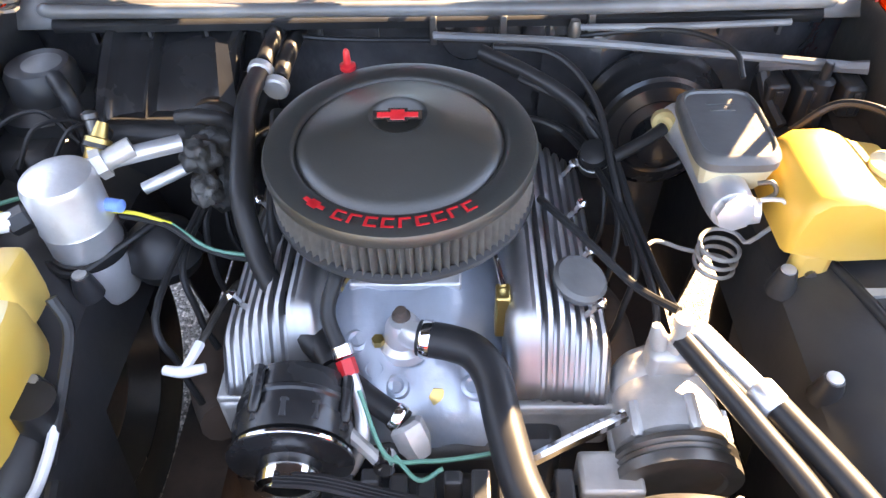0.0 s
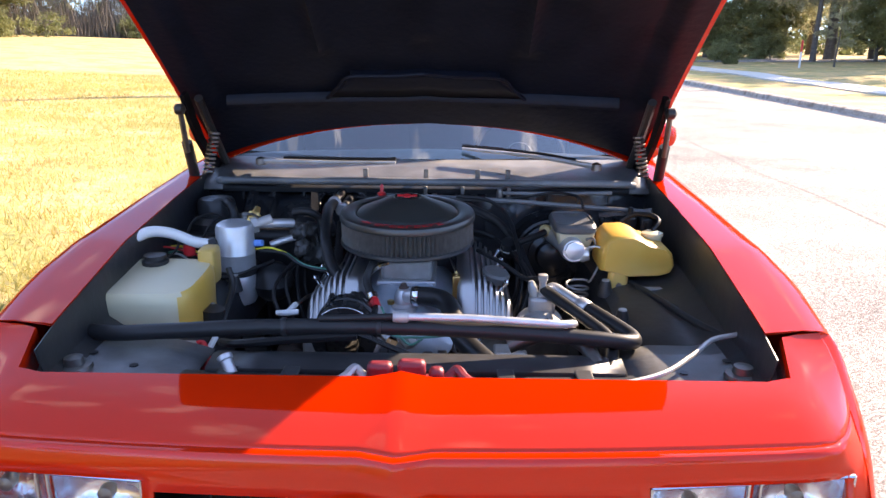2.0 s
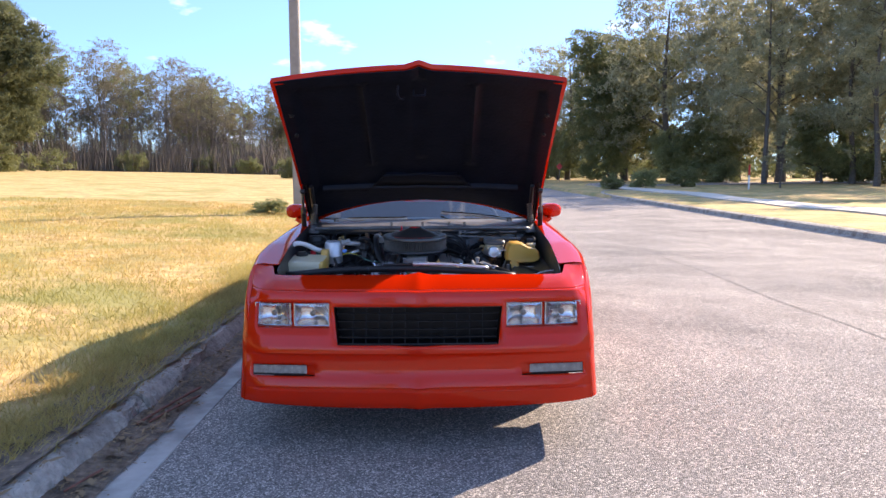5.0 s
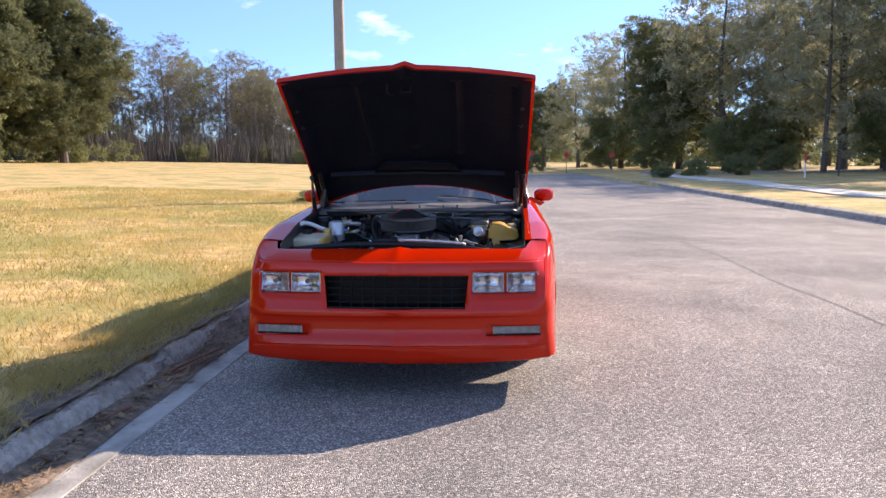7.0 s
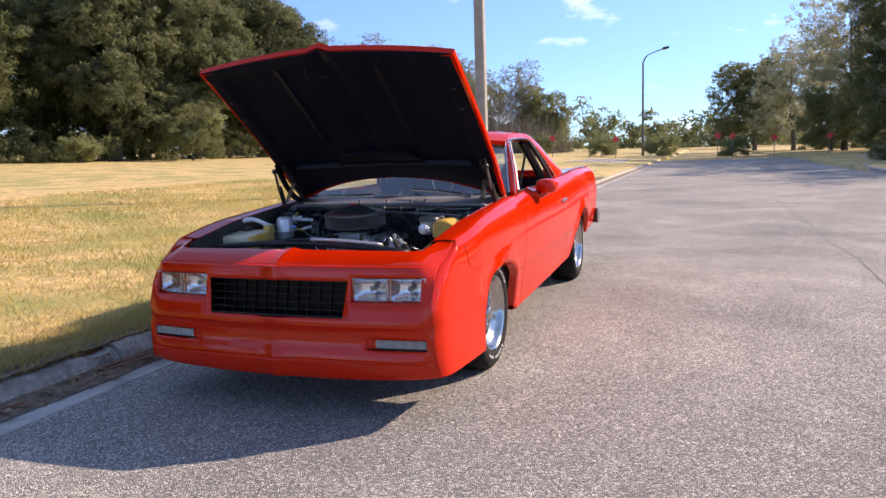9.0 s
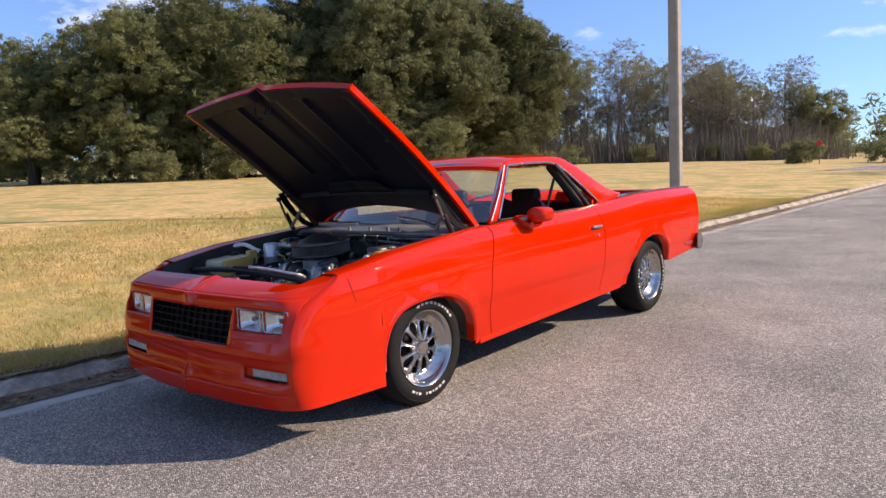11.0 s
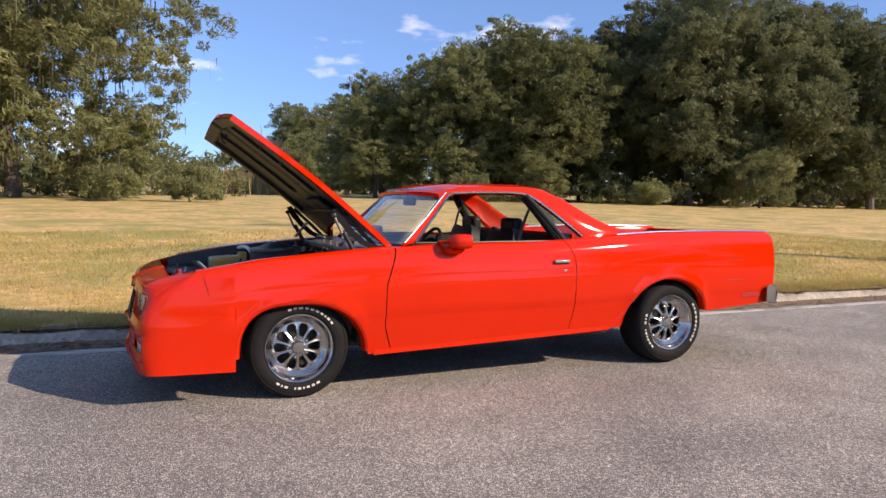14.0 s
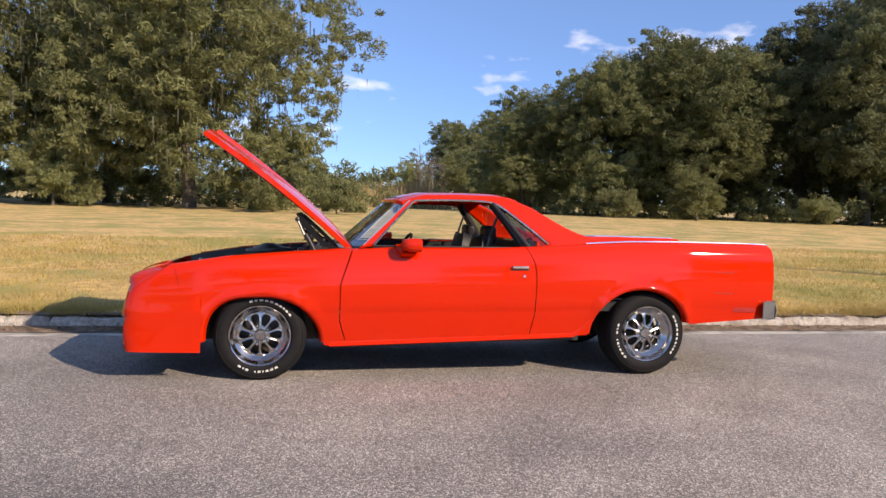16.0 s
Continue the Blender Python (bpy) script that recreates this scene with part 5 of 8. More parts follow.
def accumulator():
    a = part("accumulator", turned([(0.004, 0.885), (0.035, 0.885), (0.048, 0.878), (0.052, 0.866), (0.052, 0.80), (0.0535, 0.797), (0.052, 0.794), (0.052, 0.755), (0.05, 0.75)], Matrix.Translation((-0.515, -0.015, 0)), 40), M_ALU, car, "silver aluminium air conditioning accumulator")
    part("lower_can", turned([(0.05, 0.735), (0.052, 0.73), (0.052, 0.665), (0.046, 0.652), (0.03, 0.648), (0.003, 0.647)], Matrix.Translation((-0.515, -0.015, 0)), 40), M_ALU, a)
    part("band_clamp", turned([(0.052, 0.752), (0.0555, 0.75), (0.0555, 0.737), (0.052, 0.735)], Matrix.Translation((-0.515, -0.015, 0)), 40, caps=False), M_RUBBER, a)
    part("strap", pipe([(-0.59, -0.03, 0.73), (-0.52, -0.075, 0.742), (-0.46, -0.03, 0.755), (-0.42, 0.02, 0.76)], 0.006, 8), M_RUBBER, a)
    bm = bmesh.new()
    rod(bm, (-0.488, 0.02, 0.86), (-0.43, 0.055, 0.875), 0.016, 12)
    rod(bm, (-0.478, 0.027, 0.863), (-0.465, 0.034, 0.866), 0.024, 6)
    part("outlet_fitting", bm, M_ALUDULL, a)
    part("upper_pipe", pipe([(-0.46, 0.036, 0.866), (-0.42, 0.06, 0.862), (-0.375, 0.09, 0.855)], 0.0135, 12), M_ALU, a)
    part("lower_pipe", pipe([(-0.435, 0.05, 0.80), (-0.40, 0.065, 0.81), (-0.37, 0.085, 0.815)], 0.010, 10), M_ALU, a)
    part("pressure_switch", turned([(0.012, 0), (0.015, 0.004), (0.015, 0.02), (0.019, 0.022), (0.019, 0.036), (0.012, 0.038), (0.008, 0.06)], along((-0.485, 0.035, 0.862), (-0.47, 0.075, 0.905)), 14), M_BRASS, a, "brass and orange pressure switch")
    part("switch_collar", turned([(0.0195, 0.022), (0.0195, 0.029)], along((-0.485, 0.035, 0.862), (-0.47, 0.075, 0.905)), 14), M_PLASTIC, a)
    part("service_cap", turned([(0.010, 0), (0.010, 0.026), (0.006, 0.028)], along((-0.465, -0.01, 0.822), (-0.435, -0.018, 0.824)), 12), M_BLUEP, a, "blue service port cap")
    part("port_stem", turned([(0.009, -0.03), (0.009, 0.002)], along((-0.465, -0.01, 0.822), (-0.435, -0.018, 0.824)), 10), M_ALU, a)
    part("inlet_nut", turned([(0.014, 0), (0.019, 0.004), (0.019, 0.028), (0.014, 0.032)], along((-0.56, -0.04, 0.83), (-0.61, -0.075, 0.82)), 6), M_PLASTIC, a)
    part("white_hose", pipe([(-0.575, -0.05, 0.828), (-0.61, -0.075, 0.842), (-0.66, -0.09, 0.868), (-0.705, -0.12, 0.88), (-0.732, -0.17, 0.87), (-0.737, -0.215, 0.845)], 0.0145, 12), M_WHITE, car, "white painted refrigerant pipe")
    part("crimp", turned([(0.017, 0), (0.018, 0.004), (0.018, 0.035), (0.016, 0.04)], along((-0.737, -0.21, 0.848), (-0.744, -0.25, 0.81)), 14), M_ALU, car, "crimped hose ferrule")
    part("suction_hose", pipe([(-0.742, -0.24, 0.82), (-0.762, -0.33, 0.775), (-0.75, -0.44, 0.75), (-0.66, -0.505, 0.757), (-0.5, -0.53, 0.774), (-0.3, -0.528, 0.785), (-0.04, -0.522, 0.786), (0.18, -0.512, 0.775), (0.38, -0.50, 0.757), (0.465, -0.49, 0.745), (0.492, -0.46, 0.738), (0.475, -0.41, 0.742), (0.41, -0.29, 0.752)], 0.0175, 12), M_RUBBER, car, "thick black hose across the radiator")
    for x in (-0.27, -0.07):
        part("hose_tie", turned([(0.0195, 0), (0.0205, 0.002), (0.0205, 0.008), (0.0195, 0.01)], along((x, -0.527 + 0.02 * (x + 0.27), 0.785), (x + 0.2, -0.521, 0.785)), 14), M_PLASTIC, car)
    # wires behind the washer tank
    for k, (m, p) in enumerate(((M_YELLOWW, [(-0.78, 0.02, 0.78), (-0.70, 0.03, 0.80), (-0.62, 0.0, 0.79), (-0.57, 0.03, 0.80)]), (M_RED, [(-0.77, 0.0, 0.78), (-0.72, -0.02, 0.81), (-0.66, -0.02, 0.80), (-0.6, 0.02, 0.76)]), (M_GREENW, [(-0.76, 0.04, 0.77), (-0.7, 0.0, 0.79), (-0.64, 0.02, 0.80), (-0.58, 0.05, 0.8)]), (M_RUBBER, [(-0.75, 0.1, 0.8), (-0.7, 0.05, 0.82), (-0.67, -0.05, 0.81), (-0.70, -0.12, 0.78)]), (M_WHITE, [(-0.76, -0.02, 0.77), (-0.71, 0.02, 0.78), (-0.65, -0.03, 0.78), (-0.62, -0.08, 0.76)]))):
        part("wire", pipe(p, 0.0035, 6), m, car)
    part("bulb_connector", turned([(0.010, 0), (0.016, 0.006), (0.016, 0.03), (0.012, 0.034)], Matrix.Translation((-0.625, -0.07, 0.80)), 12), M_RED, car)
    part("wire_loom", pipe([(-0.45, -0.01, 0.80), (-0.38, -0.03, 0.80), (-0.33, -0.05, 0.775), (-0.27, -0.06, 0.76), (-0.22, -0.05, 0.76)], 0.005, 8), M_RUBBER, car)
    part("wire", pipe([(-0.47, 0.0, 0.80), (-0.42, -0.02, 0.812), (-0.37, -0.03, 0.80)], 0.003, 6), M_YELLOWW, car)
    part("wire", pipe([(-0.37, -0.03, 0.80), (-0.31, -0.055, 0.772), (-0.22, -0.06, 0.762)], 0.003, 6), M_GREENW, car)
    part("vacuum_reservoir", turned([(0.003, 0.058), (0.03, 0.052), (0.052, 0.03), (0.060, 0.0), (0.062, -0.004), (0.052, -0.03), (0.03, -0.05), (0.003, -0.056)], Matrix.Translation((-0.425, 0.02, 0.70)), 28), M_PLASTIC, car, "round black vacuum reservoir")


def tanks():
    # washer bottle with a rounded body
    def body(bm, x0, x1, y0, y1, z0, z1, r, slope=0.0):
        rows = []
        for z, k in ((z0, 0.9), (z0 + 0.02, 0.98), (z1 - 0.03, 1.0), (z1 - 0.012, 0.985), (z1 - 0.003, 0.93), (z1, 0.8)):
            cx, cy = (x0 + x1) / 2, (y0 + y1) / 2
            ring = []
            for i in range(33):
                a = 2 * math.pi * i / 32
                ca, sa = math.cos(a), math.sin(a)
                px = math.copysign(abs(ca) ** 0.42, ca) * (x1 - x0) / 2
                py = math.copysign(abs(sa) ** 0.42, sa) * (y1 - y0) / 2
                ring.append((cx + px * k, cy + py * k, z + slope * py * (1 if z > z1 - 0.05 else 0)))
            rows.append(ring)
        sheet(bm, rows)
        bmesh.ops.remove_doubles(bm, verts=bm.verts, dist=0.0003)
        bmesh.ops.holes_fill(bm, edges=bm.edges, sides=60)
        return bm
    w = part("washer_bottle", body(bmesh.new(), -0.765, -0.515, -0.40, -0.15, 0.58, 0.815, 0.03, 0.06), M_CREAM, car, "cream washer bottle, its sunward side coloured amber for light passing through")
    w.data.materials.append(M_YELLOW)
    # faces turned sunward take the amber of sun shining through the plastic
    for p in w.data.polygons:
        if p.normal.x > 0.45:
            p.material_index = 1
    part("bottle_cap", turned([(0.032, 0), (0.033, 0.004), (0.033, 0.02), (0.027, 0.024), (0.027, 0.034), (0.004, 0.036)], Matrix.Translation((-0.665, -0.20, 0.808)), 24), M_PLASTIC, w, "black cap")
    part("handle_lug", body(bmesh.new(), -0.565, -0.52, -0.19, -0.12, 0.76, 0.85, 0.01), M_YELLOW, w)
    part("pump", turned([(0.03, 0), (0.03, 0.07)], along((-0.51, -0.28, 0.66), (-0.50, -0.28, 0.74)), 16), M_PLASTIC, w)
    part("pump_hose", pipe([(-0.49, -0.17, 0.80), (-0.475, -0.19, 0.76), (-0.475, -0.25, 0.72), (-0.485, -0.33, 0.66)], 0.008, 8), M_PLASTIC, car)
    part("white_tube", pipe([(-0.478, -0.25, 0.715), (-0.482, -0.31, 0.68), (-0.488, -0.36, 0.66), (-0.495, -0.38, 0.655)], 0.0075, 8), M_WHITE, car, "white plastic tube")
    # overflow tank
    bm = bmesh.new()
    front = [(0.492, 0.772), (0.494, 0.815), (0.503, 0.852), (0.522, 0.868), (0.572, 0.870), (0.598, 0.860), (0.622, 0.846), (0.665, 0.838), (0.683, 0.822), (0.692, 0.788), (0.683, 0.768), (0.655, 0.758), (0.57, 0.754)]
    rings = []
    for y, k in ((-0.075, 0.90), (-0.070, 0.965), (-0.060, 1.0), (0.0, 1.0), (0.065, 0.985), (0.085, 0.95), (0.092, 0.88)):
        rings.append([bm.verts.new((0.592 + (x - 0.592) * k, y, 0.81 + (z - 0.81) * k + 0.02 * (y + 0.07) * (1 if z > 0.8 else 0))) for x, z in front])
    for p, q in zip(rings, rings[1:]):
        for i in range(len(front)):
            bm.faces.new((p[i], p[(i + 1) % len(front)], q[(i + 1) % len(front)], q[i]))
    bm.faces.new(rings[0][::-1])
    bm.faces.new(rings[-1])
    t = part("coolant_tank", bm, M_YELLOW, car, "yellowed translucent coolant overflow tank")
    part("neck", turned([(0.026, -0.01), (0.026, 0.006), (0.030, 0.008), (0.030, 0.016), (0.02, 0.02), (0.003, 0.021)], Matrix.Translation((0.648, 0.02, 0.842)), 20), M_CREAM, t)
    part("mount_tab", box(0.515, 0.570, -0.074, -0.045, 0.712, 0.775), M_YELLOW, t, bevel=0.012)
    part("tab_bolt", turned([(0.008, 0), (0.008, 0.005), (0.003, 0.006)], along((0.543, -0.074, 0.732), (0.543, -0.1, 0.732)), 8), M_STEEL, t)
    part("overflow_hose", pipe([(0.648, 0.02, 0.862), (0.672, 0.05, 0.885), (0.655, 0.10, 0.89), (0.61, 0.14, 0.875), (0.56, 0.15, 0.82)], 0.0065, 8), M_RUBBER, car)
    part("corrugated_loom", pipe([(0.57, -0.03, 0.735), (0.60, -0.12, 0.735), (0.63, -0.22, 0.735), (0.66, -0.33, 0.735), (0.70, -0.45, 0.74)], 0.009, 10), M_PLASTIC, car)
    part("bare_strap", box(0.60, 0.68, -0.125, -0.11, 0.735, 0.742), M_ALUDULL, car)
    # relay bracket beside the brake booster
    lo, hi = Vector((0.562, 0.325, 0.832)), Vector((0.712, 0.265, 0.862))
    r = part("relay_bracket", pipe([lo, lo.lerp(hi, 0.3) + Vector((0, 0, 0.003)), lo.lerp(hi, 0.7), hi], [0.011, 0.008, 0.009, 0.012], 6, 3), M_COWL, car, "worn bracket edge with black moulded relays below")
    for u, w, h in ((0.15, 0.020, 0.07), (0.5, 0.026, 0.085), (0.85, 0.018, 0.06)):
        q = lo.lerp(hi, u)
        part("relay", box(q.x - w, q.x + w, q.y - 0.045, q.y + 0.03, q.z - h - 0.01, q.z - 0.012), M_PLASTIC, r, bevel=0.006)
        part("relay_rib", box(q.x - w * 0.3, q.x + w * 0.3, q.y - 0.05, q.y - 0.044, q.z - h, q.z - 0.02), M_PLASTIC, r, bevel=0.002)
    part("solenoid", turned([(0.006, 0.03), (0.008, 0.028), (0.009, 0.0), (0.02, -0.004), (0.021, -0.05), (0.015, -0.055)], Matrix.Translation((0.645, 0.262, 0.845)), 18), M_PLASTIC, r)
    part("relay_tray", box(0.555, 0.735, 0.20, 0.31, 0.735, 0.75), M_PLASTIC, r, bevel=0.004)
    part("relay_arm", pipe([(0.566, 0.315, 0.825), (0.575, 0.28, 0.79), (0.59, 0.24, 0.765)], 0.012, 8), M_PLASTIC, r)


def brakes():
    b = part("brake_booster", turned([(0.13, 0), (0.137, 0.01), (0.137, 0.02), (0.13, 0.028), (0.124, 0.034), (0.122, 0.05), (0.117, 0.056), (0.112, 0.072), (0.104, 0.075), (0.098, 0.085), (0.075, 0.09), (0.07, 0.086), (0.05, 0.09), (0.045, 0.12), (0.03, 0.125)], along((0.405, 0.38, 0.70), (0.405, 0.2, 0.715)), 48), M_GLOSSP, car, "black brake booster on the firewall")
    part("check_valve", turned([(0.014, 0), (0.019, 0.004), (0.019, 0.018), (0.012, 0.024)], along((0.372, 0.195, 0.815), (0.366, 0.13, 0.83)), 14), M_TAN, b, "tan vacuum check valve")
    part("vacuum_hose", pipe([(0.368, 0.165, 0.818), (0.335, 0.145, 0.808), (0.283, 0.118, 0.796)], 0.010, 10), M_RUBBER, b)
    m = part("master_cylinder", pipe([(0.40, 0.22, 0.80), (0.42, 0.12, 0.805), (0.424, 0.0, 0.812), (0.424, -0.03, 0.815)], [0.03, 0.034, 0.034, 0.03], 16, 4), M_ALU, car, "cast aluminium master cylinder with reservoir")
    part("outlet_boss", turned([(0.02, 0), (0.026, 0.003), (0.026, 0.024), (0.012, 0.028)], along((0.424, -0.02, 0.816), (0.424, -0.07, 0.82)), 8), M_ALU, m)
    part("side_boss", turned([(0.018, 0), (0.022, 0.01), (0.018, 0.03)], along((0.44, -0.01, 0.80), (0.48, -0.02, 0.805)), 10), M_ALU, m)
    rows = []
    for z, k in ((0.805, 0.72), (0.83, 0.86), (0.855, 0.94)):
        rows.append([(0.435 + 0.055 * k * sx, 0.092 + 0.085 * k * sy, z) for sx, sy in ((-1, -0.9), (-0.9, -1), (0.9, -1), (1, -0.9), (1, 0.9), (0.9, 1), (-0.9, 1), (-1, 0.9), (-1, -0.9))])
    part("reservoir", sheet(bmesh.new(), rows), M_CREAM, m, "tan plastic reservoir", solid=0.003)
    rows = []
    for z, k in ((0.852, 0.99), (0.858, 1.06), (0.870, 1.06), (0.878, 0.98), (0.880, 0.93), (0.8795, 0.90), (0.876, 0.88), (0.877, 0.5)):
        rows.append([(0.435 + 0.058 * k * math.copysign(abs(math.cos(a)) ** 0.4, math.cos(a)), 0.095 + 0.088 * k * math.copysign(abs(math.sin(a)) ** 0.4, math.sin(a)), z) for a in np.linspace(0, 2 * math.pi, 41)])
    bm = sheet(bmesh.new(), rows)
    bmesh.ops.remove_doubles(bm, verts=bm.verts, dist=0.0003)
    bmesh.ops.holes_fill(bm, edges=[e for e in bm.edges if e.is_boundary and e.verts[0].co.z > 0.87], sides=60)
    part("reservoir_lid", bm, M_LIDGREY, m, "dark grey moulded lid")
    for i, (x, w) in enumerate(((0.435, 0.04), (0.435, 0.036))):
        part("lid_mark", box(x - w / 2, x + w / 2, 0.140 - i * 0.016, 0.144 - i * 0.016, 0.876, 0.8785), M_LIDGREY, m)
    coil = []
    for i in range(60):
        a = i / 60 * 2 * math.pi * 3.2
        coil.append((0.447 + 0.031 * math.cos(a), 0.018 + 0.031 * math.sin(a), 0.712 - 0.062 * i / 60))
    part("brake_line", pipe([(0.465, -0.015, 0.822), (0.492, -0.02, 0.826), (0.505, -0.028, 0.81), (0.495, -0.01, 0.76), (0.482, 0.005, 0.72)] + coil, 0.0035, 8, 2), M_ALUDULL, m, "steel brake line wound in a coil")
    part("brake_line", pipe([(0.47, -0.005, 0.81), (0.485, -0.01, 0.83), (0.478, -0.005, 0.845), (0.46, 0.0, 0.84)], 0.0035, 8), M_STEEL, m)
    part("brake_line", pipe([coil[-1], (0.41, 0.05, 0.66), (0.36, 0.05, 0.68), (0.33, 0.02, 0.70), (0.30, 0.03, 0.71)], 0.0035, 8), M_ALUDULL, m)


ENG = -0.035
BANK = -0.02


def valve_cover(side):
    prof = [(0.122, 0.64), (0.124, 0.752), (0.128, 0.770), (0.137, 0.780), (0.150, 0.783), (0.156, 0.781)]
    for i in range(-2, 5):
        x, z = 0.192 + 0.0155 * i, 0.776 - 0.0135 * max(i, -0.3)
        prof += [(x, z + 0.004), (x + 0.005, z + 0.001), (x + 0.0075, z - 0.018), (x + 0.0125, z - 0.019)]
    prof += [(0.264, 0.715), (0.267, 0.70), (0.267, 0.66)]
    y0, y1 = (-0.226, 0.23) if side < 0 else (-0.243, 0.21)
    rows = []
    for y, k in ((y0, 0.02), (y0 + 0.012, 0.24), (y0 + 0.034, 0.64), (y0 + 0.048, 0.88), (y0 + 0.058, 0.97), (y0 + 0.072, 1.0), (y0 + 0.2, 1.0), (y0 + 0.4, 1.0), (y1 - 0.03, 1.0), (y1 - 0.01, 0.9), (y1, 0.6)):
        rows.append([(BANK + side * (0.19 + (x - 0.19) * (0.92 + 0.08 * k)), y, 0.64 + (z - 0.64) * (0.22 + 0.78 * k)) for x, z in prof])
    v = part("valve_cover", sheet(bmesh.new(), rows), M_POLALU, car, "finned polished aluminium valve cover", solid=0.002, crisp=False)
    for i in range(4):
        y = y0 + 0.09 + 0.1 * i
        c = Vector((BANK + side * 0.240, y, 0.748))
        part("cover_bolt", turned([(0.005, -0.012), (0.005, 0.016), (0.009, 0.016), (0.009, 0.021), (0.004, 0.026)], along(c, c + Vector((side * 0.6, 0, 1))), 8), M_CHROME, v)
    part("flange", box(BANK + side * 0.1, BANK + side * 0.275, y0 - 0.004, y1 + 0.006, 0.64, 0.658), M_ALUDULL, v, bevel=0.004)
    if side > 0:
        c = Vector((BANK + 0.222, -0.121, 0.768))
        cap = turned([(0.03, -0.01), (0.038, 0.004), (0.0385, 0.012), (0.033, 0.018), (0.002, 0.019)], along(c, c + Vector((0.25, -0.15, 1))), 28)
        o = part("oil_cap", cap, M_LIDGREY, v, "dark grey oil filler cap")
    return v


def engine():
    bm = bmesh.new()
    bx(bm, ENG - 0.22, ENG + 0.22, -0.28, 0.25, 0.30, 0.60)
    bx(bm, ENG - 0.12, ENG + 0.12, -0.40, -0.28, 0.28, 0.56)
    part("engine_block", bm, M_BLACKP, car, "black painted engine block", bevel=0.02)
    for side in (1, -1):
        valve_cover(side)
        part("cylinder_head", box(BANK + side * 0.11, BANK + side * 0.275, -0.235, 0.22, 0.54, 0.65), M_ALUDULL, car, bevel=0.01)
        part("exhaust_manifold", pipe([(ENG + side * 0.28, -0.2, 0.55), (ENG + side * 0.33, -0.1, 0.52), (ENG + side * 0.335, 0.05, 0.5), (ENG + side * 0.30, 0.2, 0.42), (ENG + side * 0.28, 0.3, 0.3)], 0.035, 12), M_RUST, car, "dark rusty exhaust manifold")
    # intake manifold
    rows = []
    for y, h, w in ((-0.268, 0.60, 0.11), (-0.263, 0.64, 0.125), (-0.25, 0.662, 0.128), (-0.215, 0.678, 0.13), (-0.16, 0.70, 0.135), (-0.11, 0.73, 0.135), (0.0, 0.745, 0.135), (0.15, 0.72, 0.13), (0.2, 0.66, 0.12)):
        rows.append([(ENG + w * u, y, 0.60 + (h - 0.60) * (1 - 0.35 * abs(u) ** 3) + 0.012 * math.sin(u * 7 + y * 12) * (1 - u * u)) for u in np.linspace(-1, 1, 21)])
    im = part("intake_manifold", sheet(bmesh.new(), rows), M_BLUEALU, car, "pale blue-silver intake manifold", solid=0.006)
    for x, y, z in ((-0.075, -0.205, 0.685), (-0.045, -0.225, 0.676), (0.06, -0.225, 0.676), (0.065, -0.185, 0.69), (-0.10, -0.165, 0.70), (-0.125, -0.215, 0.67)):
        part("boss", turned([(0.02, -0.02), (0.017, 0.006), (0.012, 0.008), (0.008, 0.004), (0.002, 0.004)], along((x, y, z), (x, y - 0.3, z + 1)), 14), M_BLUEALU, im)
    part("brass_plug", turned([(0.013, -0.004), (0.013, 0.012), (0.006, 0.014)], along((0.012, -0.228, 0.66), (0.012, -0.5, 0.95)), 6), M_BRASS, im, "brass plug")
    # carburettor hidden under the air cleaner
    cb = part("carburettor", box(ENG - 0.07, ENG + 0.07, -0.09, 0.09, 0.74, 0.80), M_ALUDULL, car, bevel=0.012)
    part("carb_base", box(ENG - 0.08, ENG + 0.08, -0.1, 0.1, 0.73, 0.745), M_ALU, cb, bevel=0.004)
    part("throttle_bracket", box(ENG + 0.125, ENG + 0.145, -0.16, -0.13, 0.70, 0.78), M_BRASS, cb, bevel=0.003)
    part("throttle_rod", pipe([(ENG + 0.135, -0.14, 0.785), (ENG + 0.12, -0.06, 0.80)], 0.004, 8, 1), M_CHROME, cb)
    # thermostat housing and radiator hose
    th = part("thermostat_housing", turned([(0.036, -0.01), (0.036, 0.006), (0.027, 0.012), (0.025, 0.035), (0.018, 0.048), (0.003, 0.05)], Matrix.Translation((-0.035, -0.165, 0.698)), 22), M_ALU, car, "cast thermostat housing")
    part("temp_sender", turned([(0.013, 0), (0.013, 0.012), (0.009, 0.014), (0.008, 0.022)], Matrix.Translation((-0.037, -0.160, 0.738)), 14), M_RUST, th)
    part("water_neck", pipe([(-0.035, -0.168, 0.725), (-0.015, -0.185, 0.735), (0.01, -0.194, 0.736)], 0.0195, 14), M_ALU, th)
    part("ear_bolt", turned([(0.009, 0), (0.009, 0.01)], Matrix.Translation((-0.07, -0.175, 0.708)), 6), M_BRASS, th)
    part("hose_clamp", turned([(0.0255, 0), (0.0265, 0.002), (0.0265, 0.012), (0.0255, 0.014)], along((-0.008, -0.189, 0.736), (0.06, -0.205, 0.737)), 20), M_CHROME, car, "steel hose clamp")
    part("radiator_hose", pipe([(-0.012, -0.188, 0.736), (0.03, -0.199, 0.738), (0.062, -0.215, 0.737), (0.083, -0.25, 0.731), (0.095, -0.31, 0.72), (0.115, -0.39, 0.705), (0.155, -0.47, 0.695), (0.19, -0.53, 0.69)], 0.0245, 16), M_RUBBER, car, "thick black upper radiator hose")
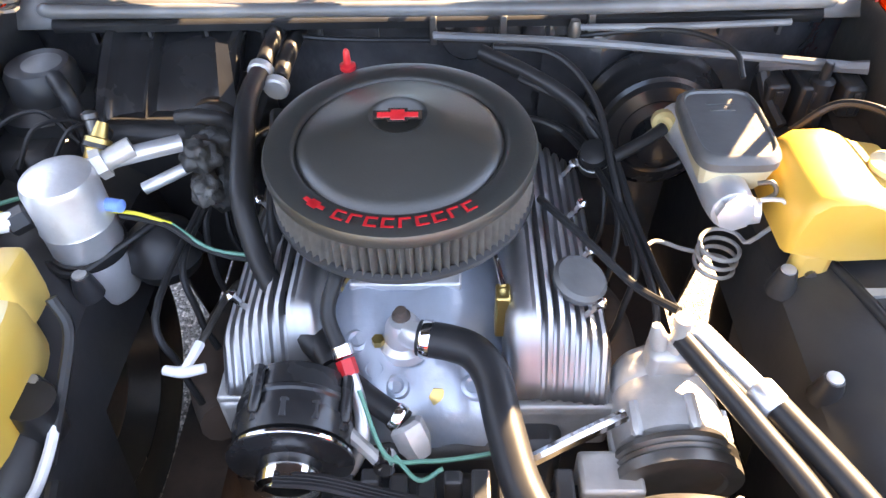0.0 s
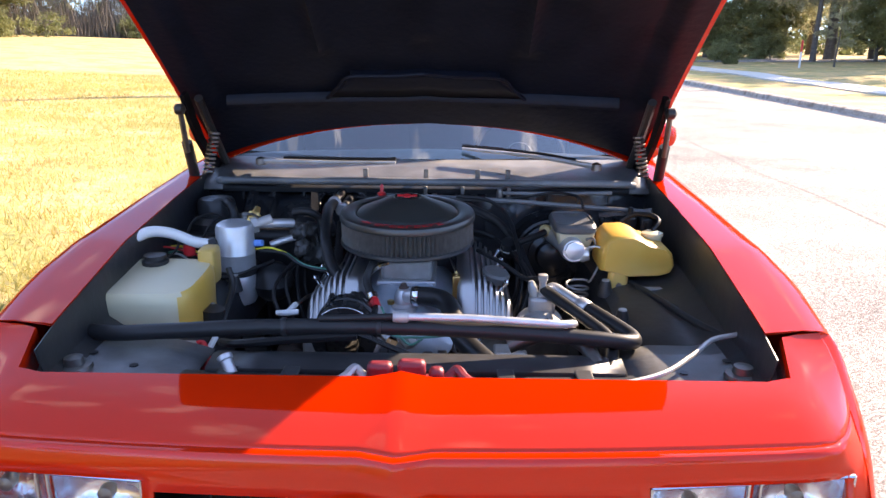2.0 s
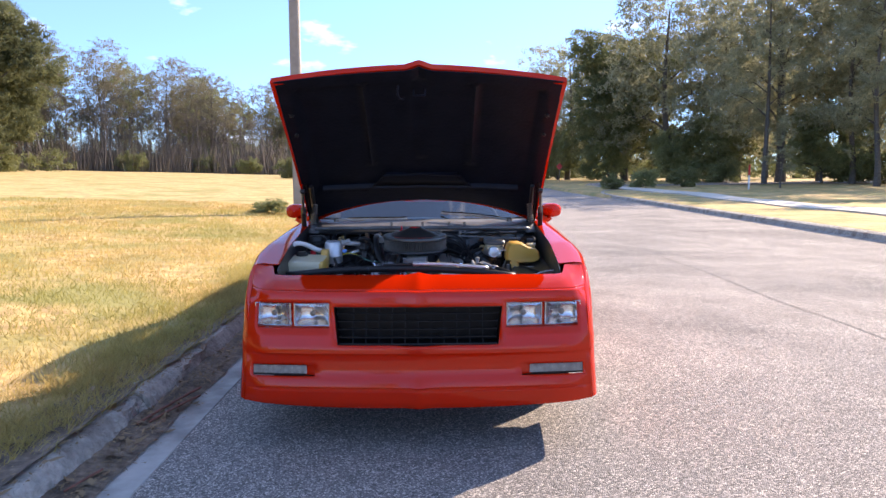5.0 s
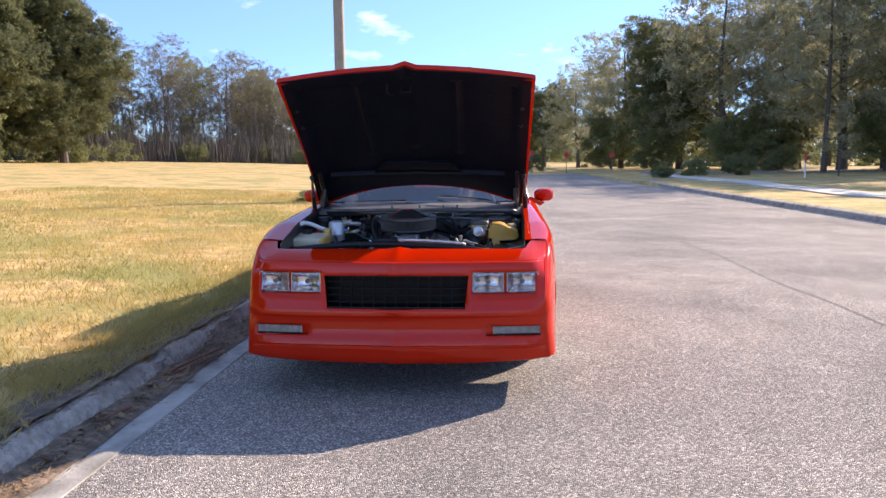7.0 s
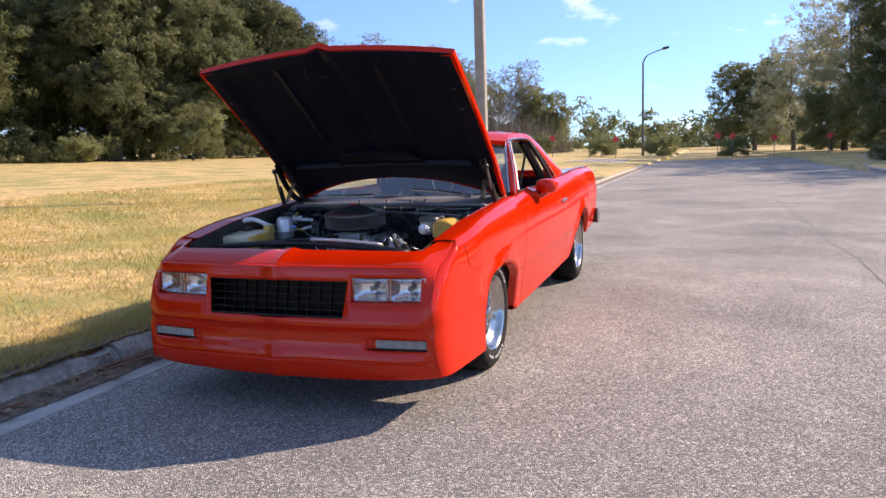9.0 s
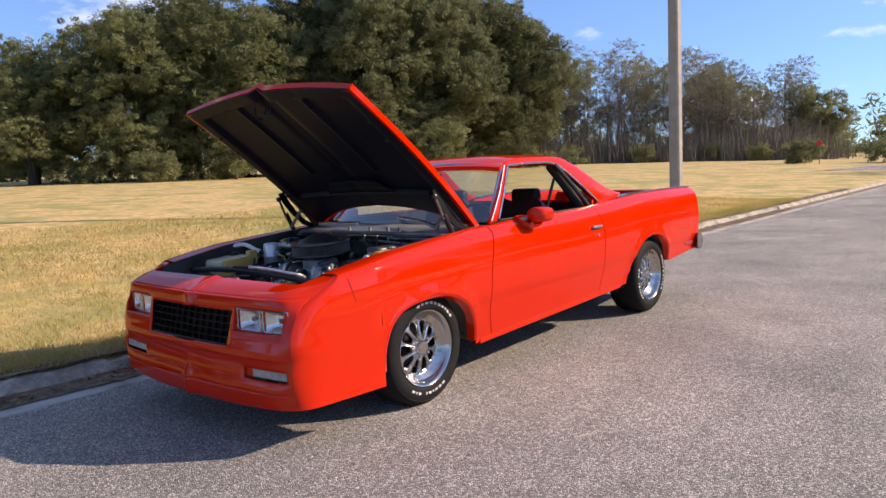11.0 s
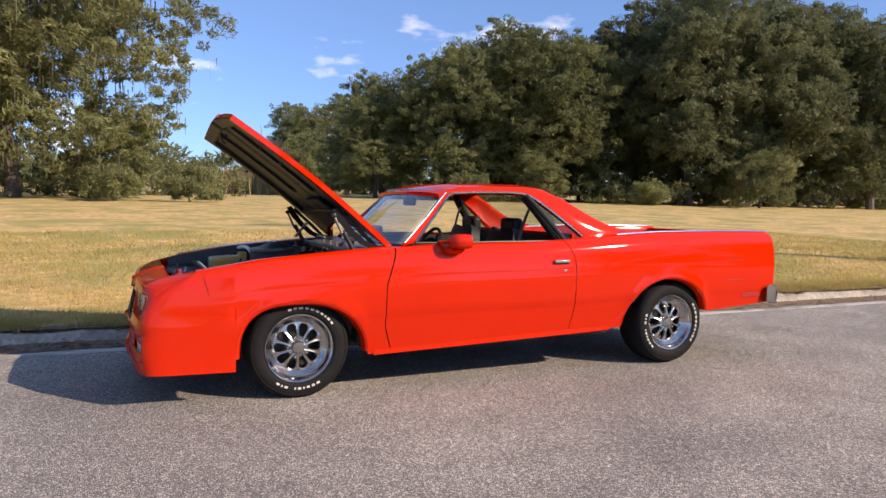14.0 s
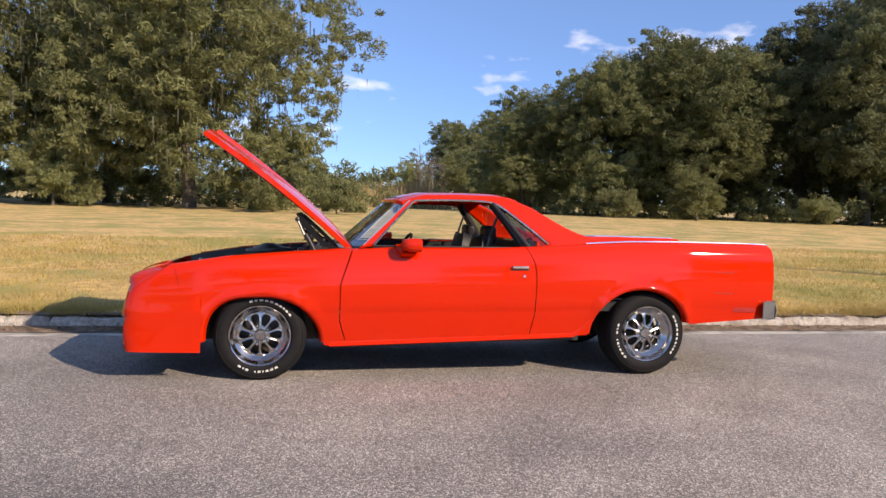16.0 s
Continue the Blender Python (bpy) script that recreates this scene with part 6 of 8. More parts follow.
    # heater and bypass hoses
    part("heater_hose", pipe([(-0.278, 0.258, 0.88), (-0.283, 0.17, 0.882), (-0.272, 0.073, 0.875), (-0.262, -0.02, 0.84), (-0.243, -0.072, 0.79), (-0.209, -0.129, 0.76), (-0.167, -0.18, 0.735), (-0.128, -0.213, 0.708), (-0.079, -0.253, 0.695), (-0.03, -0.285, 0.685)], 0.0165, 12), M_RUBBER, car, "black heater hose")
    part("heater_hose", pipe([(-0.25, 0.2, 0.83), (-0.24, 0.1, 0.80), (-0.225, -0.02, 0.77), (-0.18, -0.13, 0.745), (-0.13, -0.22, 0.72)], 0.015, 12), M_RUBBER, car, "black heater hose")
    part("hose_clamp", turned([(0.0175, 0), (0.019, 0.002), (0.019, 0.012), (0.0175, 0.014)], along((-0.045, -0.277, 0.691), (-0.02, -0.289, 0.68)), 16), M_CHROME, car)
    part("pump_nipple", turned([(0.018, 0), (0.024, 0.005), (0.024, 0.03), (0.016, 0.05)], along((-0.03, -0.285, 0.685), (0.0, -0.325, 0.635)), 6), M_ALUDULL, car)
    for x, y, z in ((-0.278, 0.258, 0.882), (-0.25, 0.232, 0.868)):
        part("heater_clamp", turned([(0.018, 0), (0.021, 0.003), (0.021, 0.016), (0.018, 0.019)], along((x, y, z), (x - 0.02, y - 0.2, z - 0.03)), 14), M_ALUDULL, car, "bright hose clamp")
        part("heater_stub", pipe([(x, y + 0.01, z), (x + 0.005, y + 0.1, z + 0.005), (x + 0.01, y + 0.2, z)], 0.014, 10), M_RUBBER, car)
    # fuel line
    part("fuel_line", pipe([(-0.11, -0.12, 0.815), (-0.123, -0.151, 0.80), (-0.131, -0.178, 0.77), (-0.112, -0.216, 0.74)], 0.0105, 10), M_RUBBER, car)
    f = part("fuel_fitting", turned([(0.013, 0), (0.013, 0.022)], along((-0.108, -0.222, 0.735), (-0.099, -0.242, 0.719)), 6), M_RED, car, "red anodised hose end")
    part("hose_clamp", turned([(0.012, -0.02), (0.015, -0.018), (0.015, -0.004), (0.012, -0.002)], along((-0.108, -0.222, 0.735), (-0.099, -0.242, 0.719)), 12), M_CHROME, car)
    part("braided_line", pipe([(-0.101, -0.236, 0.724), (-0.087, -0.271, 0.70), (-0.085, -0.311, 0.67), (-0.11, -0.331, 0.62)], 0.0095, 12), M_ALU, car, "braided steel fuel line")
    part("carb_inlet", pipe([(-0.085, -0.10, 0.795), (-0.11, -0.13, 0.795), (-0.12, -0.15, 0.79)], 0.008, 8), M_CHROME, car)
    # alternator
    A = along((-0.172, -0.228, 0.688), (-0.168, -0.40, 0.676))
    al = part("alternator", turned([(0.03, 0), (0.064, 0.003), (0.073, 0.010), (0.075, 0.04), (0.077, 0.042), (0.077, 0.047), (0.074, 0.05), (0.074, 0.066), (0.078, 0.068), (0.078, 0.078), (0.074, 0.096), (0.04, 0.10)], A, 40), M_GLOSSP, car, "glossy black alternator")
    part("alternator_pulley", turned([(0.03, 0.10), (0.076, 0.102), (0.079, 0.106), (0.079, 0.112), (0.072, 0.114), (0.04, 0.116), (0.036, 0.126), (0.040, 0.142), (0.028, 0.146)], A, 40), M_GLOSSP, al)
    part("pulley_edge", turned([(0.0785, 0.1045), (0.0797, 0.106), (0.0797, 0.109), (0.0785, 0.1105)], A, 40, caps=False), M_CHROME, al)
    part("shaft_nut", turned([(0.022, 0.144), (0.03, 0.146), (0.03, 0.152), (0.012, 0.157)], A, 20), M_CHROME, al)
    for i in range(12):
        a = i * math.pi / 6
        q = A @ Vector((0.073 * math.cos(a), 0.073 * math.sin(a), 0.075))
        part("vent_rib", turned([(0.006, -0.012), (0.006, 0.012)], Matrix.Translation(q) @ A.to_3x3().to_4x4(), 6), M_BLACKP, al)
    part("pulley_hub", turned([(0.036, 0.126), (0.040, 0.128), (0.040, 0.146), (0.034, 0.149)], A, 32), M_CHROME, al, "bright pulley hub")
    for i in range(4):
        q = A @ Vector((0.079 * math.cos(0.5 + 1.57 * i), 0.079 * math.sin(0.5 + 1.57 * i), 0.045))
        part("through_bolt", turned([(0.008, -0.03), (0.008, 0.03), (0.005, 0.034)], Matrix.Translation(q) @ A.to_3x3().to_4x4(), 8), M_GLOSSP, al)
    part("adjuster_rod", pipe([(-0.125, -0.285, 0.70), (-0.09, -0.312, 0.688), (-0.053, -0.341, 0.675)], 0.009, 8, 2), M_ALUDULL, al)
    part("rod_end", turned([(0.014, -0.012), (0.014, 0.012)], along((-0.053, -0.335, 0.675), (-0.053, -0.40, 0.68)), 10), M_CHROME, al)
    part("rod_end", turned([(0.013, -0.01), (0.013, 0.01)], along((-0.128, -0.278, 0.702), (-0.128, -0.38, 0.71)), 10), M_ALUDULL, al)
    # air conditioning compressor
    C = along((0.315, -0.17, 0.655), (0.315, -0.40, 0.635))
    co = part("ac_compressor", turned([(0.03, 0), (0.055, 0.004), (0.066, 0.02), (0.068, 0.05), (0.066, 0.055), (0.068, 0.06), (0.072, 0.10), (0.070, 0.13), (0.05, 0.14)], C, 30), M_ALUDULL, car, "dusty silver air conditioning compressor")
    part("clutch_pulley", turned([(0.05, 0.14), (0.078, 0.142), (0.08, 0.15), (0.076, 0.154), (0.08, 0.158), (0.076, 0.162), (0.08, 0.166), (0.08, 0.18), (0.06, 0.182), (0.055, 0.178), (0.02, 0.18)], C, 40), M_STEEL, co)
    for i in range(6):
        a = i * math.pi / 3 + 0.3
        q = C @ Vector((0.07 * math.cos(a), 0.07 * math.sin(a), 0.11))
        part("case_bolt", turned([(0.009, -0.02), (0.009, 0.02), (0.005, 0.026)], Matrix.Translation(q) @ C.to_3x3().to_4x4(), 8), M_ALUDULL, co)
    part("manifold_block", box(0.285, 0.35, -0.235, -0.19, 0.70, 0.75), M_ALUDULL, co, bevel=0.01)
    part("service_port", turned([(0.014, 0), (0.014, 0.02), (0.009, 0.022), (0.009, 0.05), (0.012, 0.052), (0.012, 0.066), (0.005, 0.068)], Matrix.Translation((0.318, -0.215, 0.74)), 12), M_ALUDULL, co)
    part("service_port", turned([(0.010, 0), (0.012, 0.03), (0.006, 0.05)], along((0.30, -0.215, 0.74), (0.285, -0.21, 0.80)), 10), M_ALUDULL, co)
    part("discharge_hose", pipe([(0.323, -0.215, 0.765), (0.345, -0.255, 0.76), (0.39, -0.335, 0.748), (0.439, -0.428, 0.733), (0.442, -0.48, 0.72), (0.42, -0.56, 0.705)], 0.0145, 12), M_RUBBER, car, "grey-black refrigerant hose")
    part("discharge_end", pipe([(0.335, -0.215, 0.752), (0.345, -0.205, 0.768), (0.37, -0.24, 0.763), (0.405, -0.286, 0.752)], 0.0145, 12), M_ALU, co)
    part("crimp", turned([(0.018, 0), (0.021, 0.004), (0.021, 0.03), (0.018, 0.034)], along((0.40, -0.28, 0.753), (0.425, -0.325, 0.748)), 14), M_ALU, car)
    part("white_pipe", pipe([(-0.02, -0.528, 0.812), (0.06, -0.525, 0.810), (0.15, -0.520, 0.806), (0.31, -0.508, 0.792), (0.35, -0.49, 0.785), (0.352, -0.46, 0.775), (0.335, -0.43, 0.76)], 0.0085, 10), M_ALU, car, "thin pale condenser pipe")
    part("pipe_sleeve", pipe([(-0.19, -0.530, 0.806), (-0.10, -0.529, 0.809), (-0.02, -0.528, 0.812)], 0.0075, 10), M_RUBBER, car)
    part("pipe_joint", turned([(0.0105, 0), (0.0125, 0.003), (0.0125, 0.03), (0.0105, 0.033)], along((-0.035, -0.528, 0.812), (0.2, -0.518, 0.804)), 10), M_ALUDULL, car)
    part("corrugated_hose", pipe([(0.22, -0.42, 0.70), (0.28, -0.42, 0.725), (0.34, -0.435, 0.735), (0.38, -0.48, 0.73), (0.40, -0.54, 0.71)], 0.0165, 12), M_STEEL, car)
    part("compressor_brace", pipe([(0.10, -0.34, 0.655), (0.18, -0.315, 0.69), (0.25, -0.285, 0.70)], 0.009, 8, 2), M_CHROME, car, "chrome adjuster brace")
    part("bracket_plate", box(0.19, 0.27, -0.37, -0.31, 0.55, 0.66), M_ALUDULL, co, bevel=0.006)
    part("pump_cap", turned([(0.026, 0), (0.028, 0.006), (0.026, 0.022), (0.016, 0.026)], Matrix.Translation((0.175, -0.38, 0.585)), 18), M_ALU, car, "silver power steering cap")
    # belt and crank pulleys
    part("water_pump_pulley", turned([(0.02, 0), (0.075, 0.002), (0.078, 0.01), (0.078, 0.03), (0.05, 0.035), (0.02, 0.04)], along((-0.03, -0.41, 0.50), (-0.03, -0.5, 0.50)), 36), M_BLACKP, car)
    for k in range(4):
        off = -0.372 - 0.0045 * k
        part("belt_rib", pipe([(-0.178, off, 0.715), (-0.12, off, 0.705), (-0.03, off - 0.004, 0.668), (0.05, off - 0.004, 0.64), (0.17, off + 0.02, 0.625), (0.25, off + 0.04, 0.66), (0.30, off + 0.045, 0.712)], 0.0042, 6, 4), M_RUBBER, car)
    # mechanical clutter low in the front
    for k in range(9):
        x = -0.12 + 0.035 * k
        part("front_bracket", box(x, x + 0.024, -0.37 + 0.02 * math.sin(k * 2), -0.33, 0.56 + 0.02 * math.cos(k * 3), 0.64 + 0.012 * math.sin(k * 1.7)), M_BLACKP, car, smooth=False, bevel=0.004)
    part("green_wire", pipe([(-0.085, -0.27, 0.735), (-0.05, -0.335, 0.69), (0.0, -0.34, 0.685), (0.05, -0.335, 0.685), (0.09, -0.33, 0.69)], 0.003, 6), M_GREENW, car)
    part("green_wire", pipe([(-0.04, -0.335, 0.69), (-0.01, -0.36, 0.675), (0.02, -0.35, 0.685)], 0.003, 6), M_GREENW, car)
    # plug leads down each bank
    for side in (1, -1):
        for i in range(4):
            y = 0.12 - i * 0.1
            part("plug_lead", pipe([(ENG + side * 0.10, 0.24, 0.80), (ENG + side * (0.22 + 0.02 * i), 0.21, 0.80 - 0.01 * i), (ENG + side * (0.31 + 0.012 * i), y + 0.06, 0.74), (ENG + side * 0.32, y, 0.66), (ENG + side * 0.30, y - 0.02, 0.60)], 0.0055, 8), M_RUBBER, car)
    part("dipstick_tube", pipe([(-0.225, 0.04, 0.62), (-0.295, -0.03, 0.68), (-0.322, -0.165, 0.697)], 0.005, 8), M_STEEL, car)
    d = part("dipstick_handle", pipe([(-0.362, -0.207, 0.692), (-0.335, -0.212, 0.694), (-0.305, -0.206, 0.695)], [0.007, 0.0085, 0.007], 10, 4), M_WHITE, car, "white T-shaped dipstick handle")
    part("stem", pipe([(-0.334, -0.21, 0.695), (-0.326, -0.19, 0.699), (-0.321, -0.168, 0.70)], [0.006, 0.007, 0.008], 8, 3), M_WHITE, d)
    r = part("transmission_dipstick", pipe([(-0.115, 0.215, 0.86), (-0.12, 0.195, 0.90), (-0.124, 0.18, 0.94)], 0.0045, 8), M_RED, car, "red transmission dipstick")
    part("loop", turned([(0.011, 0), (0.0125, 0.003), (0.0125, 0.008), (0.006, 0.011), (0.005, 0.03), (0.003, 0.034)], Matrix.Translation((-0.124, 0.18, 0.922)), 14), M_RED, r)
    part("distributor", turned([(0.05, 0), (0.055, 0.02), (0.055, 0.05), (0.04, 0.07), (0.01, 0.075)], Matrix.Translation((ENG, 0.26, 0.74)), 20), M_PLASTIC, car)
    for p in ([(0.14, 0.25, 0.86), (0.22, 0.22, 0.83), (0.28, 0.15, 0.80), (0.31, 0.0, 0.75), (0.33, -0.12, 0.74), (0.35, -0.2, 0.75)], [(0.1, 0.28, 0.9), (0.2, 0.27, 0.89), (0.26, 0.2, 0.85), (0.28, 0.1, 0.79), (0.30, 0.0, 0.72)],
              [(0.16, 0.02, 0.80), (0.22, -0.06, 0.79), (0.28, -0.13, 0.77), (0.32, -0.19, 0.79)], [(0.13, 0.27, 0.87), (0.2, 0.24, 0.85), (0.25, 0.24, 0.8), (0.3, 0.22, 0.72)]):
        part("engine_cable", pipe(p, 0.006, 8), M_RUBBER, car)
    part("loom_conduit", pipe([(0.08, 0.3, 0.88), (0.16, 0.26, 0.86), (0.23, 0.22, 0.83), (0.27, 0.18, 0.79)], 0.014, 10), M_PLASTIC, car)
    part("regulator", turned([(0.02, 0), (0.026, 0.004), (0.026, 0.024), (0.022, 0.026), (0.022, 0.05), (0.01, 0.054)], along((0.265, 0.16, 0.75), (0.25, 0.12, 0.83)), 18), M_PLASTIC, car, "black vacuum fitting with a pale ring")
    part("pale_ring", turned([(0.0265, 0.024), (0.0265, 0.03)], along((0.265, 0.16, 0.75), (0.25, 0.12, 0.83)), 18, caps=False), M_WHITE, car)


def air_cleaner():
    c = Matrix.Translation((-0.037, 0.012, 0.915)) @ Matrix.Rotation(radians(2.6), 4, "X") @ Matrix.Translation((0, 0, -0.915))
    a = part("air_cleaner", turned([(0.1675, 0.829), (0.183, 0.826), (0.187, 0.831), (0.186, 0.837), (0.178, 0.840)], c, 72, caps=False), M_BLACKP, car, "round open-element air cleaner")
    part("base_pan", turned([(0.183, 0.827), (0.12, 0.815), (0.07, 0.80), (0.06, 0.77)], c, 48), M_BLACKP, a)
    bm = bmesh.new()
    n = 92
    rows = []
    for z in (0.833, 0.85, 0.87, 0.89, 0.898):
        rows.append([(c @ Vector(((0.1765 + (0.007 if i % 2 else -0.007)) * math.cos(math.pi * i / n), (0.1765 + (0.007 if i % 2 else -0.007)) * math.sin(math.pi * i / n), z))) for i in range(2 * n + 1)])
    part("pleated_filter", sheet(bm, rows), M_PLEAT, a, "grey pleated filter element", smooth=False)
    lid = part("lid", turned([(0.181, 0.894), (0.187, 0.897), (0.188, 0.906), (0.184, 0.914), (0.176, 0.9165), (0.150, 0.9165), (0.1455, 0.914), (0.142, 0.909), (0.1395, 0.911), (0.136, 0.9155), (0.125, 0.9205), (0.105, 0.929), (0.08, 0.9395), (0.058, 0.9485), (0.044, 0.9545), (0.039, 0.9555), (0.034, 0.952), (0.030, 0.944), (0.026, 0.941), (0.004, 0.941)], c, 96), M_LID, a, "satin black lid with a raised cone")
    bm = bmesh.new()
    m = c @ Matrix.Translation((0, -0.004, 0.956)) @ Matrix.Rotation(radians(24), 4, "X")
    bx(bm, -0.032, 0.032, -0.0065, 0.0065, 0, 0.003, m)
    bx(bm, -0.013, 0.013, -0.010, 0.010, 0, 0.003, m)
    part("emblem", bm, M_CHROME, a, "chrome badge with red inlay", smooth=False)
    bm = bmesh.new()
    bx(bm, -0.027, 0.027, -0.0035, 0.0035, 0.003, 0.004, m)
    bx(bm, -0.009, 0.009, -0.007, 0.007, 0.003, 0.004, m)
    part("emblem_inlay", bm, M_RED, a, smooth=False)

    def arc_bar(a0, a1, r0, r1):
        bm = bmesh.new()
        rows = []
        for t in np.linspace(a0, a1, 4):
            th = radians(t)
            rows.append([c @ Vector((r * math.sin(th), -r * math.cos(th), 0.9172 + dz)) for r, dz in ((r0, 0), (r0, 0.0008), (r1, 0.0008), (r1, 0))])
        part("red_mark", sheet(bm, rows), M_RED, a, smooth=False)
    for k in range(9):
        s = -27 + k * 7.3
        for r0, r1, d in ((0.1545, 0.1575, 5.6), (0.168, 0.171, 5.6)):
            if not (k % 3 == 1 and r0 > 0.16):
                arc_bar(s, s + d, r0, r1)
        arc_bar(s, s + 1.5, 0.1545, 0.171)
    arc_bar(-44, -32, 0.1595, 0.1655)
    arc_bar(-40.5, -35.5, 0.156, 0.169)


def front_support():
    rows = [[(x, y + 0.05 * (x / 0.75) ** 2, z) for x in np.linspace(-0.76, 0.76, 31)] for y, z in ((-0.585, 0.66), (-0.59, 0.70), (-0.60, 0.708), (-0.66, 0.712), (-0.70, 0.705), (-0.71, 0.66))]
    s = part("radiator_support", sheet(bmesh.new(), rows), M_BLACKP, car, "black radiator support panel", solid=0.003, crisp=False)
    part("radiator_core", box(-0.36, 0.40, -0.57, -0.53, 0.36, 0.685), M_STEEL, car, bevel=0.004)
    for side in (1, -1):
        part("radiator_tank", box(side * 0.40 - 0.03, side * 0.40 + 0.03, -0.58, -0.52, 0.36, 0.70), M_BLACKP, car, bevel=0.015)
        rows = [[(side * x, y, z + 0.004 * math.sin(x * 40)) for y in (-0.72, -0.66, -0.58, -0.52, -0.46)] for x, z in ((0.44, 0.705), (0.52, 0.72), (0.62, 0.725), (0.70, 0.735), (0.755, 0.76))]
        # black wing coloured grey for the sun and sky it reflects
        w = part("support_wing", sheet(bmesh.new(), rows), M_COWL, car, "support wing with punched holes, coloured grey for sunlight", solid=0.003, crisp=False)
        for x, y in ((0.5, -0.66), (0.56, -0.6), (0.66, -0.56), (0.70, -0.66), (0.60, -0.68)):
            part("panel_hole", turned([(0.009, 0), (0.009, 0.0015)], Matrix.Translation((side * x, y, 0.735 if x > 0.6 else 0.726)), 12), M_PLASTIC, w)
        part("body_mount", turned([(0.035, 0), (0.033, 0.008), (0.02, 0.01), (0.018, 0.024), (0.006, 0.026)], Matrix.Translation((side * 0.665, -0.63, 0.733)), 18), M_STEEL, w, "bolt and washer body mount")
    part("upper_tie_bar", sheet(bmesh.new(), [[(x, y, z) for x in np.linspace(-0.42, 0.45, 9)] for y, z in ((-0.50, 0.69), (-0.50, 0.715), (-0.53, 0.722), (-0.585, 0.715), (-0.585, 0.695))]), M_BLACKP, car, solid=0.003, crisp=False)
    for x in (-0.37, -0.24, 0.20, 0.36):
        b = part("tie_bracket", box(x - 0.018, x + 0.018, -0.69, -0.575, 0.712, 0.718), M_BLACKP, car, bevel=0.003)
        part("bracket_bolt", turned([(0.007, 0), (0.007, 0.006), (0.003, 0.008)], Matrix.Translation((x, -0.64, 0.718)), 8), M_ALUDULL, b)
    # hood latch
    l = part("hood_latch", box(-0.075, 0.075, -0.70, -0.635, 0.715, 0.735), M_DARKRED, car, "dark red hood latch assembly", bevel=0.004)
    for x, w, h in ((-0.05, 0.05, 0.035), (0.012, 0.055, 0.04), (0.06, 0.03, 0.025)):
        part("latch_plate", box(x - w / 2, x + w / 2, -0.675, -0.645, 0.73, 0.735 + h), M_DARKRED, l, bevel=0.01)
    for side in (1, -1):
        part("latch_arm", pipe([(side * 0.08, -0.66, 0.735), (side * 0.10, -0.65, 0.75), (side * 0.115, -0.675, 0.745), (side * 0.14, -0.69, 0.735)], 0.010, 8), M_ALUDULL if side < 0 else M_DARKRED, l)
        part("latch_bolt", turned([(0.011, 0), (0.011, 0.01), (0.006, 0.012)], Matrix.Translation((side * 0.12, -0.685, 0.735)), 8), M_ALUDULL, l)
    part("release_cable", pipe([(0.10, -0.68, 0.735), (0.3, -0.70, 0.735), (0.48, -0.66, 0.745), (0.58, -0.58, 0.755), (0.64, -0.52, 0.765), (0.70, -0.50, 0.77)], 0.0055, 8), M_ALUDULL, car)
    # battery in the corner and its cables
    b = part("battery", box(-0.64, -0.46, -0.52, -0.39, 0.48, 0.665), M_PLASTIC, car, "black battery with red cable", bevel=0.008)
    part("terminal", box(-0.535, -0.495, -0.44, -0.405, 0.665, 0.70), M_ALUDULL, b, bevel=0.006)
    part("red_cable", pipe([(-0.51, -0.42, 0.69), (-0.485, -0.41, 0.695), (-0.465, -0.44, 0.68), (-0.44, -0.49, 0.64)], 0.006, 8), M_RED, b)
    part("red_cable", pipe([(-0.54, -0.46, 0.68), (-0.50, -0.45, 0.70), (-0.47, -0.47, 0.69), (-0.45, -0.5, 0.66)], 0.009, 8), M_RED, b)
    part("black_cable", pipe([(-0.455, -0.37, 0.68), (-0.43, -0.42, 0.70), (-0.38, -0.47, 0.72), (-0.25, -0.475, 0.735), (-0.12, -0.47, 0.742)], 0.010, 8), M_RUBBER, b)
    part("pale_label", box(-0.62, -0.5, -0.523, -0.5195, 0.56, 0.62), M_BLUEP, b)
    part("hood_bumper", turned([(0.012, 0), (0.012, 0.03), (0.016, 0.032), (0.016, 0.042), (0.006, 0.046)], along((-0.36, -0.60, 0.71), (-0.385, -0.575, 0.75)), 12), M_ALU, car)


M_LID = mat("satin_black_lid", (0.028, 0.028, 0.026), rough=0.36, spec=0.8, vary=0.05, scale=40, rough_vary=0.02, bump=0.0002, bump_scale=260)
bay_walls()
heater_box()
accumulator()
tanks()
brakes()
engine()
air_cleaner()
front_support()


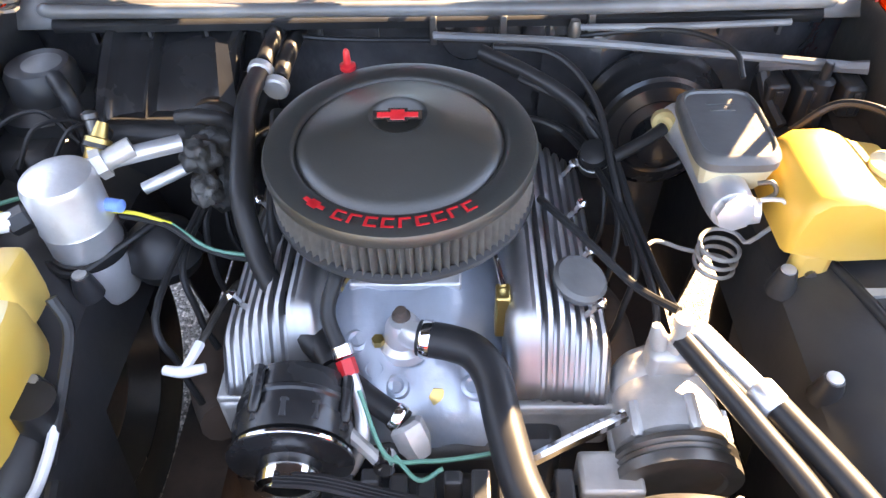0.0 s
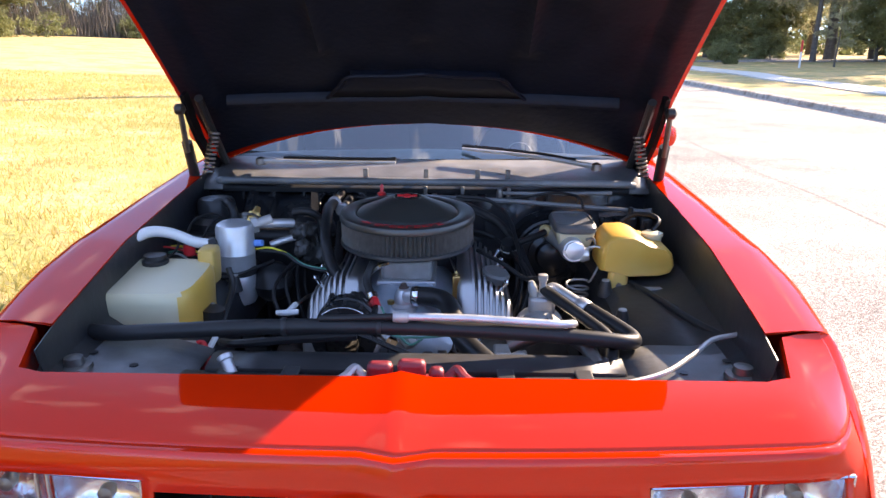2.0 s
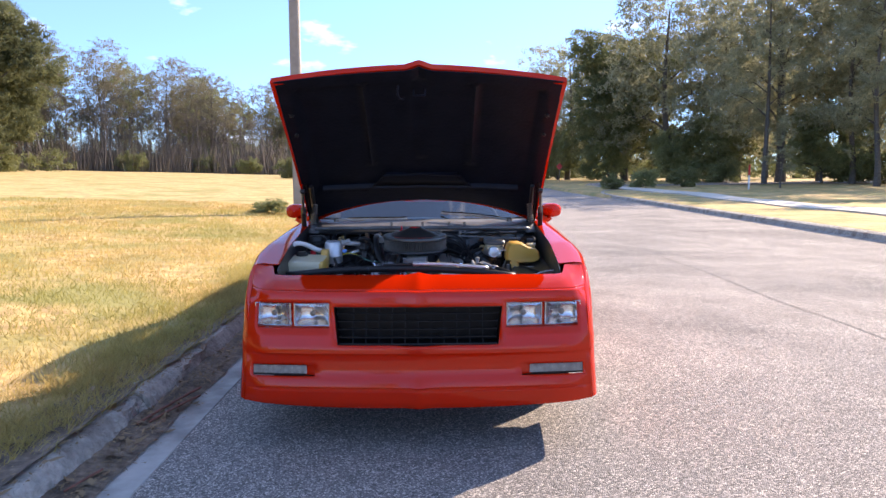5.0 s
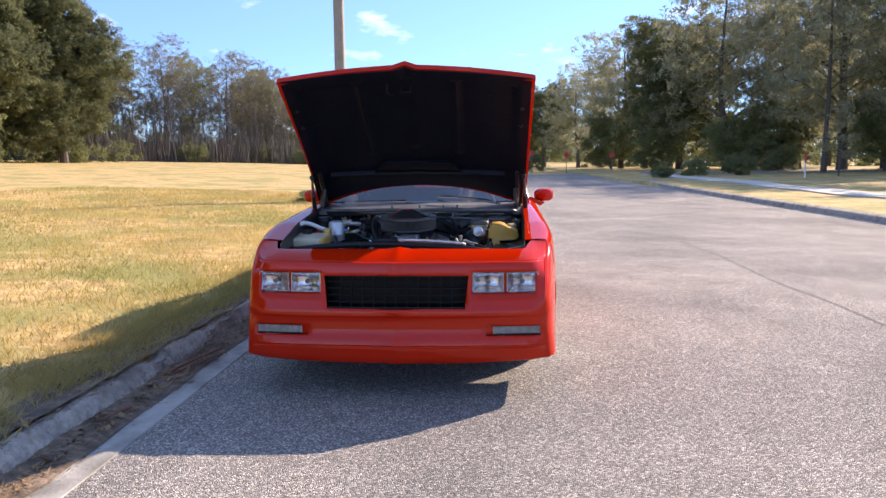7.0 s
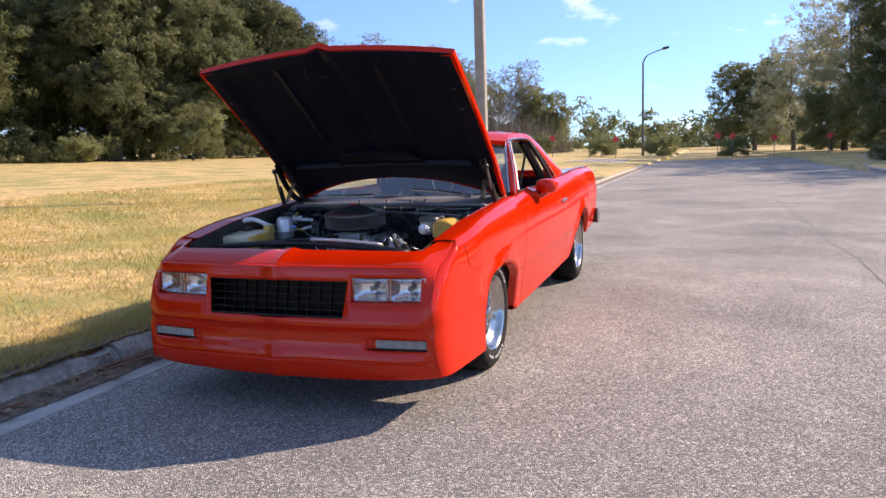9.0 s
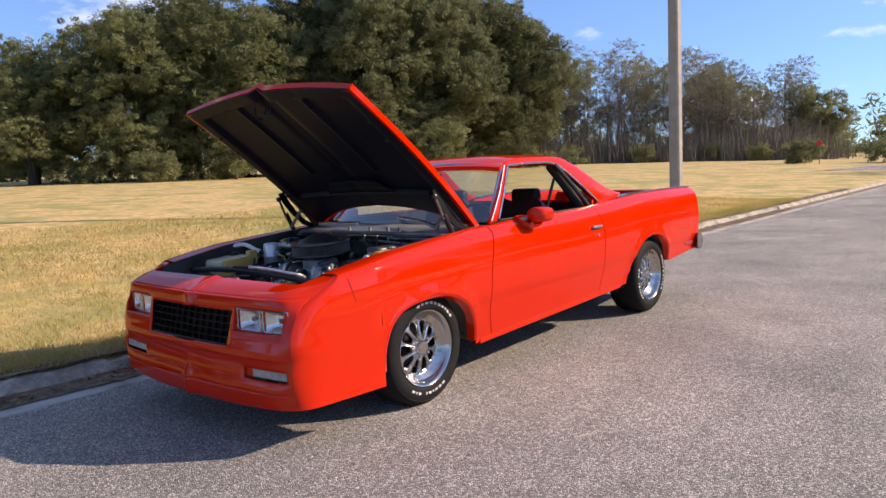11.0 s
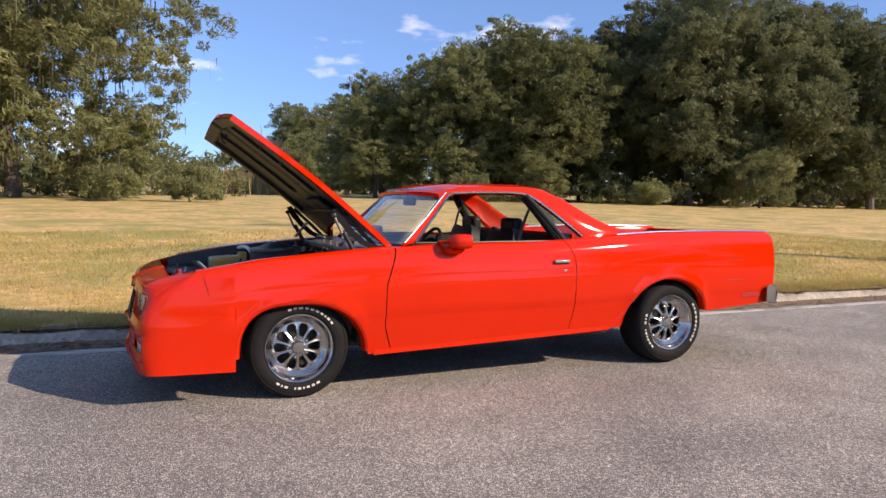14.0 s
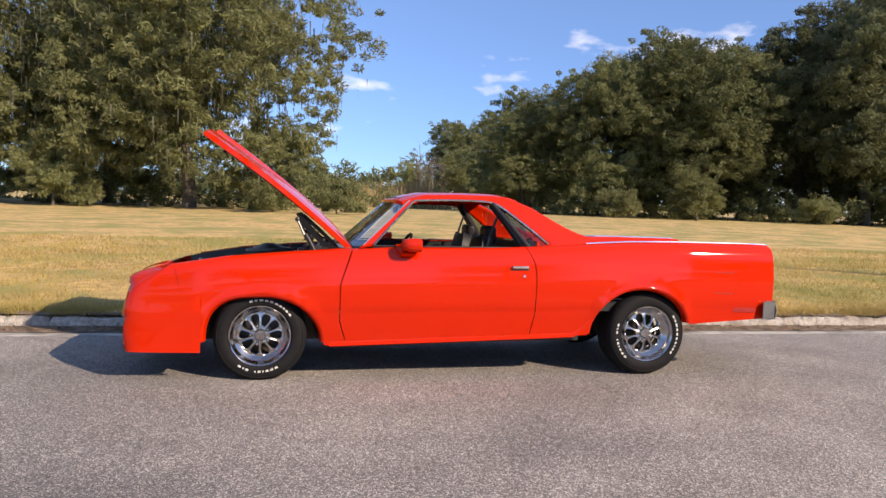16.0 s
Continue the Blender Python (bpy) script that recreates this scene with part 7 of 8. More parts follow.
# ---- cabin and trim ----
def cabin():
    rows = [[(x, y, z - 0.02 * (x / 0.7) ** 2) for x in np.linspace(-0.74, 0.74, 15)] for y, z in ((0.60, 0.955), (0.78, 0.965), (0.92, 0.95), (0.97, 0.90), (0.95, 0.72), (0.90, 0.60))]
    part("dashboard", sheet(bmesh.new(), rows), M_SEAT, car, "black dashboard", solid=0.01)
    for side in (1, -1):
        rows = [[(side * (cabin_x(0.98) - 0.05 - 0.02 * (1 - k)), y, 0.45 + 0.525 * k) for y in (0.75, 1.2, 1.6, 2.03)] for k in (0, 0.4, 0.8, 1.0)]
        part("door_card", sheet(bmesh.new(), rows), M_SEAT, car, solid=0.02)
        s = part("bucket_seat", sheet(bmesh.new(), [[(side * 0.36 + 0.23 * u * w, y + 0.02 * u * u, z - 0.015 * (1 - u * u)) for u in np.linspace(-1, 1, 9)] for y, z, w in ((1.15, 0.45, 0.95), (1.17, 0.53, 1), (1.3, 0.55, 1), (1.55, 0.53, 1), (1.62, 0.60, 0.98), (1.68, 0.75, 0.98), (1.73, 0.92, 0.95), (1.75, 1.02, 0.80), (1.755, 1.05, 0.6))]), M_SEAT, car, "black vinyl bucket seat", solid=0.09, offset=-1)
        part("headrest", box(side * 0.36 - 0.12, side * 0.36 + 0.12, 1.73, 1.82, 1.0, 1.15), M_SEAT, s, bevel=0.03)
        part("seat_belt", pipe([(side * 0.62, 1.80, 1.27), (side * 0.60, 1.74, 1.1), (side * 0.58, 1.7, 0.95), (side * 0.56, 1.66, 0.8)], 0.011, 6), M_PLASTIC, car)
        part("sill_pillar", pipe([(side * 0.60, 1.74, 1.32), (side * 0.66, 1.86, 1.16), (side * 0.72, 1.98, 0.98)], 0.035, 8, 3), M_PLASTIC, car)
    part("cabin_floor", box(-0.76, 0.76, 0.60, 2.03, 0.30, 0.33), M_SEAT, car)
    part("cabin_back", sheet(bmesh.new(), [[(x, y, z) for x in np.linspace(-0.74, 0.74, 9)] for y, z in ((2.0, 0.33), (2.02, 0.9), (2.05, 1.02))]), M_SEAT, car, solid=0.02)
    part("headliner", sheet(bmesh.new(), [[(x * 0.58, y, 1.345 + 0.02 * (1 - x ** 4)) for x in np.linspace(-1, 1, 9)] for y in (1.08, 1.4, 1.88)]), M_SEAT, car, solid=0.004)
    w = part("steering_wheel", pipe([(0.36 + 0.185 * math.cos(a), 1.06 + 0.075 * math.sin(a), 0.90 + 0.165 * math.sin(a)) for a in np.linspace(0, 2 * math.pi, 25)], 0.013, 8, 2), M_SEAT, car, "black steering wheel")
    part("wheel_boss", turned([(0.05, 0), (0.06, 0.02), (0.045, 0.05)], along((0.36, 1.0, 0.925), (0.36, 1.1, 0.88)), 16), M_SEAT, w)
    for a in (0, math.pi):
        part("wheel_spoke", pipe([(0.36, 1.05, 0.90), (0.36 + 0.18 * math.cos(a), 1.06, 0.90)], 0.012, 8, 1), M_ALUDULL, w)
    part("steering_column", pipe([(0.36, 1.03, 0.91), (0.36, 0.9, 0.84), (0.36, 0.8, 0.78)], 0.03, 10), M_SEAT, w)
    m = part("rear_view_mirror", box(-0.12, 0.12, 1.045, 1.065, 1.235, 1.295), M_PLASTIC, car, "black interior rear-view mirror", bevel=0.008)
    part("mirror_glass", box(-0.11, 0.11, 1.066, 1.069, 1.242, 1.288), M_MIRROR, m)
    part("mirror_stem", pipe([(0, 1.05, 1.28), (0, 1.03, 1.33)], 0.007, 8, 1), M_PLASTIC, m)


def door_trim():
    for side in (1, -1):
        mr = part("door_mirror", sheet(bmesh.new(), [[(side * (0.93 + 0.072 * math.copysign(abs(math.cos(a)) ** 0.7, math.cos(a)) * k), y, 1.0 + 0.047 * math.copysign(abs(math.sin(a)) ** 0.7, math.sin(a)) * k) for a in np.linspace(0, 2 * math.pi, 25)] for y, k in ((1.0, 0.55), (1.01, 0.8), (1.04, 0.98), (1.09, 1.02), (1.125, 0.98), (1.13, 0.9))]), M_PAINT, car, "orange-red painted door mirror", solid=0.006)
        part("mirror_front", turned([(0.003, 0), (0.03, 0.006), (0.047, 0.02)], along((side * 0.935, 0.985, 1.0), (side * 0.935, 1.1, 1.0)) @ Matrix.Diagonal((1, 1, 1, 1)), 20, caps=False), M_PAINT, mr)
        part("mirror_glass", turned([(0.06, 0), (0.06, 0.003)], along((side * 0.935, 1.118, 1.0), (side * 0.935, 1.2, 1.0)) @ Matrix.Diagonal((1.1, 0.72, 1, 1)), 24), M_MIRROR, mr)
        part("mirror_foot", sheet(bmesh.new(), [[(side * x, y + dy, z) for dy in (0, 0.03, 0.08, 0.10)] for x, y, z in ((0.80, 0.96, 0.985), (0.86, 0.965, 0.955), (0.90, 0.985, 0.93), (0.925, 1.0, 0.95))]), M_PAINT, mr, solid=0.03)
        x = flank(1.89, 0.845)
        h = part("door_handle", box(side * (x - 0.004), side * (x + 0.026), 1.835, 1.96, 0.838, 0.858), M_CHROME, car, "chrome pull-up door handle", bevel=0.005)
        part("handle_recess", box(side * (x - 0.006), side * (x + 0.004), 1.825, 1.97, 0.822, 0.838), M_BLACKP, h, bevel=0.002)
        part("key_lock", turned([(0.011, 0), (0.011, 0.006), (0.004, 0.008)], along((side * (flank(1.93, 0.78) - 0.001), 1.93, 0.78), (side * 2, 1.93, 0.78)), 14), M_CHROME, car)
        part("rocker_panel", sheet(bmesh.new(), [[(side * (flank(y, zlow(y)) + dx), y, zlow(y) + dz) for dx, dz in ((0.002, 0.03), (0.005, 0.012), (0.004, -0.008), (-0.03, -0.02), (-0.06, -0.01))] for y in np.linspace(0.49, 2.49, 16)]), M_PAINT, car, solid=0.003)
        # wipers
    for pts in ([(-0.56, 0.47, 0.975), (-0.3, 0.42, 0.98), (-0.1, 0.40, 0.985)], [(0.56, 0.42, 0.975), (0.36, 0.50, 0.995), (0.12, 0.56, 1.01)]):
        w = part("wiper", pipe(pts, [0.009, 0.007, 0.005], 8), M_ALUDULL, car, "grey metal windscreen wiper")
        off = [Vector(p) + Vector((0.0, 0.02, 0.008)) for p in pts]
        part("blade", pipe([off[0].lerp(off[1], 0.3), off[1], off[2]], 0.006, 6), M_RUBBER, w)
        part("pivot", turned([(0.018, 0), (0.016, 0.02), (0.006, 0.026)], Matrix.Translation(Vector(pts[0]) - Vector((0, 0, 0.012))), 14), M_STEEL, w)
    # fuel door on the flank
    bm = bmesh.new()
    loop = [(3.52, 0.83), (3.68, 0.825), (3.68, 0.66), (3.52, 0.665), (3.52, 0.83)]
    for a, b in zip(loop, loop[1:]):
        rod(bm, (flank(a[0], a[1]) - 0.001, *a), (flank(b[0], b[1]) - 0.001, *b), 0.0025, 5)
    part("fuel_door_seam", bm, M_BLACKP, car)


cabin()
door_trim()


# ---- trees and far things ----
def leaf_cloud(rng, centres, radii, count, size, flat=0.75, clump=45):
    """Many small leaf sprays scattered in the outer part of several lobes."""
    n = len(centres)
    vol = np.array([r[0] * r[1] * r[2] for r in radii]) ** 0.7
    m = max(count // clump, 8)
    pick = rng.choice(n, m, p=vol / vol.sum())
    d = rng.normal(size=(m, 3))
    d /= np.linalg.norm(d, axis=1)[:, None]
    rad = rng.uniform(0.3, 1.0, m) ** 0.45
    bump = 1 + 0.25 * np.sin(d[:, 0] * 7 + pick) * np.sin(d[:, 1] * 6 + pick * 2) + 0.14 * np.sin(d[:, 2] * 11 + pick)
    heads = np.array(centres)[pick] + d * (rad * bump)[:, None] * np.array(radii)[pick]
    grain = size * rng.uniform(1.4, 3.4, m)
    of = rng.integers(0, m, count)
    e = rng.normal(size=(count, 3))
    e /= np.linalg.norm(e, axis=1)[:, None]
    c = heads[of] + e * (grain[of] * rng.uniform(0.2, 1.0, count) ** 0.5)[:, None] * np.array((1, 1, 0.7))
    s = size * rng.uniform(0.55, 1.35, count)
    a = rng.normal(size=(count, 3))
    a /= np.linalg.norm(a, axis=1)[:, None]
    b = np.cross(a, rng.normal(size=(count, 3)))
    b /= np.linalg.norm(b, axis=1)[:, None]
    a, b = a * s[:, None], b * (s * flat)[:, None]
    q = np.stack([c - a, c + b * 0.55 - a * 0.1, c + a], 1).reshape(-1, 3)
    f = np.arange(count * 3).reshape(-1, 3)
    return q, f


def limbs(bm, rng, base, height, spread, r0, n=7, start=0.3):
    top = base + Vector((rng.uniform(-0.4, 0.4), rng.uniform(-0.4, 0.4), height))
    mid = base.lerp(top, 0.5) + Vector((rng.uniform(-0.5, 0.5), rng.uniform(-0.5, 0.5), 0))
    tube(bm, [base, base + Vector((0, 0, height * 0.12)), mid, top], [r0 * 1.3, r0, r0 * 0.65, r0 * 0.2], 9, 4)
    ends = []
    for i in range(n):
        s = start + (0.85 - start) * i / n
        p = base.lerp(mid, s * 2) if s < 0.5 else mid.lerp(top, s * 2 - 1)
        a = i * 2.4 + rng.uniform(-0.5, 0.5)
        ln = spread * rng.uniform(0.6, 1.0) * (1.15 - s * 0.6)
        e = p + Vector((math.cos(a) * ln, math.sin(a) * ln, ln * rng.uniform(0.25, 0.7)))
        k = p.lerp(e, 0.5) + Vector((0, 0, ln * 0.12))
        tube(bm, [p, k, e], [r0 * 0.45 * (1.1 - s), r0 * 0.28 * (1.1 - s), r0 * 0.08], 6, 3)
        ends.append((p.lerp(e, 0.8), ln))
        for j in range(2):
            u = rng.uniform(0.35, 0.8)
            q = k.lerp(e, u)
            z = q + Vector((rng.uniform(-1, 1), rng.uniform(-1, 1), rng.uniform(0.1, 0.9))) * ln * 0.4
            tube(bm, [q, q.lerp(z, 0.5) + Vector((0, 0, 0.1)), z], [r0 * 0.14, r0 * 0.09, r0 * 0.03], 5, 2)
            ends.append((z, ln * 0.5))
    return ends


def build_tree(name, label, seed, height, width, trunk, leaves, size, leaf, lobes=9, low=0.22, r0=0.35, moss=0, clump=45):
    rng = random.Random(seed)
    nr = np.random.default_rng(seed)
    t = thing(name, label, "tree")
    bm = bmesh.new()
    ends = limbs(bm, rng, Vector((0, 0, -0.2)), height * 0.82, width * 0.42, r0, n=9, start=trunk)
    part("trunk", bm, M_BARK, t)
    cs, rs = [], []
    for i in range(lobes):
        a = i * 2.39996 + rng.uniform(-0.3, 0.3)
        h = low + (0.90 - low) * ((i + 0.5) / lobes) ** 0.8
        out = width * 0.5 * 0.76 * math.sqrt(max(0.04, 1 - (max(0, h - 0.5) / 0.5) ** 2)) * rng.uniform(0.5, 1.0)
        k = width * rng.uniform(0.17, 0.27)
        cs.append((math.cos(a) * out, math.sin(a) * out, h * height))
        rs.append((k, k, k * rng.uniform(0.6, 0.85)))
    for p, ln in ends[::2]:
        k = ln * rng.uniform(0.35, 0.6)
        cs.append(tuple(p))
        rs.append((k, k, k * 0.7))
    q, f = leaf_cloud(nr, cs, rs, int(leaves * 3), size * 0.66, clump=clump)
    q[:, 2] = np.maximum(q[:, 2], 0.1)
    raw("crown", q.tolist(), f.tolist(), leaf, t)
    if moss:
        c = np.array(cs)[nr.integers(0, len(cs), moss)] + nr.normal(size=(moss, 3)) * width * 0.10
        c[:, 2] = np.maximum(c[:, 2], height * 0.12)
        ln = nr.uniform(0.3, 1.1, moss)
        w = nr.uniform(0.015, 0.05, moss)
        a = nr.uniform(0, 6.28, moss)
        dx = np.stack([np.cos(a) * w, np.sin(a) * w, np.zeros(moss)], 1)
        low_pts = c - np.stack([np.zeros(moss), np.zeros(moss), ln], 1)
        q = np.stack([c - dx, c + dx, low_pts + dx * 0.1, low_pts - dx * 0.4], 1).reshape(-1, 3)
        raw("moss", q.tolist(), np.arange(moss * 4).reshape(-1, 4).tolist(), M_MOSS, t)
    return t


def build_bare(name, label, seed, height, stems, spread):
    rng = random.Random(seed)
    t = thing(name, label, "tree")
    bm = bmesh.new()
    for i in range(stems):
        b = Vector((rng.uniform(-spread, spread), rng.uniform(-spread, spread) * 0.6, -0.2))
        h = height * rng.uniform(0.55, 1.0)
        top = b + Vector((rng.uniform(-0.8, 0.8), rng.uniform(-0.8, 0.8), h))
        mid = b.lerp(top, 0.5) + Vector((rng.uniform(-0.3, 0.3), 0, 0))
        tube(bm, [b, mid, top], [0.10, 0.07, 0.02], 5, 2)
        for j in range(9):
            s = rng.uniform(0.25, 0.95)
            p = b.lerp(top, s)
            a = rng.uniform(0, 6.28)
            ln = h * 0.2 * rng.uniform(0.5, 1.2)
            e = p + Vector((math.cos(a) * ln * 0.6, math.sin(a) * ln * 0.6, ln))
            tube(bm, [p, p.lerp(e, 0.5), e], [0.04, 0.03, 0.012], 4, 1)
            for k in range(3):
                q = p.lerp(e, rng.uniform(0.3, 1))
                z = q + Vector((rng.uniform(-1, 1), rng.uniform(-1, 1), rng.uniform(0.2, 1.2))) * ln * 0.4
                tube(bm, [q, z], [0.02, 0.008], 3, 1)
    part("trunk", bm, M_TWIG, t)
    nr = np.random.default_rng(seed)
    cs = [(rng.uniform(-spread, spread), rng.uniform(-spread, spread) * 0.6, height * rng.uniform(0.05, 0.8)) for i in range(14)]
    q, f = leaf_cloud(nr, cs, [(1.3, 1.3, 1.5)] * 14, 3000, 0.17)
    q[:, 2] = np.maximum(q[:, 2], 0.1)
    raw("crown", q.tolist(), f.tolist(), M_TWIG, t)
    return t


def put(src, x, y, turn, s, label=None, first=[]):
    m = Matrix.Translation((x, y, rise(x, y))) @ Matrix.Rotation(turn, 4, "Z")
    if src in first:
        k = copy_thing(src, m)
    else:
        first.append(src)
        k = src
        k.matrix_basis = m
    sz = s if isinstance(s, tuple) else (s, s, s)
    k.scale = sz
    if label:
        k["label"] = label
    return k


OAK = build_tree("oak_tree", "broad dark green live oak at the field's edge", 1, 15.5, 15, 0.18, 34000, 0.30, M_LEAF, lobes=15, low=0.14)
TALL = build_tree("tall_oak_tree", "tall dark evergreen oak in the wood's edge", 2, 18, 12, 0.22, 30000, 0.32, M_LEAFD, lobes=14, low=0.12)
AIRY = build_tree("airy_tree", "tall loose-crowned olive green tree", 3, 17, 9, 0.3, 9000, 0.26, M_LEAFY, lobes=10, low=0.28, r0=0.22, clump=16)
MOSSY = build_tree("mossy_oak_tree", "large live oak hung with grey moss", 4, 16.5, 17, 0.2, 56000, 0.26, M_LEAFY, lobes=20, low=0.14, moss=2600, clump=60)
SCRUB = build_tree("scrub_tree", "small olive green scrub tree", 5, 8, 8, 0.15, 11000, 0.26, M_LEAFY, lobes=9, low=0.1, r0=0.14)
BARE = build_bare("bare_tree", "thicket of thin leafless grey trees", 6, 12, 9, 5.0)
HAZY = build_tree("roadside_tree", "tall grey-green roadside tree with open crown, leaves paled for sun haze", 8, 16, 12, 0.25, 7600, 0.30, M_LEAFH, lobes=15, low=0.16, r0=0.3, clump=20)
WINTER = build_tree("winter_tree", "tall half-bare tree with a faded grey-brown crown", 13, 17, 12, 0.25, 12000, 0.2, M_LEAFB, lobes=14, low=0.25, r0=0.24, clump=12)
SLIM = build_tree("slim_tree", "slender grey-green tree, leaves paled for sun haze", 11, 17, 7, 0.3, 3600, 0.27, M_LEAFH, lobes=9, low=0.2, r0=0.18)
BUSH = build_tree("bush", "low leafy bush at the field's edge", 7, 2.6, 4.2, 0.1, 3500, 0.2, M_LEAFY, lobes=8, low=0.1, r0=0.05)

# the wood along the back of the field, seen from the side of the car
for src, x, y, turn, s in (
    (MOSSY, -39, -6.5, 0.3, 1.05), (MOSSY, -40, -21, 2.0, 0.95), (OAK, -47, -13, 1.0, 0.95), (MOSSY, -44, -34, 4.0, 1.1), (SCRUB, -36, -1.5, 0.0, 0.62), (SCRUB, -36, -13, 2.0, 0.55),
    (OAK, -54, 25.5, 0.0, 0.86), (OAK, -50.5, 33.5, 2.2, (1.1, 1.1, 1.0)), (TALL, -52, 44, 1.4, 1.08), (OAK, -58, 20, 5.0, 0.6), (TALL, -44, 44, 0.7, 1.02), (TALL, -42, 52, 2.9, 1.05), (OAK, -58, 33, 4.0, 1.0), (TALL, -46, 60, 1.9, 1.1), (TALL, -40, 62, 4.4, 0.95),
    (OAK, -62, 22, 3.0, 0.75), (AIRY, -45, 66, 1.0, 1.15), (SCRUB, -38, 46, 1.0, 0.6), (SCRUB, -45, 30, 3.2, 0.55), (TALL, -50, 52, 5.1, 1.1), (OAK, -70, 42, 5.1, 1.15), (OAK, -66, 50, 1.1, 1.2),
    (OAK, -112, 26, 1.3, 0.95), (SCRUB, -100, 24, 2.3, 1.15), (SCRUB, -96, 32, 0.4, 1.1), (OAK, -120, 42, 0.9, 1.0), (SCRUB, -110, 18, 4.0, 0.9), (BARE, -105, 30, 1.0, 1.0), (BARE, -98, 18, 3.0, 0.8),
    # behind the car, past the end of the field
    (WINTER, -47, 99, 0.0, 1.05), (WINTER, -39, 104, 2.1, 1.0), (WINTER, -32, 101, 4.0, 0.88), (WINTER, -54, 93, 3.0, 1.1), (WINTER, -26, 110, 1.0, 0.85), (WINTER, -61, 90, 5.2, 1.1),
    (BARE, -41, 95, 3.7, 1.0), (BARE, -32, 96, 0.9, 0.9), (BARE, -51, 92, 5.5, 1.0), (BARE, -25, 99, 2.2, 0.8), (BARE, -60, 88, 0.3, 1.0),
    (AIRY, -60, 108, 0.0, 1.15), (AIRY, -48, 112, 2.0, 1.05), (AIRY, -70, 100, 4.0, 1.1), (SCRUB, -36, 112, 1.0, 1.6), (TALL, -54, 84, 2.0, 1.0), (AIRY, -40, 118, 5.0, 1.0),
    (BARE, -36, 98, 0.0, 0.95), (BARE, -46, 97, 2.0, 1.0), (BARE, -56, 95, 1.0, 1.0), (BARE, -28, 100, 4.0, 0.85), (BARE, -66, 92, 3.0, 1.0), (SCRUB, -22, 112, 3.0, 1.3), (BARE, -50, 104, 5.0, 1.1),
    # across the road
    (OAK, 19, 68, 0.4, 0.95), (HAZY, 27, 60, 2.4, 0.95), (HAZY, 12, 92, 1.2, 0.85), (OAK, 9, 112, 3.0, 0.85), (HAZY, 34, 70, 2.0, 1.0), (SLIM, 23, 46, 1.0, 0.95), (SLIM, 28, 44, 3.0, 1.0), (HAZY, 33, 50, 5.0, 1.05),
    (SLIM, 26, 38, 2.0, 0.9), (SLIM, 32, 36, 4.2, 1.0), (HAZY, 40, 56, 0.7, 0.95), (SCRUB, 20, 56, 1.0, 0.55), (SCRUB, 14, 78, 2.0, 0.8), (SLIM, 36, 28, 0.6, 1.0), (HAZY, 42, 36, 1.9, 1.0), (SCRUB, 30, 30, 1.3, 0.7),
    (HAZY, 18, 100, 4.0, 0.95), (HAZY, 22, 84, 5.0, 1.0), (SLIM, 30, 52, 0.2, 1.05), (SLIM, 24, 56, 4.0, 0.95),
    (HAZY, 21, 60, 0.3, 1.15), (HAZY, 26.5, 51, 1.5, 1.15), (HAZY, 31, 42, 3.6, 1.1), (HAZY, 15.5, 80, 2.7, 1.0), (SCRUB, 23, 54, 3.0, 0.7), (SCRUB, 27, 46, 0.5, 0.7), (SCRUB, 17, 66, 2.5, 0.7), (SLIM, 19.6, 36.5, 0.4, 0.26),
    # trees out of view, added only for reflections
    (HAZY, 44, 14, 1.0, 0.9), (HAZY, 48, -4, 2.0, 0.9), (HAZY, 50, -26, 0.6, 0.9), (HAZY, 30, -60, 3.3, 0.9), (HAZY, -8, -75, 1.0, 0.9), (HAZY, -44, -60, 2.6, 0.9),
):
    put(src, x, y, turn, s)
for x, y, s in ((-30, 92, 0.9), (-24, 90, 0.8), (-38, 88, 1.0), (13, 40, 0.45), (10.5, 38.5, 0.35), (16, 42, 0.5), (-34, 2, 0.8), (-35, -20, 0.9), (-46, 24, 0.9), (-42, 38, 0.8), (22, 50, 0.7), (-4.0, 13.9, 0.22), (-8, 72, 0.8), (-2, 74, 0.9), (5, 73, 0.8), (-14, 70, 0.9)):
    put(BUSH, x, y, x * 0.7, (s * 1.15, s * 1.15, s * 0.6) if s < 0.3 else s)


def far_wood():
    """The distant tree line as one mass of leaf sprays."""
    nr = np.random.default_rng(9)
    cs, rs = [], []
    for i in range(250):
        a = radians(-140 + 220 * i / 249)
        d = 190 + 60 * nr.random()
        h = 3 + 5 * nr.random()
        x, y = d * math.sin(a), d * math.cos(a)
        cs.append((x, y, rise(x, y) + h * 0.6))
        rs.append((7, 7, h))
    q, f = leaf_cloud(nr, cs, rs, 120000, 1.1)
    q[:, 2] = np.maximum(q[:, 2], 0.5)
    tagged(raw("far_woods", q.tolist(), f.tolist(), M_LEAF), "distant low line of trees", "trees", kind="stuff")


far_wood()


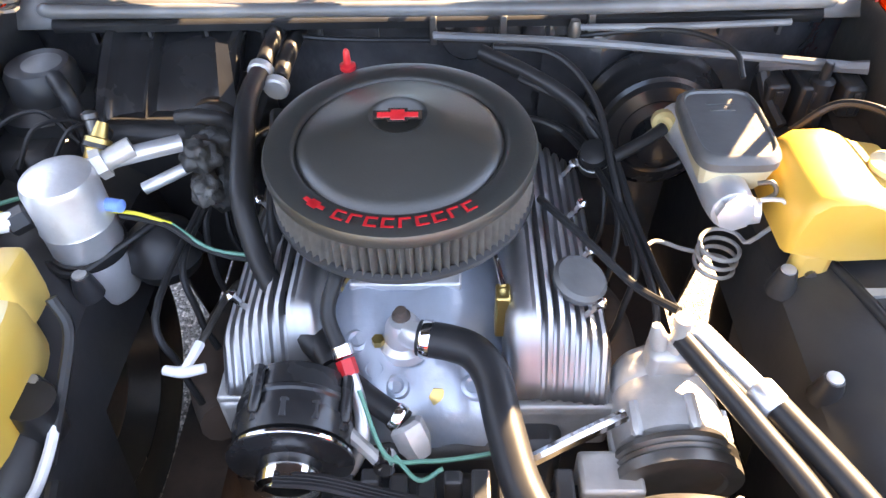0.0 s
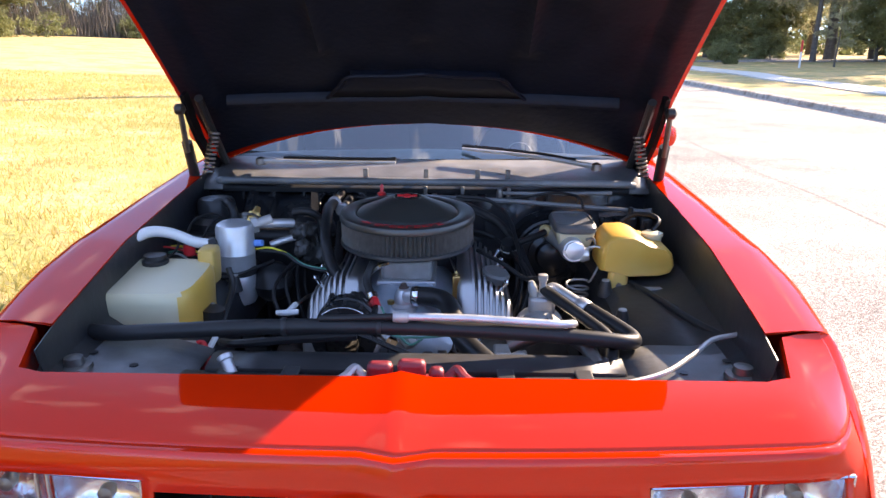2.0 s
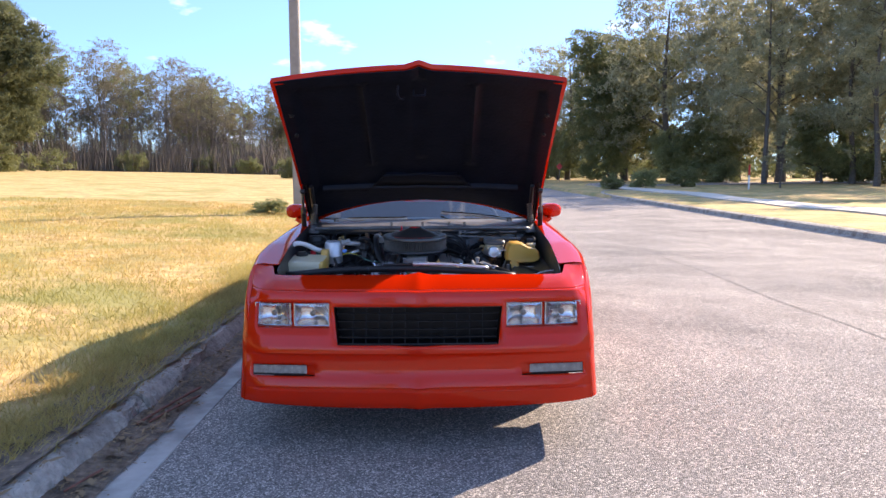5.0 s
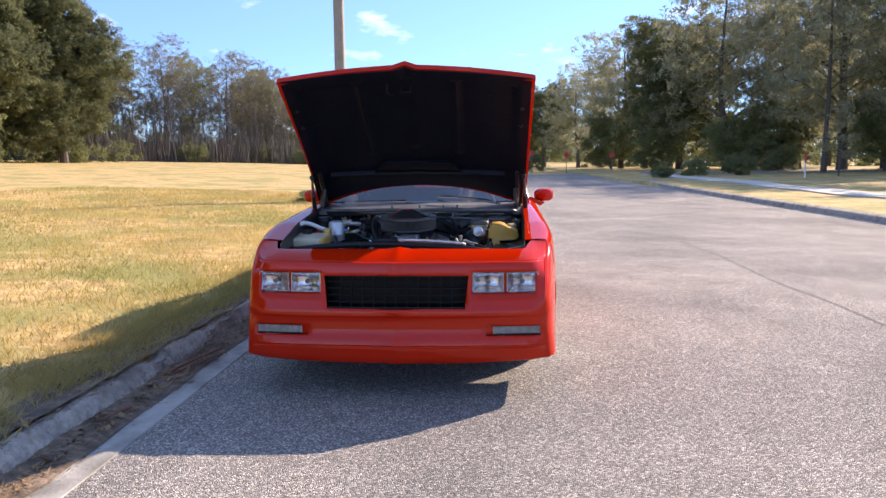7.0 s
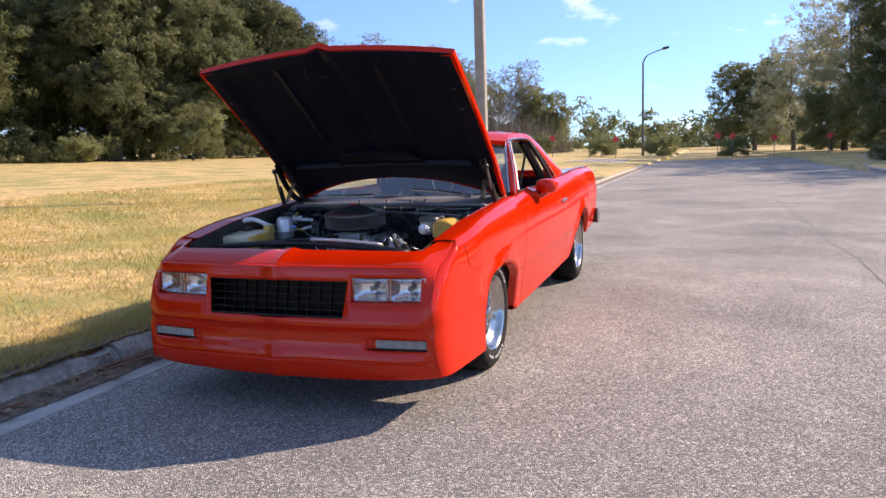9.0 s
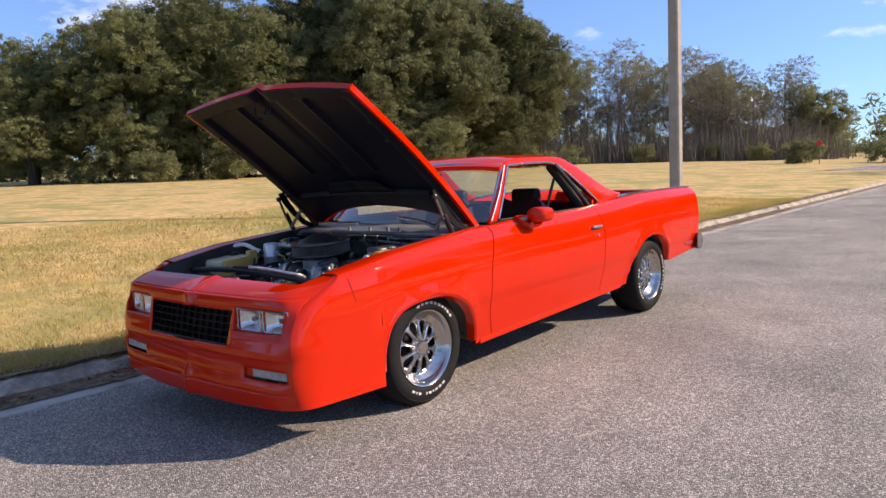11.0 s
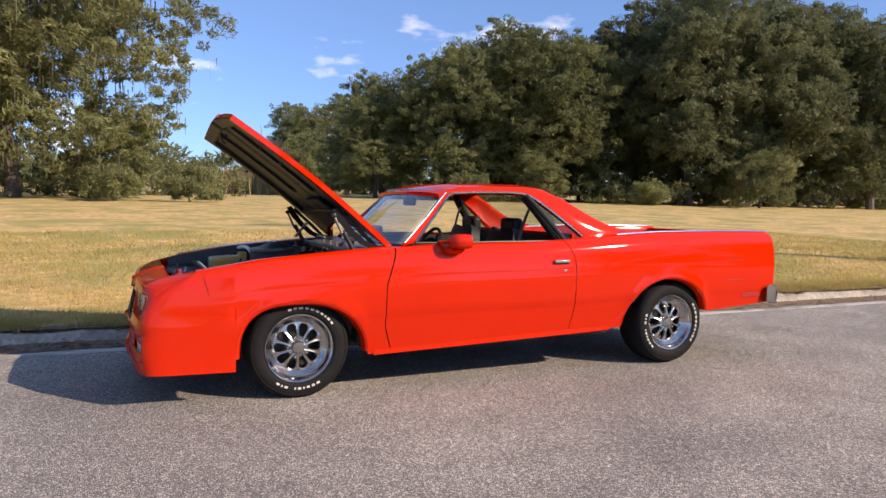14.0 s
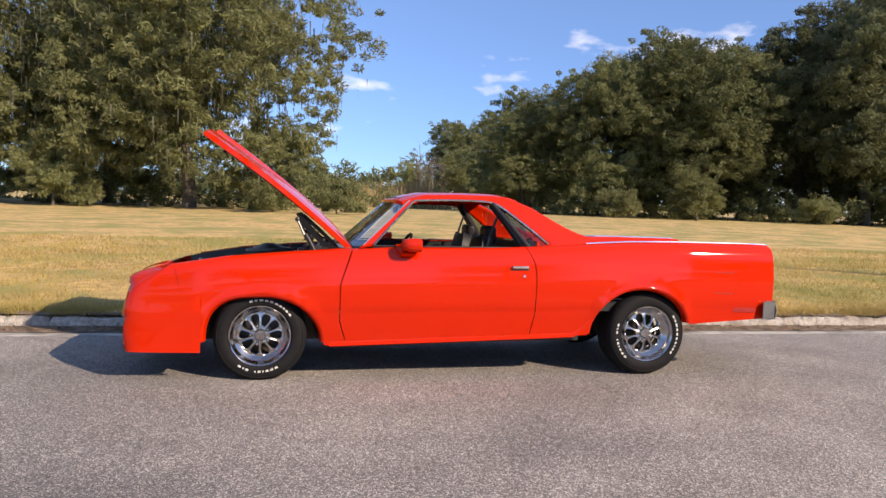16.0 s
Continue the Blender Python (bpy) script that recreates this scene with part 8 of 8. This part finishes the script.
def undergrowth():
    nr = np.random.default_rng(15)
    cs, rs = [], []
    for x0, y0, x1, y1, n in ((-44, -48, -43, 0, 22), (-56, 20, -46, 40, 16), (-46, 40, -40, 72, 22), (-110, 14, -90, 40, 14), (-75, 108, -12, 118, 34), (-66, 90, -20, 102, 40), (-60, -46, -52, 6, 24), (12, 100, 46, 60, 26), (30, 46, 40, 22, 12)):
        for i in range(n):
            t = (i + nr.random()) / n
            x, y = x0 + (x1 - x0) * t + nr.normal() * 1.5, y0 + (y1 - y0) * t + nr.normal() * 1.5
            h = nr.uniform(0.9, 2.2)
            cs.append((x, y, rise(x, y) + h * 0.5))
            rs.append((1.9, 1.9, h))
    q, f = leaf_cloud(nr, cs, rs, 150000, 0.24)
    tagged(raw("undergrowth", q.tolist(), f.tolist(), M_LEAF), "dark tangled undergrowth below the trees", "undergrowth", kind="stuff")
    n = 9000
    t = nr.random(n)
    x, y = -64 + 46 * t + nr.normal(0, 2.0, n), 84 + 14 * t + nr.normal(0, 2.5, n)
    z = np.array([rise(a, b) for a, b in zip(x, y)])
    h, a = nr.uniform(1.5, 7.5, n) * nr.uniform(0.5, 1.0, n), nr.uniform(0, 6.28, n)
    dx, dy = np.cos(a) * 0.035, np.sin(a) * 0.035
    ln = nr.normal(0, 0.16, (n, 2)) * h[:, None]
    v = np.stack([np.stack([x - dx, y - dy, z], 1), np.stack([x + dx, y + dy, z], 1), np.stack([x + ln[:, 0], y + ln[:, 1], z + h], 1)], 1).reshape(-1, 3)
    tagged(raw("bare_thicket", v.tolist(), np.arange(n * 3).reshape(-1, 3).tolist(), M_TWIG), "thicket of bare grey-brown stems", "thicket", kind="stuff")
    n = 2600
    x, y = nr.normal(-72, 3.0, n), nr.normal(9.5, 2.6, n)
    z = np.array([rise(a, b) for a, b in zip(x, y)])
    h, a = nr.uniform(1.4, 3.0, n), nr.uniform(0, 6.28, n)
    dx, dy = np.cos(a) * 0.06, np.sin(a) * 0.06
    ln = nr.normal(0, 0.25, (n, 2))
    v = np.stack([np.stack([x - dx, y - dy, z], 1), np.stack([x + dx, y + dy, z], 1), np.stack([x + ln[:, 0], y + ln[:, 1], z + h], 1)], 1).reshape(-1, 3)
    tagged(raw("reeds", v.tolist(), np.arange(n * 3).reshape(-1, 3).tolist(), M_REED), "stand of tall dry tan reeds", "reeds", kind="stuff")


undergrowth()


def utility_pole():
    p = thing("utility_pole", "plain weathered square utility pole in the grass", "pole", (-3.29, 13.72, 0))
    bm = bmesh.new()
    z0 = rise(-3.29, 13.72) - 0.3
    sheet(bm, [[(r * a, r * b, z) for a, b in ((-1, -0.75), (-0.75, -1), (0.75, -1), (1, -0.75), (1, 0.75), (0.75, 1), (-0.75, 1), (-1, 0.75), (-1, -0.75))] for r, z in ((0.125, z0), (0.122, 3), (0.112, 7), (0.1, 10.5))])
    bm.faces.new([v for v in bm.verts][-9:-1])
    part("shaft", bm, M_POLEM, p, smooth=False)


def street_lamp():
    p = thing("street_lamp", "slim dark street lamp with a short arm", "street lamp", (-4.2, 77, 0))
    bm = bmesh.new()
    tube(bm, [(0, 0, 0), (0, 0, 5), (0, 0, 9.6), (0.05, 0, 10.1), (0.5, 0, 10.75), (2.0, 0, 11.3)], [0.14, 0.11, 0.09, 0.08, 0.06, 0.05], 8, 4)
    part("post", bm, M_STEEL, p)
    part("lantern", turned([(0.05, 0), (0.14, 0.1), (0.16, 0.5), (0.08, 0.75)], along((1.9, 0, 11.28), (3, 0, 11.5)), 10), M_STEEL, p)


utility_pole()
street_lamp()


def road_end_marker(x, z):
    m = thing("road_marker", "red diamond end-of-road marker on a thin post", "road marker", (x, 64, 0), group="red markers at the road end")
    g = rise(x, 64) if x < -1.5 or x > 8.1 else 0.0
    part("post", box(-0.03, 0.03, -0.02, 0.02, g - 0.2, z + 0.1), M_STEEL, m)
    part("plate", box(-0.22, 0.22, -0.03, -0.022, -0.22, 0.22, Matrix.Translation((0, 0, z)) @ Matrix.Rotation(radians(45), 4, "Y")), M_REDSIGN, m)


M_REDSIGN = mat("red_reflective", (0.55, 0.03, 0.03), rough=0.4, vary=0.1, scale=4)
for x, z in ((-11.4, 2.25), (-5.6, 1.95), (3.1, 1.95), (4.3, 1.87), (7.6, 1.65), (11.8, 1.63)):
    road_end_marker(x, z)


def marker_post():
    x, y = 17.6, 36
    p = thing("marker_post", "slim white marker post with a red top", "marker post", (x, y, rise(x, y)))
    part("post", turned([(0.05, -0.2), (0.05, 0.95)], None, 12), M_WHITE, p)
    part("red_top", turned([(0.055, 0.8), (0.055, 1.35), (0.02, 1.38)], None, 12), M_REDSIGN, p)
    x, y = 21.7, 80
    q = thing("road_sign", "small blank white road sign", "road sign", (x, y, rise(x, y)))
    part("post", turned([(0.04, -0.2), (0.04, 2.2)], None, 8), M_STEEL, q)
    part("plate", box(-0.6, 0.6, -0.05, -0.04, 1.9, 2.6), M_WHITE, q)


marker_post()


# ---- grass, litter ----
def grass():
    """Short dry turf behind the kerb, blade by blade where the camera comes near."""
    nr = np.random.default_rng(21)
    n = 190000
    x = -1.63 - 11 * nr.random(n) ** 1.65
    y = -7 + 25 * nr.random(n)
    keep = nr.random(n) < np.clip(1.15 - 0.06 * np.abs(x + 1.6), 0.25, 1) * np.clip((-1.6 - x) / 0.25, 0.35, 1)
    x, y = x[keep], y[keep]
    n = len(x)
    lump = np.array([noise.noise(Vector((a * 1.7, b * 1.7, 0))) for a, b in zip(x, y)])
    z = np.array([rise(a, b) for a, b in zip(x, y)]) - 0.01
    far = np.clip((-x - 1.6) / 8, 0, 1)
    h = nr.uniform(0.03, 0.075, n) * (1 + 0.3 * far) * (1 + 0.7 * np.clip(lump, -0.5, 1)) * (1 + 0.25 * np.exp(-((x + 2.0) / 0.45) ** 2)) + np.where(np.abs(x + 1.72) < 0.1, 0.03, 0)
    a = nr.uniform(0, 6.28, n)
    w = nr.uniform(0.0022, 0.0045, n) * (1 + far)
    lean = nr.normal(0, 0.6, (n, 2)) * h[:, None]
    dx, dy = np.cos(a) * w, np.sin(a) * w
    v = np.stack([np.stack([x - dx, y - dy, z], 1), np.stack([x + dx, y + dy, z], 1), np.stack([x + lean[:, 0], y + lean[:, 1], z + h], 1)], 1).reshape(-1, 3)
    # rank dead blades that lean over the back of the kerb
    m = 60000
    vx = -1.80 + 0.14 * nr.normal(size=m)
    vy = nr.uniform(-7, 18, m)
    tuft = np.array([noise.noise(Vector((a * 2.3, b * 2.3, 7))) for a, b in zip(vx, vy)])
    keep = (vx < -1.5) & (tuft > -0.25)
    vx, vy, tuft = vx[keep], vy[keep], tuft[keep]
    m = len(vx)
    vz = np.array([rise(min(a, -1.62), b) for a, b in zip(vx, vy)])
    vh = nr.uniform(0.03, 0.085, m) * (1 + 0.9 * np.clip(tuft, 0, 1))
    va = nr.uniform(0, 6.28, m)
    vw = nr.uniform(0.0018, 0.004, m)
    vl = nr.normal(0, 0.9, (m, 2)) * vh[:, None] + np.array((0.015, 0))
    ex, ey = np.cos(va) * vw, np.sin(va) * vw
    extra = np.stack([np.stack([vx - ex, vy - ey, vz], 1), np.stack([vx + ex, vy + ey, vz], 1), np.stack([vx + vl[:, 0], vy + vl[:, 1], vz + vh], 1)], 1).reshape(-1, 3)
    v = np.concatenate([v, extra])
    n += m
    me = bpy.data.meshes.new("grass")
    me.from_pydata(v.tolist(), [], np.arange(n * 3).reshape(-1, 3).tolist())
    me.materials.append(M_BLADE)
    tagged(new("grass", me), "short dry yellow-green turf", "grass", kind="stuff")


def litter():
    nr = np.random.default_rng(5)
    n = 21000
    x = np.where(nr.random(n) < 0.72, nr.normal(-1.35, 0.06, n), nr.normal(-1.66, 0.12, n))
    y = nr.uniform(-6, 16, n)
    s = nr.uniform(0.004, 0.016, n) * np.where(nr.random(n) < 0.1, 2.4, 1.0)
    a = nr.uniform(0, 6.28, n)
    t = nr.normal(0, 0.35, n)
    c = np.stack([x, y, np.where(x < -1.62, 0.155 - 0.02 * (x + 1.62), np.where(x < -1.43, 0.15, np.where(x < -1.38, 0.052, np.where(x < -1.27, 0.034, 0.017)))) + 0.008 * nr.random(n)], 1)
    u = np.stack([np.cos(a), np.sin(a), t], 1) * s[:, None]
    v = np.stack([-np.sin(a), np.cos(a), t * 0.5], 1) * (s * nr.choice([0.1, 0.35, 0.45], n))[:, None]
    q = np.stack([c - u, c + v, c + u, c - v], 1).reshape(-1, 3)
    tagged(raw("leaf_litter", q.tolist(), np.arange(n * 4).reshape(-1, 4).tolist(), M_LITTER), "dry leaves and twigs in the gutter", "leaf litter", kind="stuff")
    for k, pts in enumerate(([(-1.40, -0.75, 0.05), (-1.33, -0.45, 0.06), (-1.28, -0.15, 0.05)], [(-1.36, -0.7, 0.04), (-1.30, -0.5, 0.05), (-1.25, -0.25, 0.035)], [(-1.38, -1.5, 0.045), (-1.32, -1.3, 0.05)])):
        st = part("fallen_stick", pipe(pts, 0.007 - 0.001 * k, 6, 3), M_STICK)
        tagged(st, "thin reddish dead stick in the gutter", "stick", "sticks in the gutter")


M_LITTER = mat("dry_leaves", (0.26, 0.17, 0.09), rough=0.85, vary=0.4, scale=3, per_piece=0.5)
M_STICK = mat("reddish_stick", (0.20, 0.075, 0.05), rough=0.8, vary=0.2, scale=30)
grass()
litter()
